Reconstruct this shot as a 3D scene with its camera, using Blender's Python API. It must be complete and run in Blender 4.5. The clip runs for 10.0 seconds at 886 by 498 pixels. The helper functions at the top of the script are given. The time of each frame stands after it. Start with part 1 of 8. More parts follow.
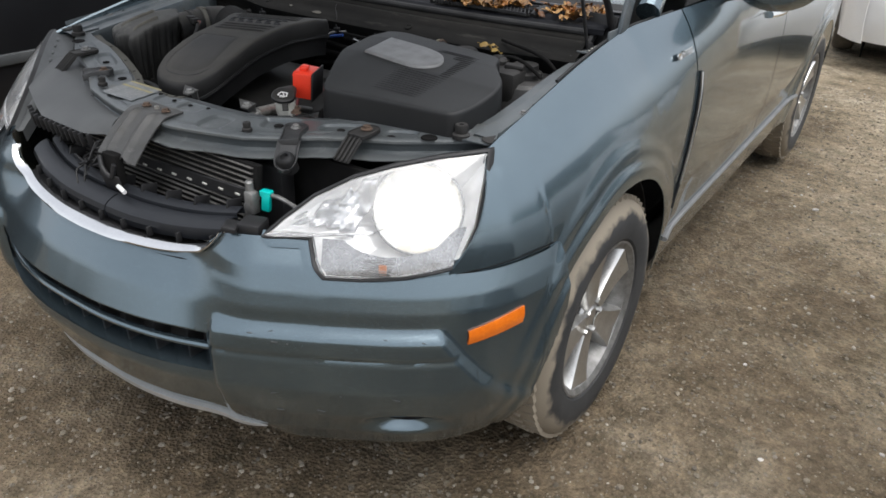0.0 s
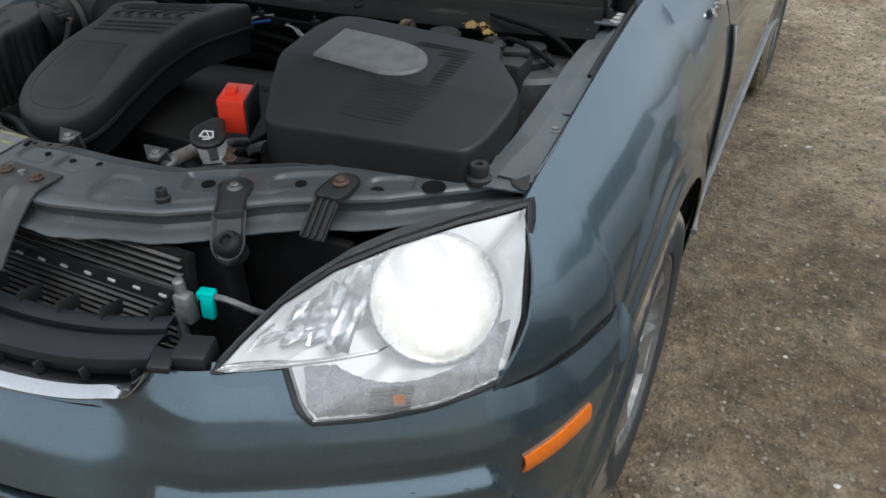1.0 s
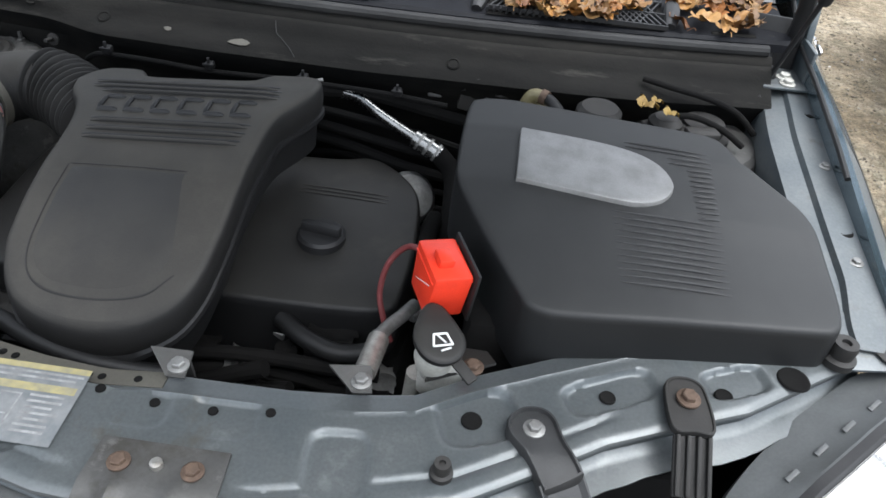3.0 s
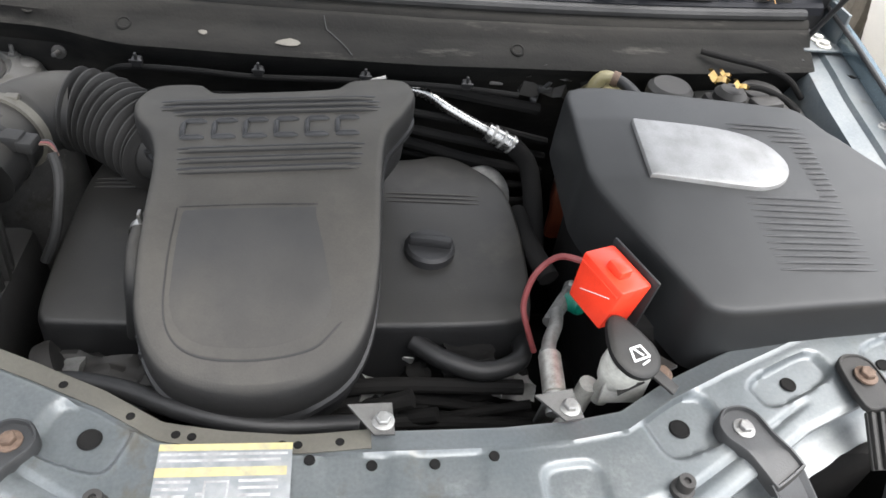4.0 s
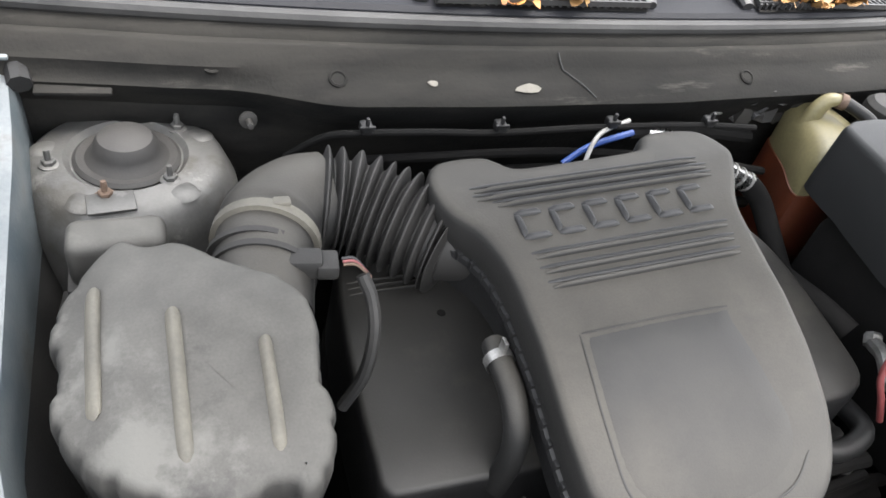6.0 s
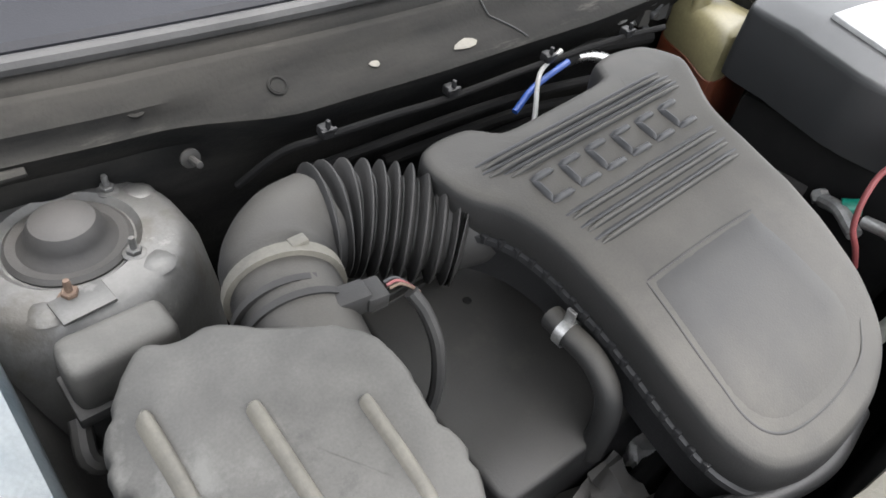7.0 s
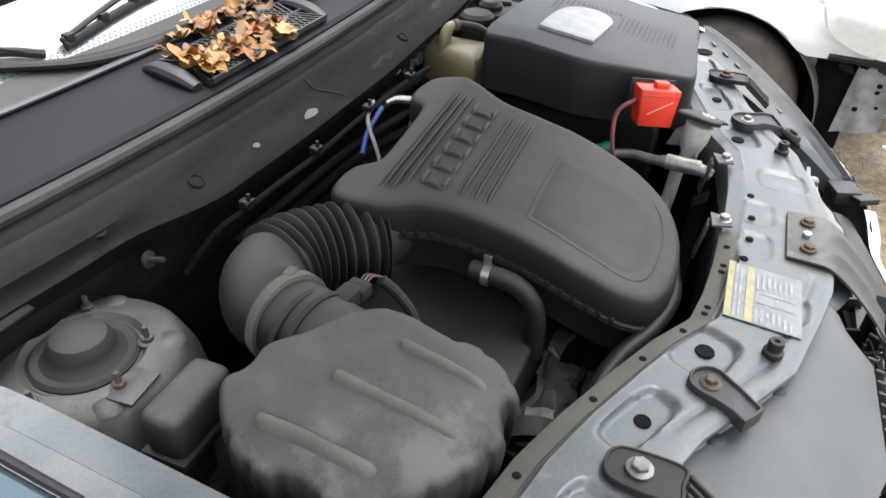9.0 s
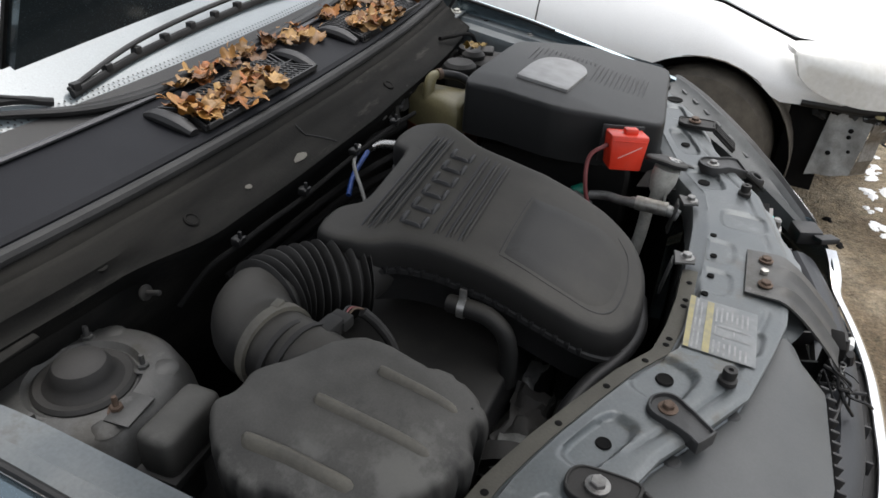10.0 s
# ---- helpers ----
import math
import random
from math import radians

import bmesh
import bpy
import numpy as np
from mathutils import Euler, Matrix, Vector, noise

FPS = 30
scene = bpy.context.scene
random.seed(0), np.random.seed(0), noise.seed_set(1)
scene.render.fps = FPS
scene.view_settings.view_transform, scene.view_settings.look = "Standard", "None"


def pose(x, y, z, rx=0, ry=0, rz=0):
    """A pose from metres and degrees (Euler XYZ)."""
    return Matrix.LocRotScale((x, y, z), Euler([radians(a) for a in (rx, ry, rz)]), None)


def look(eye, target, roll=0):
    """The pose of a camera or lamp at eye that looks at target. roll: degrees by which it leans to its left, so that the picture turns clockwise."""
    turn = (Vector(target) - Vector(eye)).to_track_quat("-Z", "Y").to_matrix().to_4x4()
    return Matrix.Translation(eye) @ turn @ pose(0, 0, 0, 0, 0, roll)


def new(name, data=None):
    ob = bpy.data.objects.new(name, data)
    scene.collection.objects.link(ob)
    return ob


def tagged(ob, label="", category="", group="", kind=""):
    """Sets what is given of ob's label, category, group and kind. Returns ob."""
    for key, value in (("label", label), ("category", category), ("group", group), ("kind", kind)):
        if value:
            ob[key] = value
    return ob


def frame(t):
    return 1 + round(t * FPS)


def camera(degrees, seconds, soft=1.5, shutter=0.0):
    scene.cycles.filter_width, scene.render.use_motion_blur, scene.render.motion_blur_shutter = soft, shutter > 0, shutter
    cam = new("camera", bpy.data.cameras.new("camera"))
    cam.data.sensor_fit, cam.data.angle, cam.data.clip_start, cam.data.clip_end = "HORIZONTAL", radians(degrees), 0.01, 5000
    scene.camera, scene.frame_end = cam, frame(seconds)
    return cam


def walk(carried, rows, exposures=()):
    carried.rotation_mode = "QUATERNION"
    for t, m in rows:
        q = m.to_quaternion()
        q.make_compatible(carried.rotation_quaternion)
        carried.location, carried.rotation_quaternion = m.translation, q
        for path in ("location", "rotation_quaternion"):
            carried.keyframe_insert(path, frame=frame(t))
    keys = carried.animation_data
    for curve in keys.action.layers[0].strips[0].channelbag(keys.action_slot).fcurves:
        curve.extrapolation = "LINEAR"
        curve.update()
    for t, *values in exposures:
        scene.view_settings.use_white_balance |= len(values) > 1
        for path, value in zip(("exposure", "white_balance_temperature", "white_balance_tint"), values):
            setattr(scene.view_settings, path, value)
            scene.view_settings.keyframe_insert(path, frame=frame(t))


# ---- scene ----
cam = camera(62.6, 10.0, soft=1.6)
PATH = [
    (0, (1.472, -0.704, 1.475), (0.5, 0.753, 0.51), 2.1),
    (0.5, (1.281, -0.563, 1.461), (0.404, 0.9, 0.418), 0.5),
    (1, (1.073, -0.336, 1.462), (0.311, 1.132, 0.337), -1.4),
    (1.5, (0.892, -0.246, 1.474), (0.287, 1.294, 0.35), 0.4),
    (2, (0.646, -0.212, 1.528), (0.259, 1.363, 0.358), 2.0),
    (2.5, (0.439, -0.157, 1.521), (0.192, 1.42, 0.316), 4.8),
    (4, (-0.066, -0.018, 1.533), (0.221, 1.44, 0.194), 8.6),
    (4.5, (-0.229, -0.022, 1.523), (0.145, 1.449, 0.221), 11.1),
    (5, (-0.362, 0.078, 1.499), (0.059, 1.536, 0.196), 11.4),
    (5.5, (-0.481, 0.236, 1.481), (-0.029, 1.647, 0.138), 13.2),
    (6, (-0.563, 0.297, 1.461), (0.13, 1.599, 0.11), 13.9),
    (7.5, (-0.732, 0.478, 1.429), (0.429, 1.325, 0.037), 6.6),
    (8, (-0.783, 0.463, 1.445), (0.513, 1.185, 0.104), 3.8),
    (8.5, (-0.878, 0.461, 1.467), (0.545, 1.092, 0.212), 3.4),
    (9, (-0.97, 0.455, 1.478), (0.556, 1.021, 0.316), 2.7),
    (9.5, (-1.019, 0.443, 1.505), (0.595, 0.976, 0.45), 3.3),
    (10, (-1.015, 0.418, 1.511), (0.573, 0.992, 0.439), 3.1),
]
EXPOSURES = [(0.0, 1.05, 6400, 10), (0.5, 0.92, 6200, 8), (1.0, 0.76, 6050, 7), (1.5, 0.80, 6100, 8), (2.0, 1.10, 6150, 8), (2.5, 1.35, 6050, 8), (4.0, 2.72, 6500, 10), (4.5, 2.80, 6550, 10), (5.5, 3.20, 6650, 10), (6.0, 3.25, 6600, 10), (7.5, 3.22, 6550, 10), (8.0, 2.95, 6550, 10), (8.5, 2.68, 6500, 10), (9.0, 2.25, 6450, 10), (9.5, 1.22, 6500, 10), (10.0, 1.24, 6500, 10)]
walk(cam, [(t, look(eye, target, roll)) for t, eye, target, roll in PATH], EXPOSURES)

# ---- daylight: an overcast sky with a soft sun ----
world = bpy.data.worlds.new("overcast_sky")
scene.world = world
world.use_nodes = True
wn, wl = world.node_tree.nodes, world.node_tree.links
sky = wn.new("ShaderNodeTexSky")
sky.sky_type = "NISHITA"
sky.sun_disc = False
sky.sun_elevation = radians(74)
sky.sun_rotation = radians(105)
sky.air_density, sky.dust_density = 1.0, 4.0
pale = wn.new("ShaderNodeHueSaturation")
pale.inputs["Saturation"].default_value = 0.22
wl.new(sky.outputs[0], pale.inputs["Color"])
wl.new(pale.outputs[0], wn["Background"].inputs["Color"])
wn["Background"].inputs["Strength"].default_value = 0.15
sun = new("sun", bpy.data.lights.new("sun", "SUN"))
sun.data.energy, sun.data.angle, sun.data.color = 0.5, radians(60), (1.0, 0.985, 0.96)
sun.matrix_world = look((5.5, -1.5, 20), (0, 0, 0.0))

# ---- building helpers ----
def finish(bm, sharp=32.0):
    for f in bm.faces:
        f.smooth = True
    for e in bm.edges:
        if len(e.link_faces) == 2 and e.calc_face_angle(0) > radians(sharp):
            e.smooth = False


def part(name, bm, material, parent=None, label="", sharp=32.0):
    finish(bm, sharp)
    me = bpy.data.meshes.new(name)
    bm.to_mesh(me)
    bm.free()
    me.materials.append(material)
    ob = new(name, me)
    if parent is not None:
        ob.parent = parent
    if label:
        ob["label"] = label
    return ob


def thing(name, label, category, x=0.0, y=0.0, z=0.0, group="", kind=""):
    ob = new(name)
    ob.empty_display_size = 0.1
    ob.matrix_basis = pose(x, y, z)
    return tagged(ob, label, category, group, kind)


def merge(*bms):
    out = bms[0]
    for b in bms[1:]:
        me = bpy.data.meshes.new("tmp")
        b.to_mesh(me)
        b.free()
        out.from_mesh(me)
        bpy.data.meshes.remove(me)
    return out


def moved(bm, m):
    bmesh.ops.transform(bm, matrix=m, verts=bm.verts)
    return bm


def rbox(size, at=(0, 0, 0), bevel=0.004, rot=(0, 0, 0), seg=2):
    bm = bmesh.new()
    bmesh.ops.create_cube(bm, size=1.0)
    bmesh.ops.scale(bm, vec=size, verts=bm.verts)
    if bevel > 0:
        bmesh.ops.bevel(bm, geom=list(bm.edges), offset=min(bevel, min(size) * 0.45), segments=seg, profile=0.5, affect="EDGES")
    return moved(bm, pose(*at, *rot))


def grid_mesh(rows, close_u=False, close_v=False):
    """A sheet through rows of points."""
    bm = bmesh.new()
    vs = [[bm.verts.new(p) for p in r] for r in rows]
    n, m = len(vs), len(vs[0])
    for i in range(n if close_u else n - 1):
        for j in range(m if close_v else m - 1):
            a, b, c, d = vs[i][j], vs[(i + 1) % n][j], vs[(i + 1) % n][(j + 1) % m], vs[i][(j + 1) % m]
            try:
                bm.faces.new((a, b, c, d))
            except ValueError:
                pass
    bmesh.ops.remove_doubles(bm, verts=bm.verts, dist=1e-5)
    return bm


def thick(bm, depth):
    """Gives a sheet thickness, away from its normals."""
    bmesh.ops.recalc_face_normals(bm, faces=bm.faces)
    bm.normal_update()
    edges = [(e.verts[0], e.verts[1]) for e in bm.edges if e.is_boundary]
    faces = list(bm.faces)
    back = {v: bm.verts.new(v.co - v.normal * depth) for v in list(bm.verts)}
    for f in faces:
        bm.faces.new([back[v] for v in reversed(f.verts)])
    for a, b in edges:
        try:
            bm.faces.new((a, b, back[b], back[a]))
        except ValueError:
            pass
    bmesh.ops.recalc_face_normals(bm, faces=bm.faces)
    return bm


def curve_points(pts, n=8, closed=False):
    """A smooth line through points (Catmull-Rom)."""
    p = [Vector(q) for q in pts]
    out = []
    k = len(p)
    for i in range(k if closed else k - 1):
        a = p[(i - 1) % k] if closed or i else p[0] * 2 - p[1]
        b, c = p[i], p[(i + 1) % k]
        d = p[(i + 2) % k] if closed or i < k - 2 else p[-1] * 2 - p[-2]
        for s in range(n):
            t = s / n
            out.append(0.5 * (2 * b + (c - a) * t + (2 * a - 5 * b + 4 * c - d) * t * t + (3 * b - a - 3 * c + d) * t**3))
    if not closed:
        out.append(p[-1].copy())
    return out


def tube(pts, r, seg=12, smooth=8, caps=True, squash=1.0):
    """A pipe along points; r is one radius or a function of the way along from 0 to 1."""
    line = curve_points(pts, smooth) if smooth > 1 else [Vector(q) for q in pts]
    rad = r if callable(r) else (lambda s: r)
    rows, up = [], Vector((0.13, 0.21, 1.0)).normalized()
    for i, c in enumerate(line):
        d = (line[min(i + 1, len(line) - 1)] - line[max(i - 1, 0)]).normalized()
        side = d.cross(up)
        if side.length < 0.05:
            side = d.cross(Vector((1, 0, 0)))
        side.normalize()
        up2 = side.cross(d).normalized()
        up = up2
        q = rad(i / (len(line) - 1))
        rows.append([c + q * (math.cos(a) * side + squash * math.sin(a) * up2) for a in [2 * math.pi * k / seg for k in range(seg)]])
    bm = grid_mesh(rows, close_v=True)
    if caps:
        bm.verts.ensure_lookup_table()
        bmesh.ops.holes_fill(bm, edges=[e for e in bm.edges if e.is_boundary], sides=0)
    bmesh.ops.recalc_face_normals(bm, faces=bm.faces)
    return bm


def lathe(profile, seg=24, at=(0, 0, 0), rot=(0, 0, 0), cap=True):
    """Turns a profile of (radius, height) round the z axis."""
    rows = [[(r * math.cos(a), r * math.sin(a), h) for a in [2 * math.pi * k / seg for k in range(seg)]] for r, h in profile]
    bm = grid_mesh(rows, close_v=True)
    if cap:
        bmesh.ops.holes_fill(bm, edges=[e for e in bm.edges if e.is_boundary], sides=0)
    bmesh.ops.recalc_face_normals(bm, faces=bm.faces)
    return moved(bm, pose(*at, *rot))


def resample(outline, n):
    """n points at even steps round a closed smooth outline in the plane."""
    line = curve_points([(x, y, 0) for x, y in outline], 10, True)
    line.append(line[0])
    cum = np.concatenate([[0], np.cumsum([(b - a).length for a, b in zip(line, line[1:])])])
    xs, ys = [v.x for v in line], [v.y for v in line]
    s = np.linspace(0, cum[-1], n, endpoint=False)
    return np.stack([np.interp(s, cum, xs), np.interp(s, cum, ys)], 1)


def inset(ring, d):
    a, b = np.roll(ring, 1, 0), np.roll(ring, -1, 0)
    t = b - a
    nrm = np.stack([-t[:, 1], t[:, 0]], 1) / (np.linalg.norm(t, axis=1)[:, None] + 1e-9)
    area = np.sum(ring[:, 0] * np.roll(ring[:, 1], -1) - np.roll(ring[:, 0], -1) * ring[:, 1])
    out = ring + nrm * d * (1 if area > 0 else -1)
    for _ in range(int(min(12, max(0.0, abs(d) - 0.01) / 0.002))):
        out = 0.5 * out + 0.25 * (np.roll(out, 1, 0) + np.roll(out, -1, 0))
    return out


def shell(outline, top, levels, n=72, rings=5, centre=None, cap=True):
    """A moulded lid: a closed outline, a top height function, and levels of (inset, drop below the top)."""
    ring = resample(outline, n)
    c = ring.mean(0) if centre is None else np.array(centre)
    rows = []
    for d, drop in levels:
        r = inset(ring, d)
        rows.append([(x, y, top(x, y) - drop if drop >= 0 else -drop) for x, y in r])
    last = inset(ring, levels[-1][0])
    if cap:
        for k in range(1, rings + 1):
            f = 1 - k / rings
            r = c + (last - c) * max(f, 0.001)
            rows.append([(x, y, top(x, y) - levels[-1][1]) for x, y in r])
    bm = grid_mesh(rows, close_v=True)
    bmesh.ops.recalc_face_normals(bm, faces=bm.faces)
    return bm


def strip_on(top, pts, width, height, lift=0.0, seg=10):
    """A raised rib along points in the plane, lying on a height function."""
    line = curve_points([(x, y, 0) for x, y in pts], seg) if len(pts) > 2 else [Vector((*pts[0], 0)).lerp(Vector((*pts[1], 0)), k / seg) for k in range(seg + 1)]
    rows = []
    last = len(line) - 1
    for i, p in enumerate(line):
        d = (line[min(i + 1, last)] - line[max(i - 1, 0)]).normalized()
        end = 0.1 if i in (0, last) else 1.0
        s = Vector((-d.y, d.x, 0)) * width / 2 * (0.6 if i in (0, last) else 1.0)
        row = []
        for k, hh in ((-1, -0.002), (-0.86, 0.5), (-0.5, 0.87), (0, 1.0), (0.5, 0.87), (0.86, 0.5), (1, -0.002)):
            q = p + s * k
            row.append((q.x, q.y, top(q.x, q.y) + lift + (hh * height * end if hh > 0 else hh)))
        rows.append(row)
    bm = grid_mesh(rows)
    bmesh.ops.recalc_face_normals(bm, faces=bm.faces)
    if sum(f.normal.z for f in bm.faces) < 0:
        bmesh.ops.reverse_faces(bm, faces=bm.faces)
    return bm


def bolt_bm(r=0.008, h=0.007, flange=1.5):
    a = lathe([(r * flange, 0), (r * flange, h * 0.25), (r * 1.15, h * 0.4)], 16)
    b = lathe([(r, h * 0.3), (r, h * 0.9), (r * 0.85, h)], 6)
    return merge(a, b)


def smooth01(v):
    v = min(1.0, max(0.0, v))
    return v * v * (3 - 2 * v)


def interp(x, table):
    return float(np.interp(x, [a for a, _ in table], [b for _, b in table]))

# ---- materials ----
def material(name, colour, rough=0.5, metal=0.0, second=None, scale=6.0, amount=0.5, fine=120.0, bump=0.15, coat=0.0, dust=None, dust_amount=0.0, spec=0.5, flakes=0.0):
    """A surface with cloudy variation, fine grain and, if told, dust that has settled on faces that look up."""
    m = bpy.data.materials.new(name)
    m.use_nodes = True
    n, l = m.node_tree.nodes, m.node_tree.links
    b = n["Principled BSDF"]
    co = n.new("ShaderNodeTexCoord")
    big = n.new("ShaderNodeTexNoise")
    big.inputs["Scale"].default_value, big.inputs["Detail"].default_value = scale, 6.0
    big.inputs["Roughness"].default_value = 0.6
    small = n.new("ShaderNodeTexNoise")
    small.inputs["Scale"].default_value, small.inputs["Detail"].default_value = fine, 4.0
    for t in (big, small):
        l.new(co.outputs["Object"], t.inputs["Vector"])
    ramp = n.new("ShaderNodeMapRange")
    ramp.inputs["From Min"].default_value, ramp.inputs["From Max"].default_value = 0.35, 0.68
    l.new(big.outputs["Fac"], ramp.inputs["Value"])
    mix = n.new("ShaderNodeMix")
    mix.data_type = "RGBA"
    second = second or tuple(c * (1 - 0.35 * amount) for c in colour)
    mix.inputs["A"].default_value, mix.inputs["B"].default_value = (*colour, 1), (*second, 1)
    l.new(ramp.outputs[0], mix.inputs["Factor"])
    out = mix.outputs["Result"]
    if dust:
        geo = n.new("ShaderNodeNewGeometry")
        sep = n.new("ShaderNodeSeparateXYZ")
        l.new(geo.outputs["Normal"], sep.inputs[0])
        up = n.new("ShaderNodeMapRange")
        up.inputs["From Min"].default_value, up.inputs["From Max"].default_value = 0.38, 0.94
        l.new(sep.outputs["Z"], up.inputs["Value"])
        cl = n.new("ShaderNodeTexNoise")
        cl.inputs["Scale"].default_value, cl.inputs["Detail"].default_value = scale * 2.3, 8.0
        l.new(co.outputs["Object"], cl.inputs["Vector"])
        cr = n.new("ShaderNodeMapRange")
        cr.inputs["From Min"].default_value, cr.inputs["From Max"].default_value = 0.2, 0.75
        cr.inputs["To Min"].default_value, cr.inputs["To Max"].default_value = 0.55, 1.0
        l.new(cl.outputs["Fac"], cr.inputs["Value"])
        mul = n.new("ShaderNodeMath")
        mul.operation = "MULTIPLY"
        l.new(up.outputs[0], mul.inputs[0])
        l.new(cr.outputs[0], mul.inputs[1])
        mul2 = n.new("ShaderNodeMath")
        mul2.operation = "MULTIPLY"
        mul2.inputs[1].default_value = dust_amount
        l.new(mul.outputs[0], mul2.inputs[0])
        dm = n.new("ShaderNodeMix")
        dm.data_type = "RGBA"
        dm.inputs["B"].default_value = (*dust, 1)
        l.new(out, dm.inputs["A"])
        l.new(mul2.outputs[0], dm.inputs["Factor"])
        out = dm.outputs["Result"]
    gm = n.new("ShaderNodeMix")
    gm.data_type, gm.blend_type = "RGBA", "OVERLAY"
    gm.inputs["Factor"].default_value = 0.25
    l.new(out, gm.inputs["A"])
    l.new(small.outputs["Fac"], gm.inputs["B"])
    l.new(gm.outputs["Result"], b.inputs["Base Color"])
    rr = n.new("ShaderNodeMapRange")
    rr.inputs["To Min"].default_value, rr.inputs["To Max"].default_value = max(0.02, rough - 0.08), min(1.0, rough + 0.12)
    l.new(small.outputs["Fac"], rr.inputs["Value"])
    l.new(rr.outputs[0], b.inputs["Roughness"])
    b.inputs["Metallic"].default_value = metal
    b.inputs["Specular IOR Level"].default_value = spec
    b.inputs["Coat Weight"].default_value = coat
    b.inputs["Coat Roughness"].default_value = 0.06
    if bump:
        bp = n.new("ShaderNodeBump")
        bp.inputs["Strength"].default_value, bp.inputs["Distance"].default_value = bump, 0.002
        l.new(small.outputs["Fac"], bp.inputs["Height"])
        l.new(bp.outputs[0], b.inputs["Normal"])
    return m


def wear(m, colour, scale=14.0, lo=0.58, hi=0.66, amount=0.7, edge=0.0, edge_colour=None, stretch=(1, 1, 1), fade=None, up=False):
    """Adds worn or dirty patches with ragged borders and, if told, pale edges."""
    n, l = m.node_tree.nodes, m.node_tree.links
    b = n["Principled BSDF"]
    co = n.new("ShaderNodeTexCoord")
    mp = n.new("ShaderNodeMapping")
    mp.inputs["Scale"].default_value = stretch
    l.new(co.outputs["Object"], mp.inputs["Vector"])
    t = n.new("ShaderNodeTexNoise")
    t.inputs["Scale"].default_value, t.inputs["Detail"].default_value, t.inputs["Roughness"].default_value = scale, 9.0, 0.68
    l.new(mp.outputs[0], t.inputs["Vector"])
    r = n.new("ShaderNodeMapRange")
    r.inputs["From Min"].default_value, r.inputs["From Max"].default_value = lo, hi
    r.inputs["To Max"].default_value = amount
    l.new(t.outputs["Fac"], r.inputs["Value"])
    worn = r.outputs[0]
    if fade:
        sx = n.new("ShaderNodeSeparateXYZ")
        l.new(co.outputs["Object"], sx.inputs[0])
        fr = n.new("ShaderNodeMapRange")
        fr.inputs["From Min"].default_value, fr.inputs["From Max"].default_value = fade
        fr.inputs["To Min"].default_value, fr.inputs["To Max"].default_value = 1.0, 0.2
        l.new(sx.outputs["X"], fr.inputs["Value"])
        mu = n.new("ShaderNodeMath")
        mu.operation = "MULTIPLY"
        l.new(worn, mu.inputs[0])
        l.new(fr.outputs[0], mu.inputs[1])
        worn = mu.outputs[0]
    if up:
        gu = n.new("ShaderNodeNewGeometry")
        su = n.new("ShaderNodeSeparateXYZ")
        l.new(gu.outputs["Normal"], su.inputs[0])
        ur = n.new("ShaderNodeMapRange")
        ur.inputs["From Min"].default_value, ur.inputs["From Max"].default_value = 0.25, 0.85
        l.new(su.outputs["Z"], ur.inputs["Value"])
        um = n.new("ShaderNodeMath")
        um.operation = "MULTIPLY"
        l.new(worn, um.inputs[0])
        l.new(ur.outputs[0], um.inputs[1])
        worn = um.outputs[0]
    steps_in = [(worn, colour)]
    if edge:
        g = n.new("ShaderNodeNewGeometry")
        e = n.new("ShaderNodeMapRange")
        e.inputs["From Min"].default_value, e.inputs["From Max"].default_value = 0.515, 0.57
        e.inputs["To Max"].default_value = edge
        l.new(g.outputs["Pointiness"], e.inputs["Value"])
        steps_in.append((e.outputs[0], edge_colour or colour))
    for fac, c in steps_in:
        src = b.inputs["Base Color"].links[0].from_socket
        mx = n.new("ShaderNodeMix")
        mx.data_type = "RGBA"
        mx.inputs["B"].default_value = (*c, 1)
        l.new(src, mx.inputs["A"])
        l.new(fac, mx.inputs["Factor"])
        l.new(mx.outputs["Result"], b.inputs["Base Color"])
    return m


DUST = (0.24, 0.215, 0.175)
paint = material("grey_blue_paint", (0.116, 0.160, 0.185), 0.22, 0.8, (0.105, 0.146, 0.170), 2.0, fine=900, bump=0.0, coat=0.9)
paint_in = material("dull_body_paint", (0.05625, 0.07125, 0.081), 0.36, 0.3, (0.1125, 0.1237, 0.1275), 12.0, fine=260, bump=0.1, dust=(0.195, 0.1988, 0.195), dust_amount=0.3)
cover_dusty = material("dusty_plastic", (0.0081, 0.0081, 0.0079), 0.6, 0.0, (0.0122, 0.0117, 0.0112), 7.0, fine=500, bump=0.12, dust=(0.0919, 0.0846, 0.0723), dust_amount=0.52, spec=0.32)
cover_worn = material("worn_dusty_plastic", (0.0061, 0.0061, 0.0063), 0.5, 0.0, (0.0113, 0.0113, 0.0117), 7.0, fine=500, bump=0.1, dust=(0.0595, 0.0560, 0.0490), dust_amount=0.32, spec=0.32)
cover_dark = material("charcoal_plastic", (0.0086, 0.0091, 0.0096), 0.5, 0.0, (0.0111, 0.0116, 0.0121), 8.0, fine=700, bump=0.1, dust=(0.0605, 0.0605, 0.0590), dust_amount=0.3, spec=0.34)
box_dusty = material("dusty_box_plastic", (0.0092, 0.0092, 0.0090), 0.62, 0.0, (0.0251, 0.0243, 0.0226), 13.0, fine=420, bump=0.1, dust=(0.1181, 0.1133, 0.1026), dust_amount=0.6, spec=0.32)
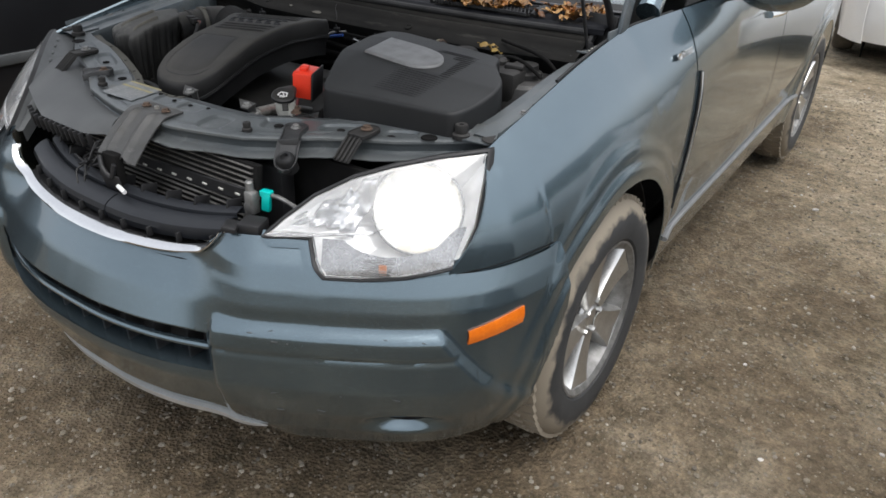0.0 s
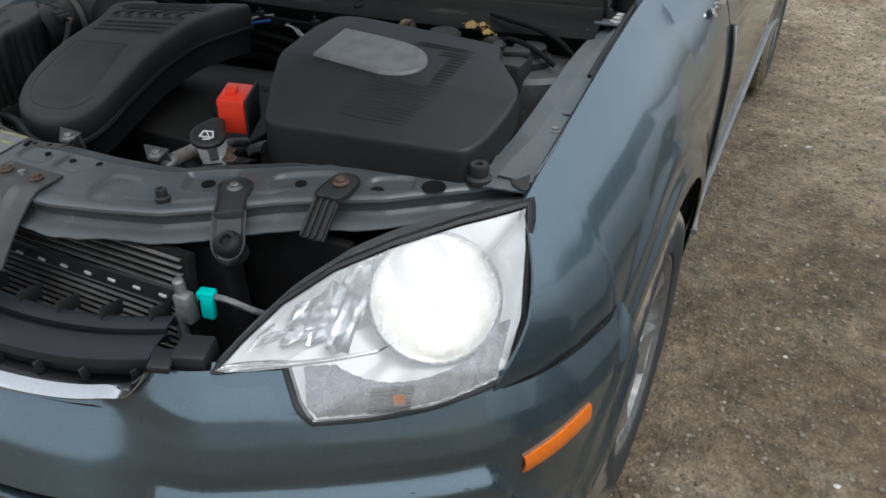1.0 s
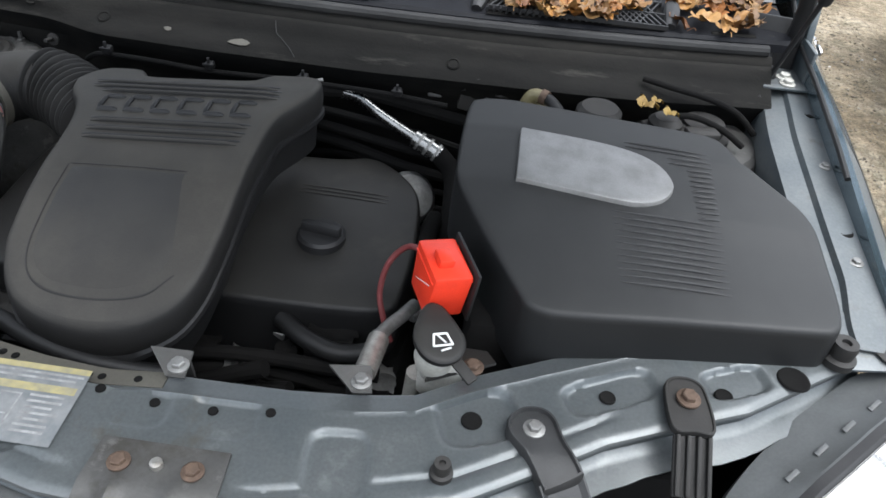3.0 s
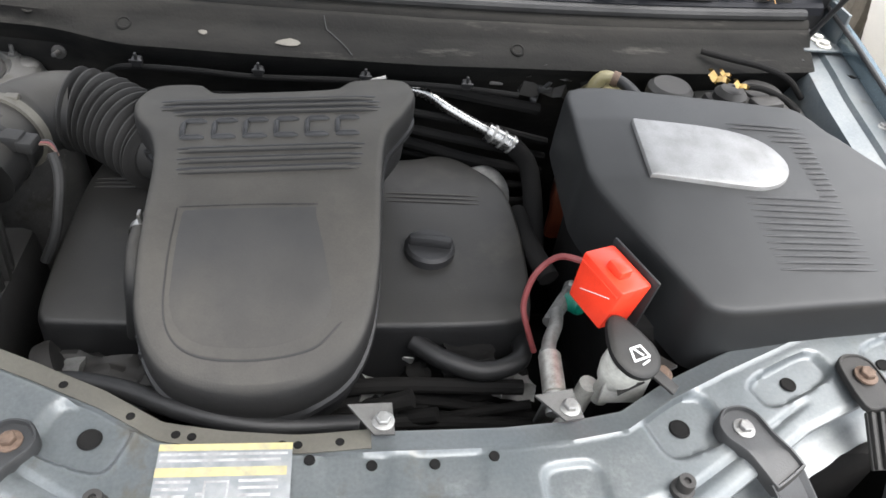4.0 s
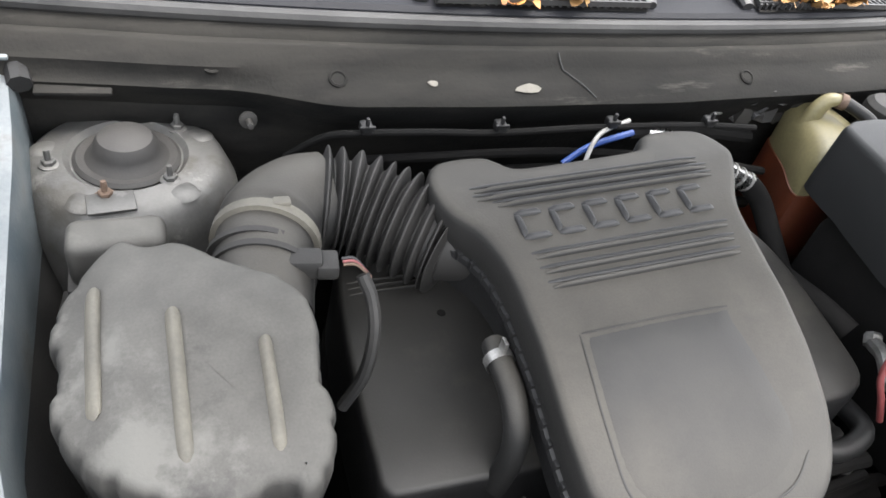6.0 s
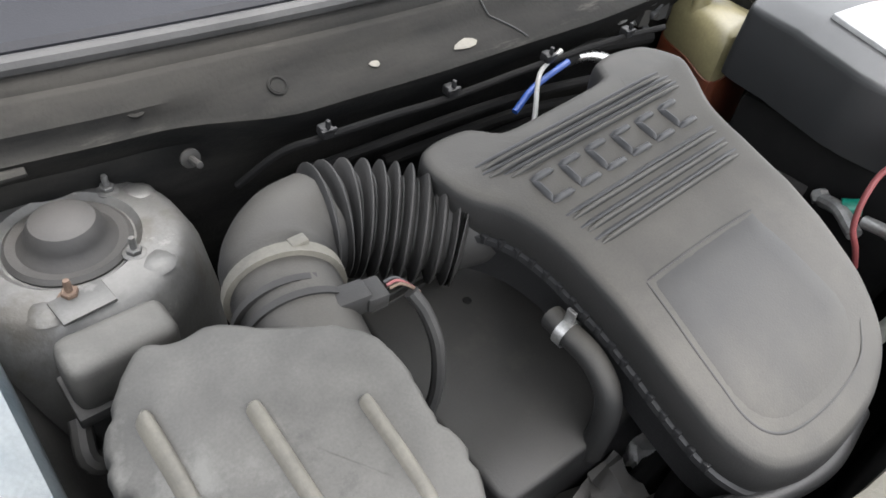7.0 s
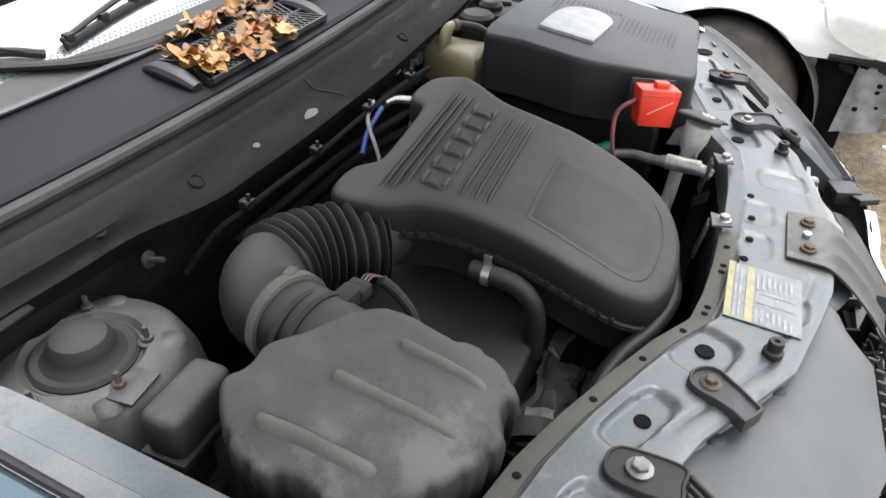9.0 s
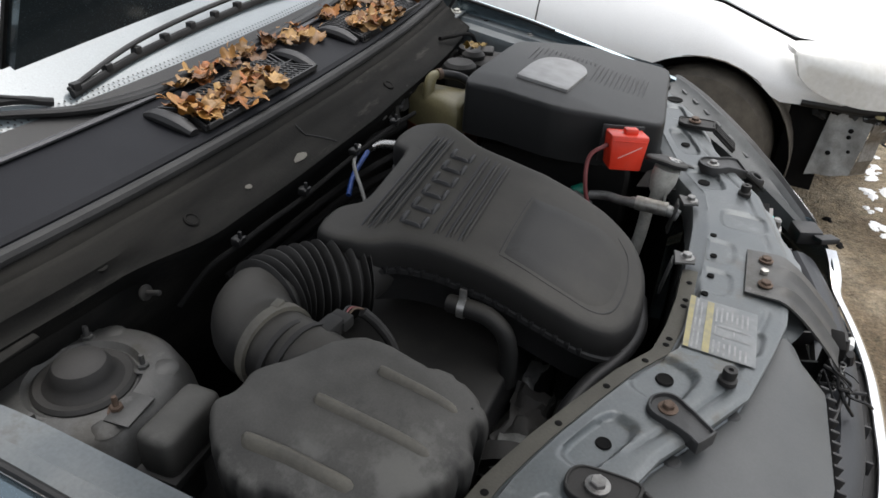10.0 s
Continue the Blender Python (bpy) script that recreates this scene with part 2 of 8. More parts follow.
black = material("black_plastic", (0.0112, 0.0112, 0.0120), 0.5, 0.0, (0.0192, 0.0192, 0.0200), 14.0, fine=500, bump=0.12, spec=0.40)
black_dusty = material("dusty_black_plastic", (0.0115, 0.0115, 0.0115), 0.6, 0.0, (0.0236, 0.0226, 0.0210), 12.0, fine=420, bump=0.14, dust=(0.0735, 0.0682, 0.0630), dust_amount=0.2, spec=0.30)
rubber = material("black_rubber", (0.0104, 0.0104, 0.0104), 0.6, 0.0, (0.0230, 0.0219, 0.0207), 10.0, fine=300, bump=0.1, dust=(0.0806, 0.0749, 0.0691), dust_amount=0.22, spec=0.30)
deflector = material("grey_panel_plastic", (0.052, 0.055, 0.056), 0.5, 0.0, (0.075, 0.078, 0.078), 5.0, fine=300, bump=0.1)
steel = material("dull_steel", (0.36, 0.36, 0.35), 0.38, 0.85, (0.22, 0.21, 0.2), 60.0, fine=500, bump=0.1)
zinc = material("zinc_bolt", (0.5, 0.49, 0.46), 0.4, 0.8, (0.3, 0.28, 0.25), 90.0, fine=500, bump=0.1)
rust = material("rusty_steel", (0.075, 0.048, 0.034), 0.7, 0.3, (0.12, 0.082, 0.058), 150.0, fine=700, bump=0.3)
alloy = material("satin_alloy", (0.6, 0.6, 0.585), 0.3, 0.9, (0.46, 0.455, 0.44), 14.0, fine=200, bump=0.04)
reflector_chrome = material("lamp_reflector", (0.86, 0.86, 0.85), 0.3, 0.45, (0.78, 0.78, 0.77), 20.0, fine=60, bump=0.15)
chrome = material("chrome", (0.82, 0.82, 0.82), 0.08, 1.0, (0.75, 0.75, 0.75), 8.0, fine=200, bump=0.0)
brushed = material("brushed_aluminium_plate", (0.27, 0.27, 0.268), 0.45, 0.55, (0.19, 0.188, 0.185), 22.0, fine=600, bump=0.1)
pipe_alu = material("aluminium_pipe", (0.3, 0.3, 0.295), 0.24, 1.0, (0.2, 0.2, 0.195), 40.0, fine=300, bump=0.1)
castalu = material("cast_aluminium", (0.3, 0.3, 0.29), 0.5, 0.7, (0.15, 0.145, 0.14), 30.0, fine=300, bump=0.3)
galv = material("galvanised_tower", (0.0506, 0.0506, 0.0497), 0.5, 0.35, (0.0843, 0.0835, 0.0801), 14.0, fine=260, bump=0.16, dust=(0.1020, 0.0986, 0.0918), dust_amount=0.36)
firewall_mat = material("dusty_firewall", (0.0043, 0.0045, 0.0046), 0.75, 0.0, (0.0081, 0.0081, 0.0077), 6.0, fine=220, bump=0.3, dust=(0.0260, 0.0248, 0.0223), dust_amount=0.12, spec=0.06)
# near-black, so that holes, gaps and deep parts carry shade in their colour
cavity = material("cavity_shade", (0.006, 0.006, 0.006), 0.9, 0.0, (0.011, 0.0105, 0.01), 6.0, fine=80, bump=0.3, spec=0.1)
red_plastic = material("red_plastic", (0.75, 0.045, 0.018), 0.35, 0.0, (0.62, 0.035, 0.015), 20.0, fine=500, bump=0.06)
red_rubber = material("dusty_red_cable", (0.13, 0.022, 0.022), 0.55, 0.0, (0.19, 0.05, 0.05), 40.0, fine=500, bump=0.1)
green_cap = material("green_plastic", (0.0, 0.13, 0.085), 0.4, 0.0, (0.0, 0.1, 0.07), 40.0, bump=0.05)
teal_cap = material("turquoise_plastic", (0.0, 0.48, 0.42), 0.4, 0.0, (0.0, 0.42, 0.38), 40.0, bump=0.05)
blue_wire = material("blue_tape", (0.006, 0.04, 0.19), 0.5, 0.0, None, 40.0)
orange_lens = material("amber_lens", (0.75, 0.17, 0.01), 0.16, 0.0, (0.65, 0.14, 0.01), 30.0, fine=160, bump=0.05, coat=0.6)
tank = material("yellowed_tank_plastic", (0.17, 0.15, 0.078), 0.4, 0.0, (0.12, 0.103, 0.055), 9.0, fine=200, bump=0.06)
coolant = material("reddish_coolant_tank", (0.13, 0.03, 0.012), 0.45, 0.0, (0.08, 0.024, 0.012), 9.0, fine=200, bump=0.06)
white_plastic = material("milky_plastic", (0.5, 0.5, 0.46), 0.5, 0.0, (0.3, 0.29, 0.26), 30.0, fine=300, bump=0.1)
white_mark = material("white_print", (0.75, 0.75, 0.73), 0.6, 0.0, None, 60.0)
yellow_print = material("yellow_print", (0.33, 0.285, 0.13), 0.6, 0.0, (0.23, 0.215, 0.14), 80.0)
sticker_mat = material("grey_label_film", (0.13, 0.1398, 0.1463), 0.5, 0.0, (0.195, 0.2015, 0.2015), 40.0)
bar_print = material("pale_print", (0.3, 0.305, 0.3), 0.6, 0.0, (0.16, 0.16, 0.16), 80.0)
cowl_mat = material("cowl_plastic", (0.0068, 0.0073, 0.0092), 0.56, 0.0, (0.0102, 0.0107, 0.0130), 6.0, fine=500, bump=0.1, spec=0.12)
# cowl plastic lightened, with the rim's sky highlight in its colour
cowl_rim = material("cowl_rim_sheen", (0.045, 0.046, 0.05), 0.3, 0.0, (0.06, 0.06, 0.064), 12.0, fine=300, bump=0.1)
wiper_black = material("wiper_plastic", (0.007, 0.007, 0.0075), 0.5, 0.0, (0.012, 0.012, 0.012), 16.0, fine=400, bump=0.1, spec=0.35)
white_paint = material("white_car_paint", (0.78, 0.78, 0.77), 0.25, 0.0, (0.72, 0.72, 0.71), 2.0, fine=500, bump=0.0, coat=0.5)
dark_paint = material("black_car_paint", (0.006, 0.006, 0.007), 0.3, 0.0, (0.01, 0.01, 0.011), 2.0, fine=500, bump=0.0, coat=0.3)
seal = material("rubber_seal", (0.012, 0.012, 0.0125), 0.65, 0.0, (0.03, 0.03, 0.03), 8.0, fine=300, bump=0.1, spec=0.3)
skid = material("silver_trim_paint", (0.5, 0.5, 0.49), 0.35, 0.5, (0.4, 0.4, 0.39), 8.0, fine=300, bump=0.03)


def glass_material(name, tint=(0.95, 0.97, 0.96), rough=0.0, ior=1.45):
    m = bpy.data.materials.new(name)
    m.use_nodes = True
    b = m.node_tree.nodes["Principled BSDF"]
    b.inputs["Base Color"].default_value = (*tint, 1)
    b.inputs["Transmission Weight"].default_value = 1.0
    b.inputs["Roughness"].default_value = rough
    b.inputs["IOR"].default_value = ior
    return m


lens_glass = glass_material("clear_lens", (0.98, 0.98, 0.98), 0.02, 1.58)
lens_glass.node_tree.nodes["Principled BSDF"].inputs["Transmission Weight"].default_value = 0.93  # diffuse white share stands in for glare on the lens
window_glass = glass_material("window_glass", (0.25, 0.3, 0.29), 0.0)
# pale base colour stands in for the sky mirrored in the glass
windshield_mat = material("sky_toned_windshield", (0.15, 0.178, 0.19), 0.3, 0.0, (0.11, 0.13, 0.138), 1.6, fine=400, bump=0.02, coat=1.0)


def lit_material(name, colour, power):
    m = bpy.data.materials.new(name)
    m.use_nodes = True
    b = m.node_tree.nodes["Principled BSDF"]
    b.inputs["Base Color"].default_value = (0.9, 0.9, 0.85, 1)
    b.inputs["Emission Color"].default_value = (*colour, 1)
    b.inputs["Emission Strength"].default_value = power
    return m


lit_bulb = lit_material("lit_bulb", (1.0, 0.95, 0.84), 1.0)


def tyre_material():
    m = material("tyre_rubber", (0.022, 0.023, 0.024), 0.75, 0.0, (0.04, 0.04, 0.04), 12.0, fine=300, bump=0.2)
    n, l = m.node_tree.nodes, m.node_tree.links
    b = n["Principled BSDF"]
    src = b.inputs["Base Color"].links[0].from_socket
    co = n.new("ShaderNodeTexCoord")
    vm = n.new("ShaderNodeVectorMath")
    vm.operation = "MULTIPLY"
    vm.inputs[1].default_value = (0, 1, 1)
    l.new(co.outputs["Object"], vm.inputs[0])
    ln = n.new("ShaderNodeVectorMath")
    ln.operation = "LENGTH"
    l.new(vm.outputs[0], ln.inputs[0])
    nz = n.new("ShaderNodeTexNoise")
    nz.inputs["Scale"].default_value, nz.inputs["Detail"].default_value = 16.0, 6.0
    l.new(co.outputs["Object"], nz.inputs["Vector"])
    ad = n.new("ShaderNodeMath")
    ad.operation = "MULTIPLY_ADD"
    ad.inputs[1].default_value = 0.075
    l.new(nz.outputs["Fac"], ad.inputs[0])
    l.new(ln.outputs["Value"], ad.inputs[2])
    mr = n.new("ShaderNodeMapRange")
    mr.inputs["From Min"].default_value, mr.inputs["From Max"].default_value = 0.334, 0.354
    l.new(ad.outputs[0], mr.inputs["Value"])
    mx = n.new("ShaderNodeMix")
    mx.data_type = "RGBA"
    mx.inputs["B"].default_value = (0.25, 0.215, 0.165, 1)
    l.new(src, mx.inputs["A"])
    l.new(mr.outputs[0], mx.inputs["Factor"])
    l.new(mx.outputs["Result"], b.inputs["Base Color"])
    return m


tyre_mat = tyre_material()


def soil_material():
    m = bpy.data.materials.new("packed_gravel_soil")
    m.use_nodes = True
    n, l = m.node_tree.nodes, m.node_tree.links
    b = n["Principled BSDF"]
    co = n.new("ShaderNodeTexCoord")

    def nz(scale, detail=8.0, rough=0.62):
        t = n.new("ShaderNodeTexNoise")
        t.inputs["Scale"].default_value, t.inputs["Detail"].default_value, t.inputs["Roughness"].default_value = scale, detail, rough
        l.new(co.outputs["Object"], t.inputs["Vector"])
        return t

    def ramp(src, stops):
        r = n.new("ShaderNodeValToRGB")
        r.color_ramp.elements[0].position, r.color_ramp.elements[0].color = stops[0][0], (*stops[0][1], 1)
        r.color_ramp.elements[1].position, r.color_ramp.elements[1].color = stops[-1][0], (*stops[-1][1], 1)
        for p, c in stops[1:-1]:
            r.color_ramp.elements.new(p).color = (*c, 1)
        l.new(src, r.inputs[0])
        return r

    a = ramp(nz(1.7, 10.0, 0.7).outputs["Fac"], [(0.34, (0.118, 0.091, 0.058)), (0.45, (0.208, 0.168, 0.114)), (0.55, (0.27, 0.225, 0.16)), (0.66, (0.38, 0.332, 0.252))])
    g = ramp(nz(26, 10.0, 0.8).outputs["Fac"], [(0.3, (0.22, 0.22, 0.22)), (0.5, (0.5, 0.5, 0.5)), (0.72, (0.8, 0.79, 0.77))])
    v = n.new("ShaderNodeTexVoronoi")
    v.inputs["Scale"].default_value = 95.0
    l.new(co.outputs["Object"], v.inputs["Vector"])
    vr = ramp(v.outputs["Color"], [(0.0, (0.3, 0.29, 0.28)), (0.6, (0.5, 0.5, 0.5)), (1.0, (0.75, 0.73, 0.7))])
    m1 = n.new("ShaderNodeMix")
    m1.data_type, m1.blend_type = "RGBA", "OVERLAY"
    m1.inputs["Factor"].default_value = 0.9
    l.new(a.outputs[0], m1.inputs["A"])
    l.new(g.outputs[0], m1.inputs["B"])
    m2 = n.new("ShaderNodeMix")
    m2.data_type, m2.blend_type = "RGBA", "OVERLAY"
    m2.inputs["Factor"].default_value = 0.45
    l.new(m1.outputs["Result"], m2.inputs["A"])
    l.new(vr.outputs[0], m2.inputs["B"])
    mid = ramp(nz(6.5, 8.0, 0.7).outputs["Fac"], [(0.36, (0.3, 0.31, 0.28)), (0.5, (0.5, 0.5, 0.5)), (0.66, (0.66, 0.65, 0.63))])
    m3 = n.new("ShaderNodeMix")
    m3.data_type, m3.blend_type = "RGBA", "OVERLAY"
    m3.inputs["Factor"].default_value = 0.6
    l.new(m2.outputs["Result"], m3.inputs["A"])
    l.new(mid.outputs[0], m3.inputs["B"])
    # darker soil in ragged patches, most of it round the car's front
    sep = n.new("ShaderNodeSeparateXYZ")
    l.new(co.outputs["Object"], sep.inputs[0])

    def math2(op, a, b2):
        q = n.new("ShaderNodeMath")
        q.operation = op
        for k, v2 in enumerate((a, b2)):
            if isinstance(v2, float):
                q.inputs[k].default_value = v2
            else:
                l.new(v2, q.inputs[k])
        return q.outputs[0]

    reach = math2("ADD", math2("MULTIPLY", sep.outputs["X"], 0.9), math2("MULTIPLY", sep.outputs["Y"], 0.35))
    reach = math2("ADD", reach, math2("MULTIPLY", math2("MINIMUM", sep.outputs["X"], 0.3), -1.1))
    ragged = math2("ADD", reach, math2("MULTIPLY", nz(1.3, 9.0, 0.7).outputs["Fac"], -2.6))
    front_dark = n.new("ShaderNodeMapRange")
    front_dark.inputs["From Min"].default_value, front_dark.inputs["From Max"].default_value = -0.3, 0.95
    front_dark.inputs["To Min"].default_value, front_dark.inputs["To Max"].default_value = 0.85, 0.0
    l.new(ragged, front_dark.inputs["Value"])
    darkened = n.new("ShaderNodeMix")
    darkened.data_type, darkened.blend_type = "RGBA", "MULTIPLY"
    darkened.inputs["B"].default_value = (0.42, 0.385, 0.35, 1)
    l.new(front_dark.outputs[0], darkened.inputs["Factor"])
    l.new(m3.outputs["Result"], darkened.inputs["A"])
    l.new(darkened.outputs["Result"], b.inputs["Base Color"])
    b.inputs["Roughness"].default_value = 0.9
    b.inputs["Specular IOR Level"].default_value = 0.25
    ad = n.new("ShaderNodeMath")
    ad.operation = "ADD"
    l.new(nz(38, 6.0, 0.7).outputs["Fac"], ad.inputs[0])
    l.new(v.outputs["Distance"], ad.inputs[1])
    bp = n.new("ShaderNodeBump")
    bp.inputs["Strength"].default_value, bp.inputs["Distance"].default_value = 0.8, 0.013
    l.new(ad.outputs[0], bp.inputs["Height"])
    l.new(bp.outputs[0], b.inputs["Normal"])
    return m


soil = soil_material()


def varied(name, stops, rough=0.8, island=True, fine=60.0):
    """Colours that differ from piece to piece."""
    m = bpy.data.materials.new(name)
    m.use_nodes = True
    n, l = m.node_tree.nodes, m.node_tree.links
    b = n["Principled BSDF"]
    if island:
        src = n.new("ShaderNodeNewGeometry").outputs["Random Per Island"]
    else:
        src = n.new("ShaderNodeObjectInfo").outputs["Random"]
    r = n.new("ShaderNodeValToRGB")
    r.color_ramp.elements[0].position, r.color_ramp.elements[0].color = 0.0, (*stops[0], 1)
    r.color_ramp.elements[1].position, r.color_ramp.elements[1].color = 1.0, (*stops[-1], 1)
    for k, c in enumerate(stops[1:-1], 1):
        r.color_ramp.elements.new(k / (len(stops) - 1)).color = (*c, 1)
    l.new(src, r.inputs[0])
    co = n.new("ShaderNodeTexCoord")
    t = n.new("ShaderNodeTexNoise")
    t.inputs["Scale"].default_value, t.inputs["Detail"].default_value = fine, 6.0
    l.new(co.outputs["Object"], t.inputs["Vector"])
    mx = n.new("ShaderNodeMix")
    mx.data_type, mx.blend_type = "RGBA", "OVERLAY"
    mx.inputs["Factor"].default_value = 0.6
    l.new(r.outputs[0], mx.inputs["A"])
    l.new(t.outputs["Fac"], mx.inputs["B"])
    l.new(mx.outputs["Result"], b.inputs["Base Color"])
    b.inputs["Roughness"].default_value = rough
    return m


bar_paint = material("worn_bar_paint", (0.0686, 0.0801, 0.0862), 0.34, 0.35, (0.0924, 0.1012, 0.1038), 9.0, fine=260, bump=0.1, dust=(0.1672, 0.1716, 0.1672), dust_amount=0.2)
# pale edges: scratched paint plus sky highlights put into the colour
wear(bar_paint, (0.30, 0.31, 0.31), 9.0, 0.58, 0.68, 0.36, 0.28, (0.2700, 0.2790, 0.2745), (1, 1, 1), (-0.05, 0.9))
wear(bar_paint, (0.0765, 0.0675, 0.0495), 11.0, 0.57, 0.66, 0.65, 0.0, None, (1.3, 1, 1), (-0.05, 0.25))
flange_dirt = material("dirty_flange", (0.0654, 0.0625, 0.0506), 0.7, 0.1, (0.0416, 0.0393, 0.0327), 16.0, fine=300, bump=0.2, dust=(0.1190, 0.1101, 0.0892), dust_amount=0.4)
wear(paint_in, (0.06, 0.055, 0.045), 12.0, 0.58, 0.66, 0.5)
wear(box_dusty, (0.122, 0.119, 0.109), 9.0, 0.55, 0.64, 0.6, 0.2, (0.1110, 0.1073, 0.0962), up=True)
wear(box_dusty, (0.0148, 0.0144, 0.0141), 10.0, 0.60, 0.70, 0.6)
wear(cover_dusty, (0.0756, 0.0691, 0.0576), 5.0, 0.5, 0.74, 0.55, up=True)
wear(cover_dusty, (0.0216, 0.0216, 0.0223), 8.0, 0.58, 0.68, 0.35, up=True)
wear(cover_worn, (0.0560, 0.0518, 0.0434), 9.0, 0.55, 0.75, 0.5, up=True)
wear(galv, (0.0400, 0.0360, 0.0288), 16.0, 0.55, 0.66, 0.7)
wear(galv, (0.1600, 0.1560, 0.1480), 26.0, 0.6, 0.66, 0.5)
wear(firewall_mat, (0.0317, 0.0295, 0.0259), 5.0, 0.46, 0.68, 0.5, 0.0, None, (0.35, 1.5, 1.5))
wear(firewall_mat, (0.0864, 0.0814, 0.0720), 22.0, 0.6, 0.7, 0.5, 0.0, None, (0.2, 1.2, 1.2), up=True)
wear(firewall_mat, (0.034, 0.0325, 0.0295), 4.0, 0.36, 0.66, 0.55, 0.0, None, (0.3, 1.2, 1.2), up=True)
wear(cowl_mat, (0.0255, 0.0255, 0.0263), 16.0, 0.6, 0.72, 0.35, 0.0, None, (0.5, 1.2, 1.2))
ridge_worn = material("worn_pale_ridge", (0.1054, 0.0975, 0.0790), 0.65, 0.0, (0.0632, 0.0590, 0.0501), 18.0, fine=300, bump=0.15)
grille_satin = material("blue_black_satin_plastic", (0.0095, 0.011, 0.014), 0.4, 0.0, (0.0135, 0.015, 0.018), 9.0, fine=350, bump=0.08, spec=0.4)
sill_trim = material("dull_silver_trim", (0.2, 0.205, 0.205), 0.5, 0.3, (0.15, 0.152, 0.15), 9.0, fine=300, bump=0.05)
lamp_white = material("pale_lamp_lens", (0.6, 0.59, 0.55), 0.15, 0.1, (0.62, 0.62, 0.6), 9.0, fine=60, bump=0.04, coat=0.6)
bracket_black = material("dusty_bracket_plastic", (0.014, 0.0145, 0.015), 0.5, 0.0, (0.028, 0.0285, 0.029), 14.0, fine=420, bump=0.14)
fin_metal = material("dirty_condenser_fin", (0.26, 0.25, 0.235), 0.45, 0.4, (0.1, 0.095, 0.088), 12.0, fine=300, bump=0.1)
shroud_mat = material("grey_lamp_shroud", (0.085, 0.09, 0.092), 0.5, 0.0, (0.06, 0.063, 0.064), 14.0, fine=300, bump=0.1)
bowl_white = material("lamp_bowl", (0.78, 0.78, 0.765), 0.25, 0.5, (0.64, 0.62, 0.53), 12.0, fine=28, bump=0.6)
# yellowish reflections put into the bowl colour as patches
wear(bowl_white, (0.42, 0.36, 0.24), 11.0, 0.56, 0.64, 0.6)
# bright and near-black reflections mixed into the facet colour by noise
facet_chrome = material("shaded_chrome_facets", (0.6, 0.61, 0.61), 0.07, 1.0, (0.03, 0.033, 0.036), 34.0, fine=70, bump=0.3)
amber_rib = material("amber_turn_bulb", (0.5, 0.17, 0.04), 0.3, 0.0, (0.35, 0.1, 0.02), 40.0)
lamp_dark = material("lamp_shadow_trim", (0.09, 0.09, 0.09), 0.35, 0.4, (0.05, 0.05, 0.05), 30.0)
lamp_grey = material("clear_turn_lamp", (0.24, 0.245, 0.25), 0.25, 0.8, (0.15, 0.153, 0.157), 30.0, fine=90, bump=0.15)
stone_mat = varied("mixed_gravel", [(0.08, 0.066, 0.047), (0.2, 0.168, 0.122), (0.13, 0.11, 0.083), (0.24, 0.208, 0.158), (0.1, 0.085, 0.065), (0.34, 0.31, 0.255)], 0.9)
pale_stone = varied("pale_stone", [(0.42, 0.41, 0.38), (0.55, 0.53, 0.5), (0.35, 0.33, 0.3)], 0.8)
leaf_mat = varied("autumn_leaf", [(0.18, 0.062, 0.008), (0.25, 0.12, 0.022), (0.06, 0.026, 0.01), (0.3, 0.175, 0.055), (0.22, 0.065, 0.006), (0.075, 0.033, 0.011), (0.2, 0.115, 0.042), (0.12, 0.05, 0.01)], 0.55, False, 1.8)
snow_mat = material("old_snow", (0.8, 0.81, 0.82), 0.6, 0.0, (0.72, 0.73, 0.74), 12.0, fine=90, bump=0.4)


def rear_dark_panel():
    """The dusty cover plastic with a darker tone towards the rear of the panel."""
    m = material("panel_dusty_plastic", (0.0081, 0.0081, 0.0079), 0.6, 0.0, (0.0122, 0.0117, 0.0112), 7.0, fine=500, bump=0.12, dust=(0.0919, 0.0846, 0.0723), dust_amount=0.52, spec=0.32)
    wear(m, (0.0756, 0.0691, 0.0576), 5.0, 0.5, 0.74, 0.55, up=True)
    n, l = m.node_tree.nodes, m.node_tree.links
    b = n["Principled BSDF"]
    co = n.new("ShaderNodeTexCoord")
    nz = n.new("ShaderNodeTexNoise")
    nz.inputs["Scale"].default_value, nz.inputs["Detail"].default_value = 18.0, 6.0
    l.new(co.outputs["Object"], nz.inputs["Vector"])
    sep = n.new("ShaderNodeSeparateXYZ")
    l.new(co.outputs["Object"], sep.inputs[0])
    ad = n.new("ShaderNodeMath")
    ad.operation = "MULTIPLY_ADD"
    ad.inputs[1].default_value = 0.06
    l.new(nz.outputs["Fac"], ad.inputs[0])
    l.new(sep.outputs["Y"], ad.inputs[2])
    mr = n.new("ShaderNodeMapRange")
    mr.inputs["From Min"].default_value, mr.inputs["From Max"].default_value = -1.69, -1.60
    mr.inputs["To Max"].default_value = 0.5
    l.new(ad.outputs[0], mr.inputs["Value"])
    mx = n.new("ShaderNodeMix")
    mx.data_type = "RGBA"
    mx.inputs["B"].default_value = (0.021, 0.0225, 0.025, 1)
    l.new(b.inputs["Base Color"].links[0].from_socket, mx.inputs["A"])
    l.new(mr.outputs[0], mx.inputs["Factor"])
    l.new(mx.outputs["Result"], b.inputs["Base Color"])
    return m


cover_panel = rear_dark_panel()

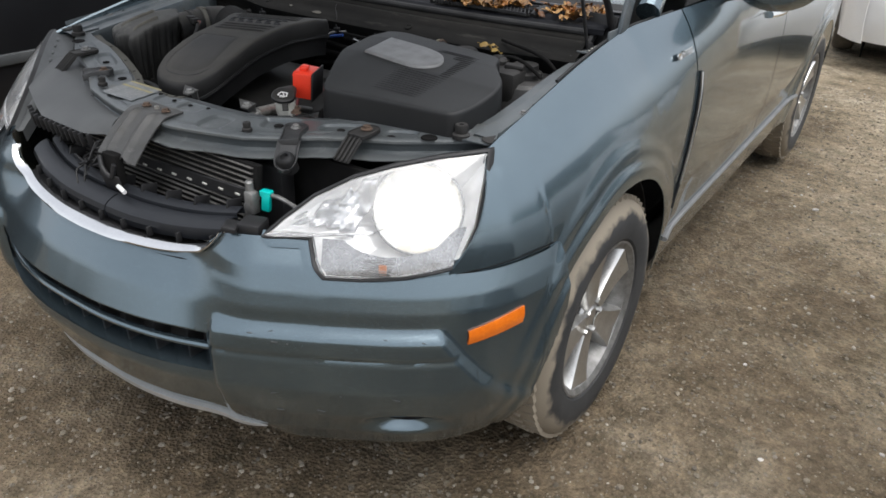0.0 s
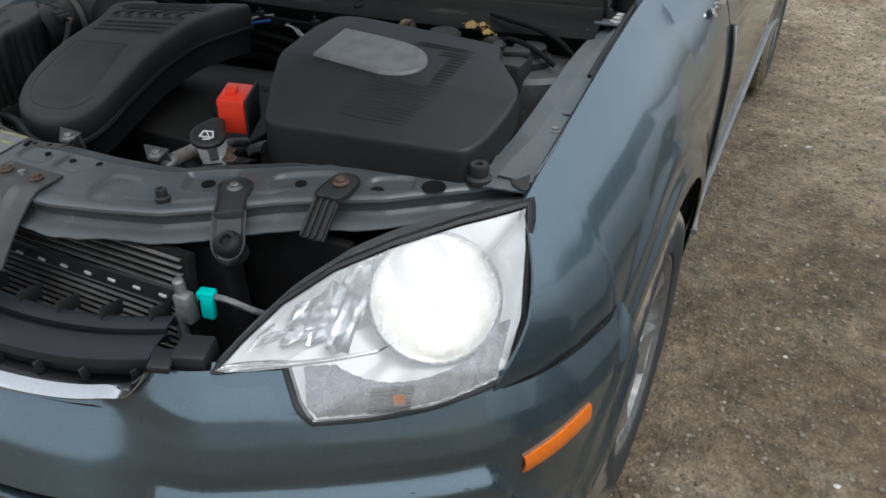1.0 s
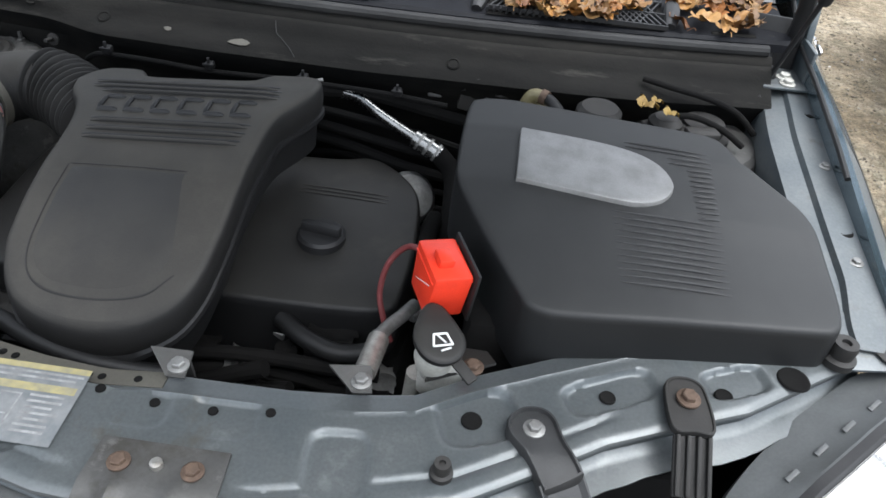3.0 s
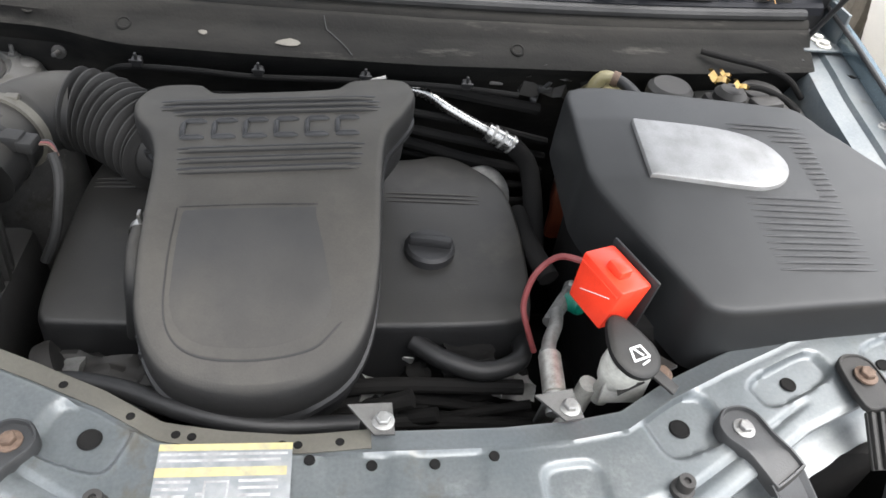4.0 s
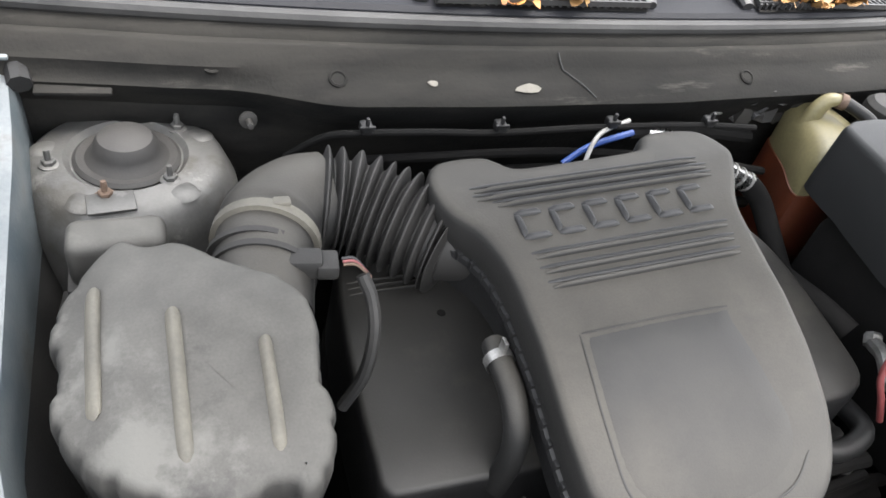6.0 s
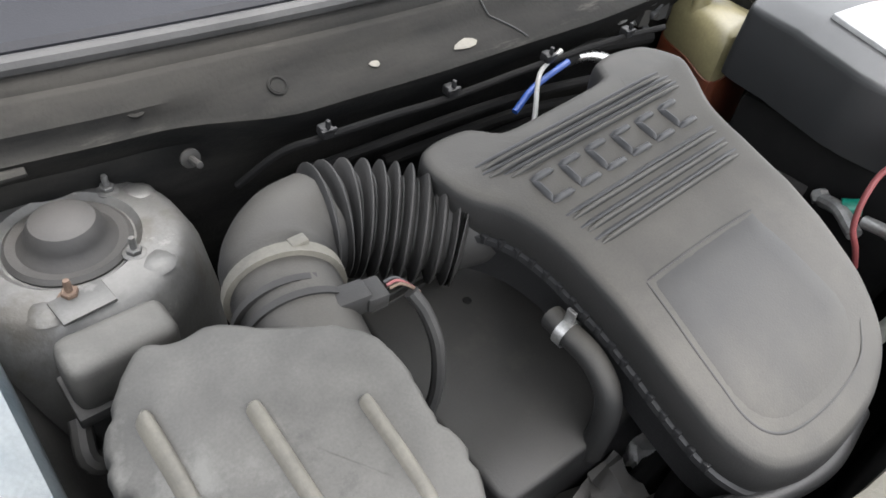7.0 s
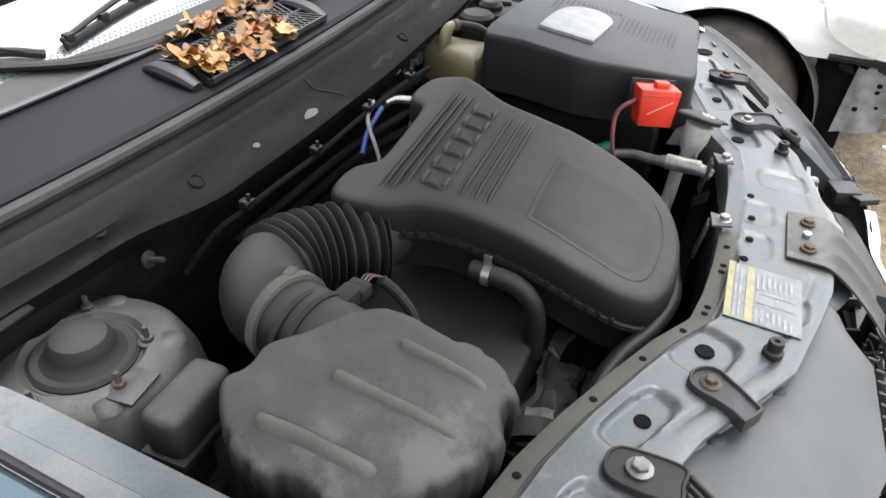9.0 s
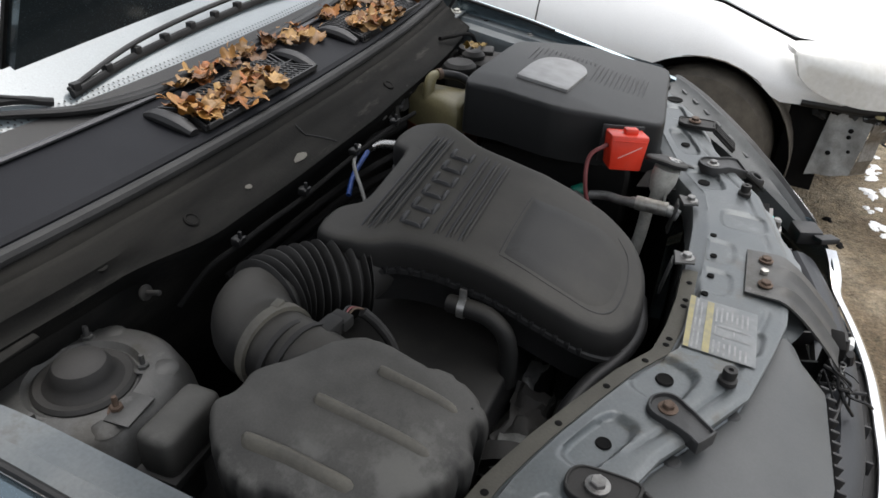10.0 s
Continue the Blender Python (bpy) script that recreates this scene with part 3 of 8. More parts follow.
# ---- ground ----
def steps(a, b, d, far):
    inner = list(np.arange(a, b, d))
    lo, hi, s = [], [], d
    x = a
    while x > -far:
        s *= 1.22
        x -= s
        lo.append(x)
    x, s = inner[-1], d
    while x < far:
        s *= 1.22
        x += s
        hi.append(x)
    return lo[::-1] + inner + hi


def ground_z(x, y):
    near = max(0.0, 1 - 0.08 * max(0, math.hypot(x - 0.6, y - 2) - 4))
    z = 0.022 * noise.noise((x * 0.9, y * 0.9, 3.1)) + 0.012 * noise.noise((x * 3.1, y * 3.1, 7.7)) + 0.006 * noise.noise((x * 9, y * 9, 1.7))
    return z * near - 0.012


gx, gy = steps(-1.6, 2.6, 0.05, 320), steps(-0.9, 6.4, 0.05, 320)
verts = [(x, y, ground_z(x, y)) for x in gx for y in gy]
ny = len(gy)
faces = [(i * ny + j, (i + 1) * ny + j, (i + 1) * ny + j + 1, i * ny + j + 1) for i in range(len(gx) - 1) for j in range(ny - 1)]
gme = bpy.data.meshes.new("ground")
gme.from_pydata(verts, [], faces)
gme.polygons.foreach_set("use_smooth", [True] * len(faces))
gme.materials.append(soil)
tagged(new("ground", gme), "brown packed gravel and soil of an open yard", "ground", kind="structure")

rng = random.Random(4)


def pebble_set(name, count, lo, hi, mat, label, category, area, seed):
    r = random.Random(seed)
    base = bmesh.new()
    bmesh.ops.create_icosphere(base, subdivisions=1, radius=1.0)
    bv = np.array([v.co[:] for v in base.verts])
    bf = [[v.index for v in f.verts] for f in base.faces]
    base.free()
    vs, fs = [], []
    for k in range(count):
        x, y = r.uniform(area[0], area[1]), r.uniform(area[2], area[3])
        s = lo * (hi / lo) ** (r.random() ** 2.2)
        a = r.uniform(0, 6.28)
        sc = np.array([s * r.uniform(0.8, 1.5), s * r.uniform(0.7, 1.2), s * r.uniform(0.45, 0.8)])
        q = bv * sc * (1 + 0.25 * (np.array([[r.random()] for _ in bv]) - 0.5))
        c, d = math.cos(a), math.sin(a)
        q = np.stack([q[:, 0] * c - q[:, 1] * d + x, q[:, 0] * d + q[:, 1] * c + y, q[:, 2] + ground_z(x, y) + sc[2] * 0.35], 1)
        o = len(vs)
        vs += q.tolist()
        fs += [[i + o for i in f] for f in bf]
    me = bpy.data.meshes.new(name)
    me.from_pydata(vs, [], fs)
    me.materials.append(mat)
    return tagged(new(name, me), label, category, kind="stuff")


pebble_set("gravel", 17000, 0.002, 0.009, stone_mat, "scattered brown and grey gravel on the soil", "gravel", (0.7, 2.4, 0.0, 5.5), 5)
pebble_set("gravel", 5000, 0.002, 0.009, stone_mat, "scattered brown and grey gravel on the soil", "gravel", (-1.1, 1.0, -0.75, 0.5), 6)
pebble_set("gravel", 36, 0.006, 0.015, pale_stone, "scattered pale stones on the soil", "stones", (0.9, 2.4, 0.2, 6.0), 7)
pebble_set("gravel", 6, 0.005, 0.009, pale_stone, "scattered pale stones on the soil", "stones", (-1.0, 0.9, -0.5, 0.1), 8)

# ---- the car: body, wheels, lamps ----
suv = thing("suv", "grey-blue compact SUV with its hood raised, standing on gravel", "car", 0, 2.2, 0)
SUV_AT = Matrix.Translation((0, 2.2, 0))


def piece(name, bm, mat, parent=None, label="", sharp=32.0):
    """A part of the car, given in world places; a sub-part where parent is another part."""
    return part(name, moved(bm, SUV_AT.inverted()), mat, parent or suv, label, sharp)


def mirrored(bm):
    b = bm.copy()
    bmesh.ops.scale(b, vec=(-1, 1, 1), verts=b.verts)
    bmesh.ops.reverse_faces(b, faces=b.faces)
    return b


def bar_rear(x):
    return interp(abs(x), [(0, 0.387), (0.1, 0.388), (0.17, 0.394), (0.23, 0.404), (0.29, 0.44), (0.36, 0.472), (0.45, 0.508), (0.53, 0.535), (0.62, 0.555), (0.74, 0.60)])


def bar_front(x):
    return interp(abs(x), [(0, 0.246), (0.1, 0.252), (0.17, 0.268), (0.28, 0.297), (0.35, 0.338), (0.43, 0.385), (0.58, 0.443), (0.70, 0.52), (0.74, 0.55)])


def bar_z(x, y=None):
    z = interp(abs(x), [(0, 0.918), (0.2, 0.92), (0.35, 0.925), (0.5, 0.938), (0.64, 0.946), (0.74, 0.952)])
    if y is not None:
        f = (y - bar_front(x)) / max(0.03, bar_rear(x) - bar_front(x))
        z += 0.008 * min(1.0, max(0.0, f)) - 0.006
    return z


HUB_F, HUB_R, HUB_Z, ARCH = 0.93, 3.637, 0.35, 0.405
PLAN = [(0.0, 0.0), (0.12, 0.004), (0.25, 0.026), (0.37, 0.066), (0.46, 0.105), (0.55, 0.153), (0.65, 0.212), (0.74, 0.272), (0.80, 0.325), (0.845, 0.385), (0.875, 0.455), (0.897, 0.54), (0.902, 0.60)]
plan_line = curve_points([(x, y, 0) for x, y in PLAN], 6)


def plan_y(x):
    return interp(abs(x), [(p.x, p.y) for p in plan_line])


def lean(z, x):
    """How far the front face stands back from the plan line."""
    mid = interp(z, [(0.22, 0.14), (0.25, 0.105), (0.30, 0.056), (0.36, 0.012), (0.42, -0.012), (0.46, -0.03), (0.58, -0.03), (0.65, 0.005), (0.70, 0.045), (0.715, 0.058), (0.745, 0.062), (0.79, 0.075)])
    side = interp(z, [(0.20, 0.13), (0.23, 0.085), (0.27, 0.045), (0.33, 0.012), (0.40, -0.012), (0.48, -0.027), (0.62, -0.03), (0.665, -0.03), (0.70, -0.02), (0.745, 0.0), (0.79, 0.042)])
    low = smooth01((0.34 - z) / 0.06)
    w = smooth01((abs(x) - 0.30 - 0.05 * low) / 0.18)
    return mid * (1 - w) + side * w


def front_top(x):
    return interp(abs(x), [(0, 0.708), (0.2, 0.712), (0.30, 0.719), (0.335, 0.730), (0.36, 0.744), (0.378, 0.764), (0.40, 0.780), (0.43, 0.787), (0.55, 0.792), (0.60, 0.728), (0.70, 0.728), (0.80, 0.742), (0.9, 0.735)])


def flare(y, z):
    """How far the body stands out round a wheel arch."""
    out = 0.0
    for hub in (HUB_F, HUB_R):
        d = math.hypot(y - hub, z - HUB_Z)
        out += (0.009 * smooth01((0.458 - d) / 0.02) + 0.006 * smooth01((0.515 - d) / 0.03)) * smooth01((z - 0.2) / 0.1)
    return out


def front_point(s, z):
    """A place on the front skin: s runs from -1 to 1 across the car."""
    k = abs(s) * (len(plan_line) - 1)
    i = min(int(k), len(plan_line) - 2)
    p = plan_line[i].lerp(plan_line[i + 1], k - i)
    d = (plan_line[i + 1] - plan_line[i]).normalized()
    inward = Vector((-d.y, d.x, 0))
    edge = 0.80 + 0.42 * max(0.0, 0.62 - z)
    step = smooth01((p.x - 0.385 - 0.12 * max(0, z - 0.595)) / 0.02) * smooth01((edge - p.x) / 0.018)
    out = 0.022 * step * smooth01((0.638 - z) / 0.034) * (1 - 0.75 * smooth01((0.50 - z) / 0.2)) - 0.004 * step * math.exp(-((z - 0.563) / 0.006) ** 2)
    q = p + inward * (lean(z, p.x) - out)
    fog = math.hypot((p.x - 0.735) / 0.085, (z - 0.365) / 0.045)
    q += inward * 0.034 * smooth01((1.0 - fog) / 0.8)
    q -= inward * flare(q.y, z) * smooth01((p.x - 0.80) / 0.05)
    return Vector((math.copysign(q.x, s) if s else 0.0, q.y, z))


def front_skin(s0, s1, n, zlo, zhi, m):
    rows = []
    for i in range(n + 1):
        s = s0 + (s1 - s0) * i / n
        a, b = zlo(s), zhi(s)
        rows.append([front_point(s, a + (b - a) * j / m) for j in range(m + 1)])
    return rows


def s_of(x):
    xs = [p.x for p in plan_line]
    return math.copysign(float(np.interp(abs(x), xs, np.arange(len(xs)))) / (len(xs) - 1), x)


def x_of(s):
    return float(np.interp(abs(s) * (len(plan_line) - 1), np.arange(len(plan_line)), [p.x for p in plan_line]))


def skirt(s):
    p = front_point(s, 0.4)
    dy = HUB_F - p.y
    if dy < ARCH:
        return max(0.25, HUB_Z + math.sqrt(max(0.0, ARCH**2 - dy**2)))
    return 0.262 + 0.02 * abs(s)


def skirt2(s):
    k = abs(s)
    p = plan_line[-1] if k > 0.999 else plan_line[int(k * (len(plan_line) - 1))]
    dy = HUB_F - p.y
    if dy < ARCH:
        return min(0.73, HUB_Z + math.sqrt(max(0.0, ARCH**2 - dy**2)))
    return 0.31 - 0.085 * smooth01((p.x - 0.40) / 0.12) + 0.012 * k


S_GR = s_of(0.385)
bump = merge(
    thick(grid_mesh(front_skin(S_GR, 1, 120, skirt2, lambda s: front_top(x_of(s)), 90)), 0.004),
    thick(grid_mesh(front_skin(-1, -S_GR, 76, skirt2, lambda s: front_top(x_of(s)), 44)), 0.004),
    thick(grid_mesh(front_skin(-S_GR, S_GR, 60, lambda s: 0.31, lambda s: 0.487, 18)), 0.004),
    thick(grid_mesh(front_skin(-S_GR, S_GR, 60, lambda s: 0.588, lambda s: front_top(x_of(s)), 12)), 0.004),
)
bumper = piece("bumper_cover", bump, paint, label="grey-blue painted bumper cover with scuffs", sharp=40)


def along_front(x0, x1, z, n, back=0.0):
    return [front_point(s_of(x0 + (x1 - x0) * i / n), z(x0 + (x1 - x0) * i / n) if callable(z) else z) + Vector((0, back, 0)) for i in range(n + 1)]


# lower intake: dark floor, one painted bar
rows = [[p + Vector((0, 0.07, 0)) for p in along_front(-0.385, 0.385, zz, 40)] for zz in (0.478, 0.53, 0.598)]
piece("lower_grille", thick(grid_mesh(rows), 0.006), black, bumper, "black lower intake grille")
for zz in (0.487, 0.588):
    rows = [[p + Vector((0, b, 0)) for p in along_front(-0.385, 0.385, zz, 40)] for b in (0.002, 0.072)]
    piece("intake_lip", thick(grid_mesh(rows), 0.005), paint, bumper)
piece("intake_bar", tube(along_front(-0.385, 0.385, 0.542, 30, 0.018), 0.0115, 10, 1, squash=0.8), paint, bumper, "painted bar across the lower intake")
for k in range(9):
    x = -0.32 + 0.08 * k
    p = front_point(s_of(x), 0.53)
    piece("intake_rib", rbox((0.006, 0.05, 0.1), (x, p.y + 0.055, 0.53), 0.001), black, bumper)
# silver lower lip
rows = [[], [], [], []]
for x in np.linspace(-0.47, 0.47, 41):
    thin = max(0.12, math.sqrt(max(0.0, 1 - (abs(x) / 0.47) ** 6)))
    p = front_point(s_of(x), 0.318 - 0.004 * (1 - (x / 0.47) ** 2)) + Vector((0, -0.004 - 0.006 * thin, 0))
    for row, (dy, dz) in zip(rows, ((0.006, 0.010), (-0.008, 0.006), (-0.005, -0.009), (0.018, -0.016))):
        row.append(p + Vector((0, dy * thin, dz * thin)))
piece("skid_trim", thick(grid_mesh(rows), 0.0025), skid, bumper, "scuffed silver lower lip trim")
for sx in (-1, 1):
    p = front_point(s_of(sx * 0.742), 0.372)
    # near-black patch puts shade into the body-coloured recess
    dark = shell([(-0.05, -0.006), (-0.03, 0.014), (0.0, 0.02), (0.032, 0.014), (0.046, -0.004), (0.02, -0.016), (-0.02, -0.016)], lambda x, y: 0.0, [(0.0, 0.004), (0.0, 0.0), (0.004, -0.0001)], 40, 3)
    piece("fog_blank", moved(dark, pose(p.x, p.y - 0.001, p.z, 90, 0, sx * 34)), cowl_mat, bumper, "near-black patch shading the fog lamp recess")
# scuffs on the bumper
for k in range(14):
    r = random.Random(k)
    x, z = r.uniform(0.43, 0.78), r.choice([0.618, 0.6, 0.56, 0.47, 0.41])
    p = front_point(s_of(x), z + r.uniform(-0.006, 0.006))
    piece("scuff", rbox((r.uniform(0.004, 0.018), 0.0016, r.uniform(0.0015, 0.003)), (p.x, p.y - 0.0005, p.z), 0.0006, (0, r.uniform(-20, 20), 34)), deflector, bumper, "pale paint scuff")

# amber side markers
for sx in (-1, 1):
    rows = []
    for i in range(9):
        s = s_of(0.824 + 0.054 * i / 8)
        c = 0.605 + 0.02 * i / 8
        hgt = 0.0205 * (0.8 + 0.2 * i / 8)
        rows.append([front_point(s, c + hgt * k) + Vector((0.003 + 0.003 * (1 - k * k), -0.003, 0)) for k in (-1, -0.6, 0, 0.6, 1)])
    m = thick(grid_mesh(rows), 0.004)
    piece("side_marker", m if sx > 0 else mirrored(m), orange_lens, None, "amber side marker lens in the bumper corner")

# chrome strip along the grille's lower edge
chrome_path = [(-0.384, 0.786), (-0.375, 0.770), (-0.357, 0.752), (-0.325, 0.736), (-0.26, 0.725), (-0.13, 0.718), (0, 0.715), (0.13, 0.718), (0.26, 0.725), (0.325, 0.736), (0.357, 0.752), (0.375, 0.770), (0.384, 0.786)]
cl = curve_points([(x, 0, z) for x, z in chrome_path], 8)
rows = []
for i, p in enumerate(cl):
    d = (cl[min(i + 1, len(cl) - 1)] - cl[max(0, i - 1)]).normalized()
    nrm = Vector((-d.z, 0, d.x))
    row = []
    for k, o in ((-1.0, -0.006), (-0.85, -0.014), (-0.4, -0.015), (0.3, -0.011), (0.85, -0.005), (1.0, 0.004)):
        q = p + nrm * 0.0066 * k * min(1.0, 0.4 + 14 * (0.388 - abs(p.x)))
        row.append((q.x, plan_y(q.x) + lean(q.z, q.x) + o, q.z))
    rows.append(row)
piece("chrome_strip", thick(grid_mesh(rows), 0.004), chrome, None, "curved chrome strip under the grille")
# wide satin grille rail behind the strip, a stepped shelf behind it, ribs in the slots
def grille_band(profile, x0, x1, n=40):
    return grid_mesh([[(x, plan_y(x) + back, z + 0.02 * (abs(x) / 0.36) ** 2.5) for x in np.linspace(x0, x1, n)] for back, z in profile])


RAIL = [(0.090, 0.722), (0.086, 0.738), (0.090, 0.750), (0.100, 0.758), (0.114, 0.764), (0.127, 0.766), (0.134, 0.762), (0.135, 0.748)]
for x0, x1 in ((-0.362, 0.028), (0.032, 0.352)):
    piece("grille_rail", thick(grille_band(RAIL, x0, x1), 0.003), grille_satin, None, "blue-black satin plastic grille rail")
piece("grille_step", thick(grille_band([(0.138, 0.756), (0.140, 0.768), (0.155, 0.776), (0.161, 0.776), (0.163, 0.760)], -0.35, 0.345), 0.003), grille_satin, None, "blue-black stepped shelf behind the grille rail")
for k in range(9):
    x = -0.31 + 0.078 * k
    piece("grille_rib", rbox((0.005, 0.04, 0.024), (x, plan_y(x) + 0.172, 0.776 + 0.02 * (abs(x) / 0.36) ** 2.5), 0.001, (-14, 0, 0)), black, None, "small black grille rib")
    piece("grille_rib", rbox((0.004, 0.014, 0.024), (x + 0.02, plan_y(x + 0.02) + 0.083, 0.728 + 0.02 * (abs(x) / 0.36) ** 2.5), 0.001), black, None, "small black grille rib")
rows = [[(x, plan_y(x) + b, z) for x in np.linspace(-0.37, 0.37, 30)] for b, z in ((0.05, 0.705), (0.08, 0.715), (0.14, 0.70), (0.16, 0.58))]
piece("grille_shelf", thick(grid_mesh(rows), 0.004), black, None)


# ---- side skin ----
def edge_z(y):
    return interp(y, [(0.3, 0.88), (0.49, 0.946), (0.57, 0.968), (0.69, 0.995), (0.87, 1.035), (1.01, 1.06), (1.2, 1.085), (1.45, 1.1), (2.5, 1.12), (3.6, 1.15), (4.6, 1.15)])


def flank_x(y, z):
    xm = interp(y, [(0.32, 0.800), (0.39, 0.846), (0.46, 0.876), (0.55, 0.9), (0.75, 0.916), (1.0, 0.92), (3.6, 0.922), (4.1, 0.905), (4.4, 0.87), (4.6, 0.80)])
    top = interp(y, [(0.3, 0.772), (1.15, 0.776), (1.45, 0.83), (1.8, 0.865), (3.6, 0.855), (4.6, 0.72)])
    ez = edge_z(y)
    if z > 0.72:
        t = (z - 0.72) / (ez - 0.72)
        power = interp(y, [(0.5, 2.2), (1.2, 2.6), (1.7, 4.0)])
        x = xm - (xm - top) * t**power
    else:
        x = xm - 0.03 * ((0.72 - z) / 0.4) ** 2
    x += flare(y, z)
    groove = interp(y, [(1.5, 0), (1.6, 1), (3.2, 1), (3.3, 0)])
    x -= 0.012 * groove * math.exp(-((z - 0.5) / 0.06) ** 2)
    return x


def arch_low(y, base):
    for hub in (HUB_F, HUB_R):
        d = abs(y - hub)
        if d < ARCH:
            return max(base, HUB_Z + math.sqrt(max(0.0, ARCH**2 - d * d)))
    return base


def flank(y0, y1, n, low, high, m, ys=None):
    rows = []
    for i in range(n + 1):
        y = y0 + (y1 - y0) * (i / n if ys is None else ys(i / n))
        a, b = low(y), high(y)
        rows.append([(flank_x(y, a + (b - a) * j / m), y, a + (b - a) * j / m) for j in range(m + 1)])
    return rows


def fender_low(y):
    if y < 0.57:
        return 0.738
    return arch_low(y, 0.315)


def fender_high(y):
    return min(edge_z(y), 0.742 + (y - 0.323) / 0.79) if y < 0.488 else edge_z(y)


panels = [
    ("fender", 0.325, 1.425, 130, fender_low, fender_high, "grey-blue front fender with a flared wheel arch"),
    ("front_door", 1.432, 2.50, 40, lambda y: 0.315, lambda y: edge_z(y), "grey-blue front door"),
    ("rear_door", 2.507, 3.42, 60, lambda y: arch_low(y, 0.315), lambda y: edge_z(y), "grey-blue rear door"),
    ("rear_quarter", 3.427, 4.6, 90, lambda y: arch_low(y, 0.33 + 0.05 * max(0, (y - 4.1) / 0.5)), lambda y: edge_z(y), "grey-blue rear quarter panel"),
]
sides = {}
for name, y0, y1, n, lo, hi, lab in panels:
    base = grid_mesh(flank(y0, y1, n, lo, hi, 34))
    if name == "fender":
        # inner return edge of the fender towards the hood gap
        ys = np.linspace(0.49, 1.425, 50)
        base = merge(base, grid_mesh([[(flank_x(y, edge_z(y)), y, edge_z(y)), (flank_x(y, edge_z(y)) - 0.006, y, edge_z(y) - 0.004), (flank_x(y, edge_z(y)) - 0.008, y, edge_z(y) - 0.035)] for y in ys]))
        # front return beside the headlamp
        ys = np.linspace(0.326, 0.489, 24)
        base = merge(base, grid_mesh([[(flank_x(y, fender_high(y)), y, fender_high(y)), (flank_x(y, fender_high(y)) - 0.004, y + 0.002, fender_high(y)), (flank_x(y, fender_high(y)) - 0.006 * smooth01((0.489 - y) / 0.03) - 0.004, y + 0.014, fender_high(y) - 0.006)] for y in ys]))
        bmesh.ops.remove_doubles(base, verts=base.verts, dist=1e-4)
    base = thick(base, 0.003)
    for sx in (-1, 1):
        sides[name, sx] = piece(name, base.copy() if sx > 0 else mirrored(base), paint, None, lab, 40)
    base.free()

    seam = [(flank_x(y, z) + 0.0012, y, z) for y, z in ((0.336, 0.7395), (0.40, 0.7415), (0.47, 0.7425), (0.53, 0.7435), (0.575, 0.741))]
    if name == "fender":
        for sx in (-1, 1):
            piece("panel_gap", tube([(sx * x, y, z) for x, y, z in seam], 0.0016, 6, 4), cavity, sides[name, sx], "dark seam between fender and bumper")
            fill = [[(sx * (x - 0.006), y, z + d) for d in (-0.03, 0.0, 0.03)] for x, y, z in seam]
            piece("seam_flange", thick(grid_mesh(fill), 0.002), paint, sides[name, sx], "painted flange behind the seam")

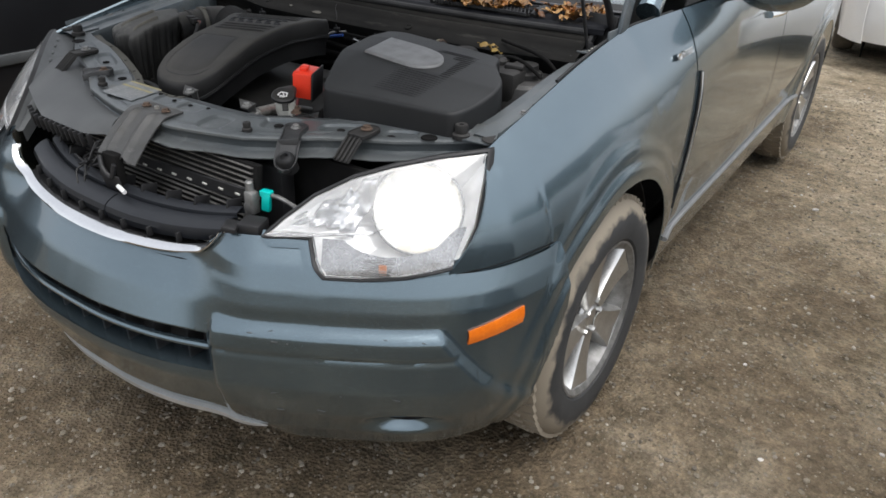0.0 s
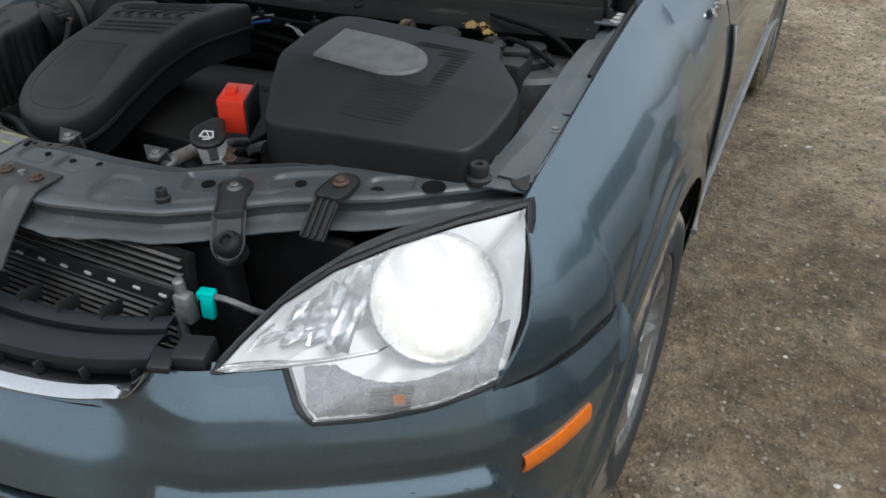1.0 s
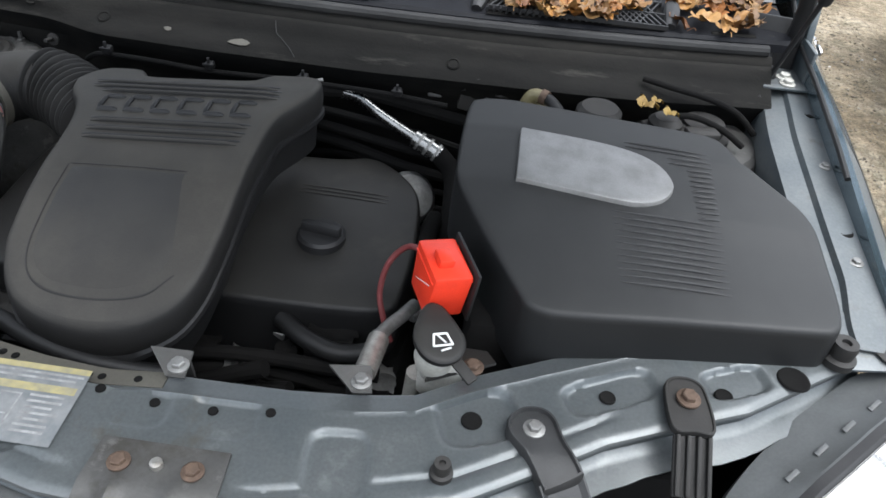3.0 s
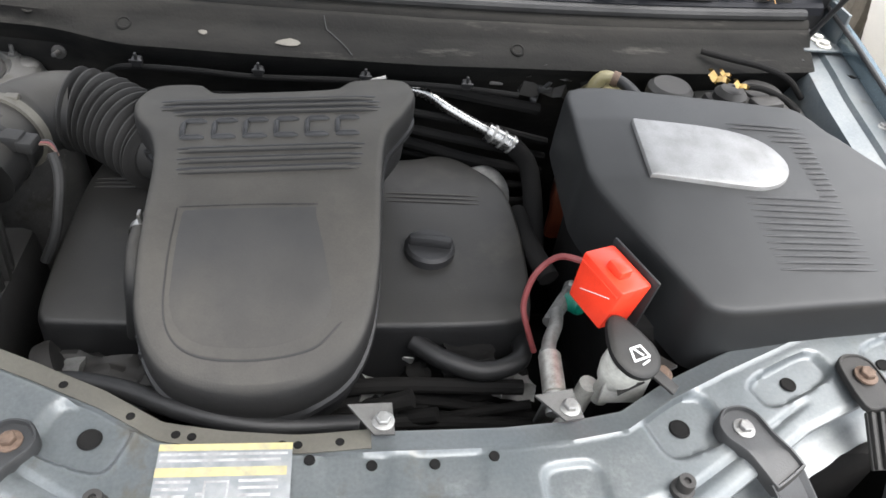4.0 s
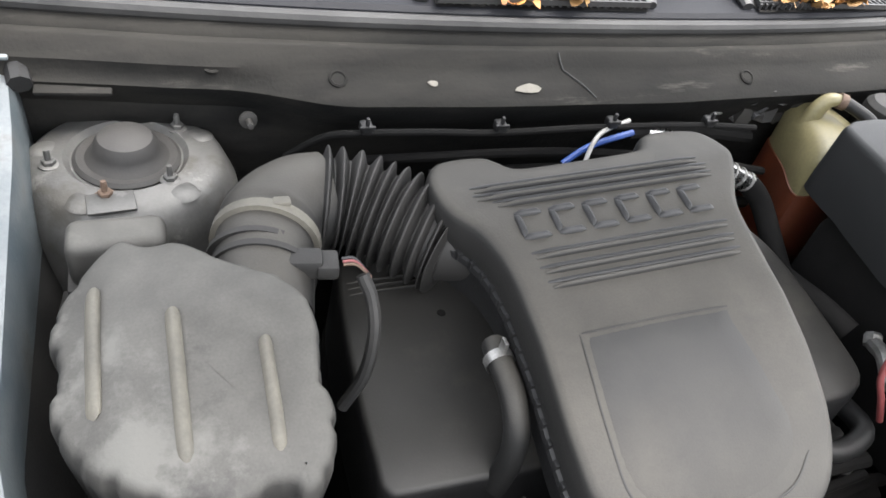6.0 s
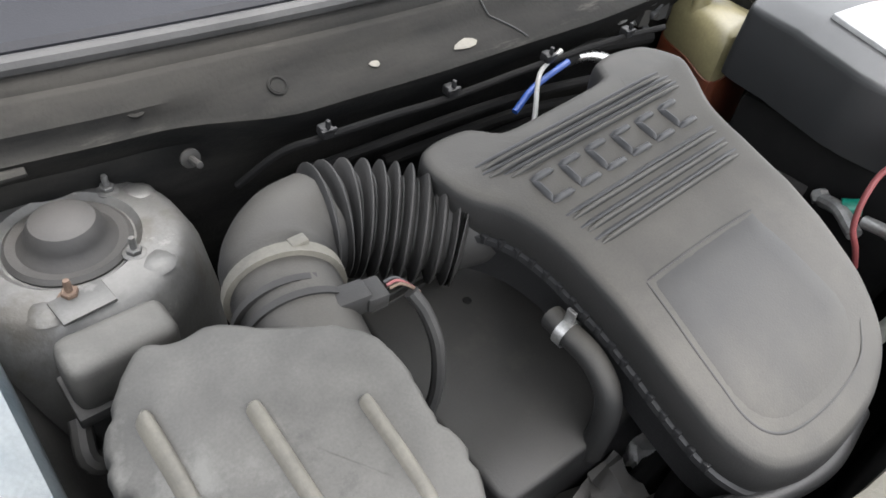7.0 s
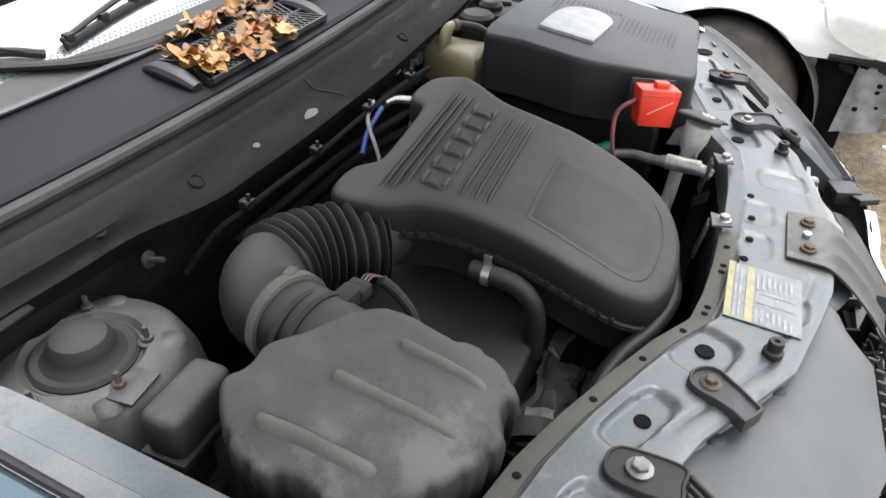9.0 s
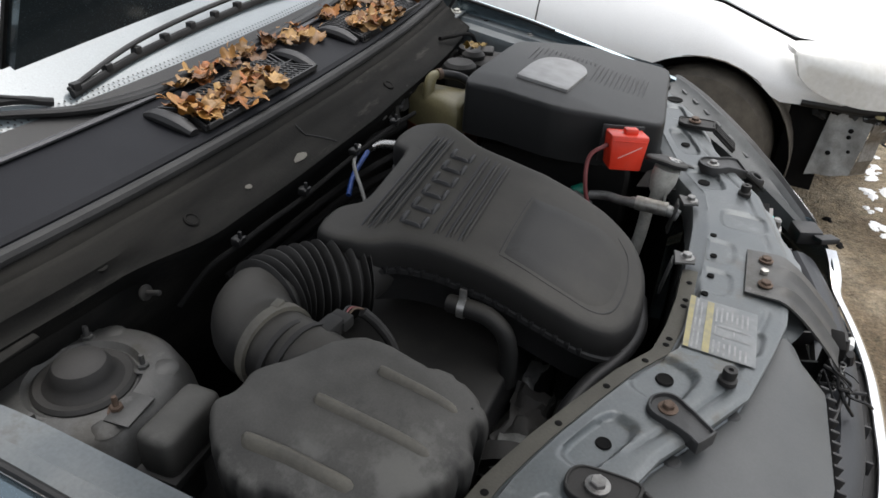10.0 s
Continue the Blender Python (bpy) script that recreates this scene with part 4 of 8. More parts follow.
# wheel-arch liners, sills, floor pan
for sx in (-1, 1):
    for hub in (HUB_F, HUB_R):
        rows = []
        for k in range(25):
            a = radians((-8 if hub > 2 else 0) + (196 if hub > 2 else 164) * k / 24)
            rows.append([(sx * x, hub + (ARCH + g) * math.cos(a), HUB_Z + (ARCH + g) * math.sin(a)) for x, g in ((0.872, 0.0), (0.865, 0.012), (0.60, 0.012))])
        piece("wheel_arch_liner", thick(grid_mesh(rows), 0.003), black_dusty, None, "muddy black wheel arch liner")
        piece("liner_back", lathe([(0.0, 0.0), (ARCH, 0.0), (ARCH, 0.01)], 30, (sx * 0.60, hub, HUB_Z), (0, 90, 0)), cavity, None)
    trim = [(sx * (flank_x(y, 0.43) + 0.004), y, 0.425 + 0.012 * (y - 1.35)) for y in np.linspace(1.36, 3.24, 20)]
    piece("rocker_trim", tube(trim, 0.010, 8, 1, squash=0.8), sill_trim, None, "silver trim strip along the sill")
    rows = [[(sx * x, y, z) for x, z in ((0.885, 0.32), (0.86, 0.255), (0.7, 0.235))] for y in np.linspace(1.35, 3.2, 12)]
    piece("sill", thick(grid_mesh(rows), 0.004), black_dusty, None, "black plastic sill")
    # air vent blade behind the front wheel
    vent = [(sx * (flank_x(1.43 - 0.02 * k / 10, 0.93 - 0.42 * k / 10) + 0.003), 1.452 - 0.05 * (k / 10) ** 1.5, 0.935 - 0.42 * k / 10) for k in range(11)]
    piece("side_vent", tube(vent, lambda s: 0.003 + 0.006 * math.sin(math.pi * min(1, s * 1.3 + 0.1)) if s < 0.7 else 0.004, 8, 2), black, None, "black slit vent ahead of the door")
    piece("vent_trim", tube([(v[0] + sx * 0.006, v[1] - 0.014, v[2]) for v in vent[:9]], 0.0035, 6, 2), chrome, sides["fender", sx], "thin chrome edge")
    # door handle, mirror
    piece("door_handle", tube([(sx * (flank_x(y, 0.98) + 0.022 * math.sin(math.pi * (y - 2.2) / 0.24) + 0.004), y, 0.985) for y in np.linspace(2.2, 2.44, 12)], 0.013, 8, 1), chrome, sides["front_door", sx], "chrome door handle")
    piece("door_handle", tube([(sx * (flank_x(y, 1.0) + 0.022 * math.sin(math.pi * (y - 3.12) / 0.24) + 0.004), y, 1.005) for y in np.linspace(3.12, 3.36, 12)], 0.013, 8, 1), chrome, sides["rear_door", sx], "chrome door handle")
    mb = lathe([(0.0, -0.075), (0.07, -0.07), (0.1, -0.03), (0.105, 0.02), (0.095, 0.05), (0.0, 0.052)], 24)
    bmesh.ops.scale(mb, vec=(1.25, 0.85, 1.0), verts=mb.verts)
    mirror = piece("door_mirror", moved(mb, pose(sx * 1.0, 1.75, 1.16, -90, 0, sx * 8)), paint, None, "grey-blue door mirror on a black foot")
    piece("mirror_foot", tube([(sx * 0.84, 1.72, 1.1), (sx * 0.89, 1.73, 1.115), (sx * 0.94, 1.75, 1.14)], 0.022, 10, 4), black, mirror)
    # doors' window corner trim
    piece("window_corner", thick(grid_mesh([[(sx * 0.822, 1.46, 1.1), (sx * 0.80, 1.6, 1.19)], [(sx * 0.832, 1.62, 1.105), (sx * 0.80, 1.64, 1.215)]]), 0.006), black, None)

# badge on the fender: a small swirl and a word
bx = flank_x(1.35, 1.0)
swirl = lathe([(0.0, 0.0), (0.014, 0.0), (0.014, 0.003), (0.006, 0.003), (0.0, 0.002)], 14)
bmesh.ops.scale(swirl, vec=(0.7, 1.3, 1), verts=swirl.verts)
badge = piece("badge", moved(swirl, pose(bx + 0.004, 1.315, 0.995, 0, 68, 0)), chrome, sides["fender", 1], "small chrome badge")
txt = bpy.data.curves.new("badge_text", "FONT")
txt.body, txt.size, txt.extrude = "HYBRID", 0.025, 0.003
tob = bpy.data.objects.new("tmp_text", txt)
me = bpy.data.meshes.new_from_object(tob)
tb = bmesh.new()
tb.from_mesh(me)
bpy.data.objects.remove(tob)
moved(tb, pose(flank_x(1.37, 0.99) + 0.003, 1.333, 0.99, 62, 0, 90))
piece("badge_word", tb, chrome, sides["fender", 1], "chrome badge word")

# ---- cabin, roof, rear ----
rows = []
for k in range(13):
    f = k / 12
    x = 0.62
    rows.append([(xx * (1 - 0.16 * f), 1.215 + 0.78 * f + 0.05 * (1 - (abs(xx) / 0.72) ** 2) * -1 + 0.03, 1.10 + 0.50 * f + 0.015 * math.sin(math.pi * f)) for xx in np.linspace(-0.74, 0.74, 25)])
wind = piece("windshield", thick(grid_mesh(rows), 0.005), windshield_mat, None, "grimy windshield with the reflected pale sky put into its colour")
def glass_point(xx, f, lift=0.0):
    return (xx * (1 - 0.16 * f), 1.215 + 0.78 * f - 0.05 * (1 - (abs(xx) / 0.72) ** 2) + 0.03 - 0.5 * lift, 1.10 + 0.50 * f + 0.015 * math.sin(math.pi * f) + 0.85 * lift)


piece("frit_band", thick(grid_mesh([[glass_point(xx, f, 0.004) for xx in np.linspace(-0.74, 0.74, 25)] for f in (-0.01, 0.01, 0.026)]), 0.002), wiper_black, wind, "black printed band along the glass edge")
dots = bmesh.new()
for k in range(150):
    for r, f in enumerate((0.031, 0.038)):
        c = Vector(glass_point(-0.73 + 1.46 * (k + 0.5 * r) / 150, f, 0.0025))
        dots.faces.new([dots.verts.new(c + Vector((0.0018 * math.cos(a), 0.0016 * math.sin(a), 0.001 * math.sin(a)))) for a in [radians(60 * j) for j in range(6)]])
piece("frit_dots", dots, wiper_black, wind, "rows of small black dots on the glass")
rows = []
for k in range(15):
    y = 1.98 + 2.1 * k / 14
    zc = interp(y, [(1.98, 1.6), (2.3, 1.68), (3.0, 1.71), (3.7, 1.68), (4.1, 1.62)])
    rows.append([(x, y, zc - 0.05 * (abs(x) / 0.62) ** 3) for x in np.linspace(-0.62, 0.62, 17)])
piece("roof", thick(grid_mesh(rows), 0.02), paint, None, "grey-blue roof panel")
for sx in (-1, 1):
    piece("windshield_pillar", tube([(sx * 0.775, 1.3, 1.1), (sx * 0.74, 1.55, 1.27), (sx * 0.68, 1.85, 1.47), (sx * 0.64, 2.02, 1.57), (sx * 0.625, 2.3, 1.64)], 0.034, 10, 5), paint, None, "grey-blue windshield pillar")
    rows = [[(sx * (0.825 - 0.19 * f**1.1), y, z0 + (z1 - z0) * f) for f in np.linspace(0, 1, 7)] for y, z0, z1 in ((1.6, 1.105, 1.2), (1.85, 1.11, 1.42), (2.1, 1.115, 1.55), (2.5, 1.12, 1.61), (3.0, 1.135, 1.63), (3.5, 1.15, 1.62), (4.0, 1.15, 1.5))]
    piece("side_window", thick(grid_mesh(rows), 0.005), window_glass, None, "dark side window glass")
    for y in (2.5, 3.4):
        piece("door_pillar", tube([(sx * 0.83, y, 1.12), (sx * 0.73, y + 0.02, 1.4), (sx * 0.63, y + 0.04, 1.64)], 0.025, 8, 4), black, None)
rows = [[(x, y, z) for x in np.linspace(-0.72, 0.72, 15)] for y, z in ((4.08, 1.62), (4.3, 1.35), (4.45, 1.12), (4.58, 1.0), (4.6, 0.6), (4.56, 0.36))]
piece("tailgate", thick(grid_mesh(rows), 0.01), paint, None, "grey-blue tailgate")
piece("floor_pan", rbox((1.5, 3.2, 0.06), (0, 2.75, 0.3), 0.01), cavity, None, "dark underbody")
piece("cabin_floor", rbox((1.4, 2.6, 0.3), (0, 2.9, 0.75), 0.04), cavity, None, "dark cabin interior")
piece("dashboard", rbox((1.3, 0.45, 0.2), (0, 1.62, 1.0), 0.05), black_dusty, None, "dark dashboard behind the windshield")


# ---- wheels ----
def wheel(x, y, sx):
    hub = thing("wheel", "", "")
    for key in list(hub.keys()):
        del hub[key]
    hub.parent = suv
    hub.matrix_basis = pose(x, y - 2.2, 0.35, 0, 0, 0 if sx > 0 else 180)
    prof = [(0.222, 0.09), (0.235, 0.104), (0.27, 0.112), (0.31, 0.108), (0.334, 0.092), (0.346, 0.07), (0.352, 0.03), (0.352, -0.03), (0.346, -0.07), (0.334, -0.092), (0.30, -0.108), (0.25, -0.108), (0.222, -0.09)]
    t = lathe(prof, 72, (0, 0, 0), (0, 90, 0), False)
    part("tyre", t, tyre_mat, hub, "worn tyre caked with dried mud")
    blocks = []
    for k in range(56):
        for j, (off, w) in enumerate(((-0.066, 0.036), (-0.022, 0.034), (0.022, 0.034), (0.066, 0.036))):
            a = 2 * math.pi * (k + 0.5 * (j % 2)) / 56
            rr = 0.35 - (0.006 if abs(off) > 0.05 else 0)
            blocks.append(moved(rbox((w, 0.026, 0.012), (0, 0, 0), 0.0), Matrix.Rotation(a, 4, "X") @ pose(off, 0, rr + 0.002, 0, 0, 12 if j % 2 else -12)))
    part("tread", merge(*blocks), tyre_mat, hub, "tyre tread blocks")
    rim = lathe([(0.224, -0.095), (0.215, -0.06), (0.2, -0.02), (0.2, 0.05), (0.212, 0.085), (0.226, 0.092), (0.228, 0.1), (0.222, 0.1), (0.208, 0.09), (0.195, 0.05), (0.19, 0.0), (0.19, -0.08)], 48, (0, 0, 0), (0, 90, 0), False)
    part("rim", rim, castalu, hub, "dull silver alloy wheel rim")
    for k in range(5):
        a = 2 * math.pi * k / 5 + 0.3
        rows = []
        for i in range(9):
            f = i / 8
            r = 0.045 + 0.168 * f
            w = 0.031 + 0.026 * f + 0.018 * f**4
            hgt = 0.074 + 0.016 * f - 0.004 * math.sin(math.pi * f)
            row = []
            for u, dz in ((-1.0, -0.04), (-0.97, -0.006), (-0.88, 0.003), (-0.7, 0.001), (0, -0.004), (0.7, 0.001), (0.88, 0.003), (0.97, -0.006), (1.0, -0.04)):
                row.append((hgt + dz, w * u, r))
            rows.append(row)
        sp = grid_mesh(rows)
        part("spoke", moved(thick(sp, 0.003), Matrix.Rotation(a, 4, "X")), alloy, hub, "satin twin-ridge alloy spoke")
    part("hub_cap", lathe([(0.0, 0.074), (0.026, 0.073), (0.03, 0.068), (0.062, 0.066), (0.068, 0.058), (0.07, 0.03)], 30, (0, 0, 0), (0, 90, 0)), alloy, hub)
    for k in range(5):
        a = 2 * math.pi * k / 5 + 0.3 + 0.63
        part("wheel_nut", moved(lathe([(0.0095, 0.055), (0.0095, 0.078), (0.007, 0.083), (0.0, 0.084)], 6, (0, 0, 0), (0, 90, 0)), Matrix.Rotation(a, 4, "X") @ Matrix.Translation((0, 0, 0.05))), alloy, hub)
    part("brake_disc", lathe([(0.06, 0.0), (0.15, 0.0), (0.15, 0.02), (0.06, 0.025), (0.06, 0.0)], 32, (-0.01, 0, 0), (0, 90, 0)), rust, hub, "rusty brake disc")
    # added near-black disc gives the shade between the spokes
    part("wheel_back", lathe([(0.0, 0.026), (0.192, 0.026), (0.192, 0.016)], 32, (0, 0, 0), (0, 90, 0)), cavity, hub)
    return hub


for y in (HUB_F, HUB_R):
    for sx in (-1, 1):
        wheel(sx * 0.812, y, sx)


# ---- headlamps ----
def lamp_y(x, z):
    return plan_y(x) + 0.35 * (min(z, 0.745) - 0.745) + 0.88 * max(0, z - 0.745) - 0.003


LAMP = [(0.474, 0.793), (0.495, 0.824), (0.53, 0.864), (0.58, 0.897), (0.64, 0.919), (0.71, 0.937), (0.783, 0.948), (0.797, 0.90), (0.814, 0.82), (0.812, 0.755), (0.74, 0.738), (0.67, 0.731), (0.606, 0.731), (0.582, 0.757), (0.556, 0.796), (0.515, 0.796)]


def lamp_patch(off, shrink, lift=0.0, rings=9):
    ring = np.array(LAMP)
    dense = []
    for a, b in zip(ring, np.roll(ring, -1, 0)):
        for k in range(5):
            dense.append(a + (b - a) * k / 5)
    ring = inset(np.array(dense), shrink)
    c = np.array((0.68, 0.82))
    rows = []
    for k in range(rings + 1):
        f = 1 - k / rings
        r = c + (ring - c) * max(f, 0.06)
        rows.append([(x, lamp_y(x, z) + off - lift * (1 - f * f), z) for x, z in r])
    out = grid_mesh(rows, close_v=True)
    out.faces.new([min(out.verts, key=lambda v: (v.co - Vector(q)).length) for q in rows[-1]])
    return out


for sx in (-1, 1):
    def lp(name, bm, mat, parent, label=""):
        return piece(name, bm if sx > 0 else mirrored(bm), mat, parent, label)

    ring = np.array(LAMP)
    dense = np.array([a + (b - a) * k / 6 for a, b in zip(ring, np.roll(ring, -1, 0)) for k in range(6)])
    rows = []
    for d, o in ((-0.0035, 0.012), (-0.0035, -0.001), (-0.0012, -0.003), (0.0015, -0.0025), (0.0025, 0.002)):
        rows.append([(x, lamp_y(x, z) + o, z - (0.04 if o > 0.05 else 0)) for x, z in inset(dense, d)])
    body = lp("headlamp", grid_mesh(rows, close_v=True), black, None, "clear headlamp with bright chrome reflectors and dark rim")
    lens = lp("lens", thick(lamp_patch(-0.002, 0.004, 0.026, 14), 0.003), lens_glass, body, "clear plastic lens")
    lens.visible_shadow = False
    # painted edge of the panels round the lamp, below and beside it
    edge = [i for i, (x, z) in enumerate(dense) if z < 0.80 or x > 0.79]
    for i0, i1 in zip(edge, edge[1:]):
        if i1 != i0 + 1:
            edge = edge[edge.index(i1):] + edge[:edge.index(i1)]
            break
    rows = []
    for d, o in ((-0.0055, 0.016), (-0.0055, 0.0035), (-0.012, 0.003), (-0.020, 0.004)):
        line = inset(dense, d)
        rows.append([(x, lamp_y(x, z) + o, z) for x, z in line[edge]])
    lp("lamp_surround", grid_mesh(rows), paint, body, "painted panel edge round the lamp")
    # stepped reflector floor
    rows = []
    c = np.array((0.68, 0.82))
    inner = inset(dense, 0.007)
    for k, (f, dep) in enumerate(((1.01, 0.001), (0.985, 0.03), (0.8, 0.05), (0.55, 0.085), (0.3, 0.115), (0.002, 0.115))):
        r = c + (inner - c) * f
        rows.append([(x, lamp_y(x, z) + dep + 0.010 * noise.noise((x * 45, z * 45, 2.0)) * (k > 1), z - 0.25 * dep) for x, z in r])
    lp("reflector", grid_mesh(rows, close_v=True), reflector_chrome, body, "faceted chrome reflector")
    # round main bowl
    bx, bz = 0.692, 0.846
    by = lamp_y(bx, bz)
    nrm = Vector((0.45, -0.75, 0.5)).normalized()
    rot = nrm.to_track_quat("Z", "Y").to_matrix().to_4x4()
    bowl = lathe([(0.0, -0.058), (0.02, -0.054), (0.045, -0.043), (0.068, -0.022), (0.084, 0.002), (0.09, 0.006), (0.092, -0.004), (0.09, -0.02)], 56, cap=False)
    lp("bowl", moved(bowl, Matrix.Translation((bx, by + 0.045, bz - 0.012)) @ rot), bowl_white, body, "round chrome lamp bowl")
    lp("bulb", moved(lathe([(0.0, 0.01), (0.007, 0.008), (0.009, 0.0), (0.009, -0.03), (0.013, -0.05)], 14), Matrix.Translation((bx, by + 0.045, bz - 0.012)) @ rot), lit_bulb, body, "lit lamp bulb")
    # faceted inner reflector towards the grille
    rf = random.Random(31)
    rows = []
    for i in range(17):
        u = i / 16
        x = 0.505 + 0.112 * u
        lo, hi = 0.803 - 0.02 * smooth01((x - 0.56) / 0.06), interp(x, [(0.474, 0.793), (0.53, 0.864), (0.58, 0.897), (0.64, 0.919), (0.71, 0.937)]) - 0.014
        rows.append([(x + rf.uniform(-0.0015, 0.0015), lamp_y(x, lo + (hi - lo) * v) + 0.03 + 0.014 * (i // 2 % 2) + 0.014 * math.sin(x * 60) * math.sin(v * 9) + rf.uniform(0, 0.004), lo + (hi - lo) * v) for v in np.linspace(0, 1, 13)])
    fb = grid_mesh(rows)
    bmesh.ops.triangulate(fb, faces=fb.faces)
    for f in fb.faces:
        f.smooth = False
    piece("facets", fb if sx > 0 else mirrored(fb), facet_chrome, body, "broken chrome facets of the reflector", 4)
    # turn lamp strip below
    rows = []
    for k in range(5):
        row = []
        for x in np.linspace(0.60 - 0.005 * k, 0.80, 120):
            hi = 0.797 - 0.024 * max(0.0, 1 - ((x - 0.70) / 0.085) ** 2) + 0.025 * smooth01((x - 0.765) / 0.025)
            z = 0.736 + (hi - 0.736) * k / 4
            row.append((x, lamp_y(x, z) + 0.005 - 0.009 * k / 4 + 0.0009 * math.sin(x * 420), z))
        rows.append(row)
    lp("turn_lamp", grid_mesh(rows), lamp_grey, body, "ribbed chrome turn lamp")
    for k in range(7):
        z = 0.741 + 0.0046 * k
        lp("lens_rib", rbox((0.058, 0.004, 0.0016), (0.69, lamp_y(0.69, z) + 0.001 - 0.0012 * k, z), 0.0005, (0, 0, 32)), lamp_dark, body)
    lp("amber_bulb", rbox((0.016, 0.005, 0.022), (0.70, lamp_y(0.70, 0.752) - 0.002, 0.752), 0.003, (0, 0, 32)), amber_rib, body, "amber strip of the turn lamp")
    lp("bowl_ring", moved(lathe([(0.0885, 0.004), (0.0905, 0.009), (0.0945, 0.006), (0.0935, -0.004)], 56, cap=False), Matrix.Translation((bx, by + 0.045, bz - 0.012)) @ rot), lamp_grey, body, "grey ring round the lamp bowl")
    # grey shroud plate on top of the lamp
    rows = []
    top = [(x, z) for x, z in LAMP[:7]]
    for i in range(25):
        t = i / 24
        x = 0.474 + (0.783 - 0.474) * t
        z = interp(x, top)
        y = lamp_y(x, z)
        wid = min(interp(x, [(0.474, 0.03), (0.52, 0.05), (0.60, 0.075), (0.66, 0.085), (0.74, 0.08), (0.783, 0.05)]), max(0.02, bar_front(x) - 0.004 - y))
        drop = interp(x, [(0.474, 0.005), (0.6, 0.014), (0.70, 0.02), (0.783, 0.016)])
        rows.append([(x, y + 0.004, z + 0.001), (x - 0.001, y + 0.008, z + 0.003), (x - 0.003, y + 0.016, z + 0.002), (x - 0.008, y + 0.022, z - 0.006), (x - 0.012, y + wid * 0.6, z - drop * 0.7), (x - 0.016, y + wid, z - drop), (x - 0.018, y + wid + 0.004, z - drop - 0.03)])
    lp("lamp_shroud", thick(grid_mesh(rows), 0.003), shroud_mat, body, "grey plastic top of the lamp housing")
    for k in range(6):
        x = 0.56 + 0.034 * k
        z = interp(x, top)
        lp("shroud_tab", rbox((0.018, 0.006, 0.003), (x - 0.008, lamp_y(x, z) + 0.034, z - 0.006), 0.001, (0, -14, 42)), deflector, body)

# ---- engine bay: structure ----
def on(m, bm):
    return moved(bm, m)


# sunk pressings of the bar: centre, half sizes, depth
PRESS = [(0.296, 0.386, 0.040, 0.030, 0.008, 0.35), (0.435, 0.438, 0.050, 0.020, 0.007, 0.42), (0.572, 0.470, 0.034, 0.018, 0.006, 0.35), (0.165, 0.310, 0.030, 0.036, 0.005, 0.1), (0.045, 0.346, 0.032, 0.026, 0.003, 0.0)]


def press(x, y):
    d = 0.0
    for px, py, a, b, h, turn in PRESS:
        u, v = abs(x) - px, y - py
        c, s = math.cos(turn), math.sin(turn)
        q = (abs((u * c + v * s) / a) ** 4 + abs((-u * s + v * c) / b) ** 4) ** 0.25
        if q < 1.3:
            d = max(d, h * smooth01((1.12 - q) / 0.2))
    f, r = bar_front(x), bar_rear(x)
    groove = 0.003 * math.exp(-(((y - f - 0.018) / 0.004) ** 2)) * smooth01((abs(x) - 0.07) / 0.03) * smooth01((0.45 - abs(x)) / 0.03)
    return -max(d, groove)


def flange_step(x):
    return 0.003 + 0.012 * smooth01((0.0 - x) / 0.12)


def bar_top(x, y):
    return bar_z(x, y) + press(x, y)


rows = []
for i in range(361):
    x = -0.735 + 1.47 * i / 360
    r, f = bar_rear(x), bar_front(x)
    w, s = 0.024, flange_step(x)
    q = [(x, y, bar_z(x, r) + dz) for y, dz in ((r + 0.004, -0.055), (r + 0.003, -0.008 - s), (r, -s), (r - 0.003, 0.001 - s), (r - w + 0.004, 0.001 - s), (r - w, 0.003 - s))]
    n = 30
    for k in range(n + 1):
        y = r - w - 0.004 + (f - r + w + 0.004) * k / n
        q.append((x, y, bar_top(x, y) + 0.0015 * noise.noise((x * 9, y * 9, 0.3))))
    lipz = 0.006 * noise.noise((x * 7, 0, 5))
    rag = 0.008 * noise.noise((x * 11, 3, 5)) + 0.004 * noise.noise((x * 37, 3, 8))
    for y, dz in ((f - 0.005, -0.001), (f - 0.010, -0.004), (f - 0.0105, -0.009), (f - 0.004, -0.014), (f - 0.003, -0.027), (f - 0.010, -0.032), (f - 0.018, -0.034), (f - 0.042 + rag + 0.024 * smooth01((-0.04 - x) / 0.06), -0.037 + lipz - 0.02 * smooth01((-0.04 - x) / 0.06))):
        q.append((x, y, bar_z(x, f) + dz))
    rows.append(q)
tie_bar = piece("tie_bar", thick(grid_mesh(rows), 0.002), bar_paint, None, "dirty grey-blue painted upper tie bar across the engine bay", 50)
fl_rows = [[(x, y, bar_z(x, bar_rear(x)) + dz - flange_step(x)) for y, dz in ((bar_rear(x) + 0.0045, -0.02), (bar_rear(x) + 0.003, 0.0005), (bar_rear(x) - 0.003, 0.0022), (bar_rear(x) - 0.019, 0.0022))] for x in np.linspace(-0.70, -0.03, 120)]
piece("rear_flange", thick(grid_mesh(fl_rows), 0.0012), flange_dirt, tie_bar, "olive-brown dirty rear flange")
for x in (-0.06, -0.1, -0.115, -0.2, -0.215, -0.26, -0.33, -0.42, -0.55):
    piece("hole", lathe([(0, 0.0006), (0.0035, 0.0006), (0.0045, 0)], 12, (x, bar_rear(x) - 0.01, bar_z(x, bar_rear(x)) + 0.0028 - flange_step(x))), cavity, tie_bar)


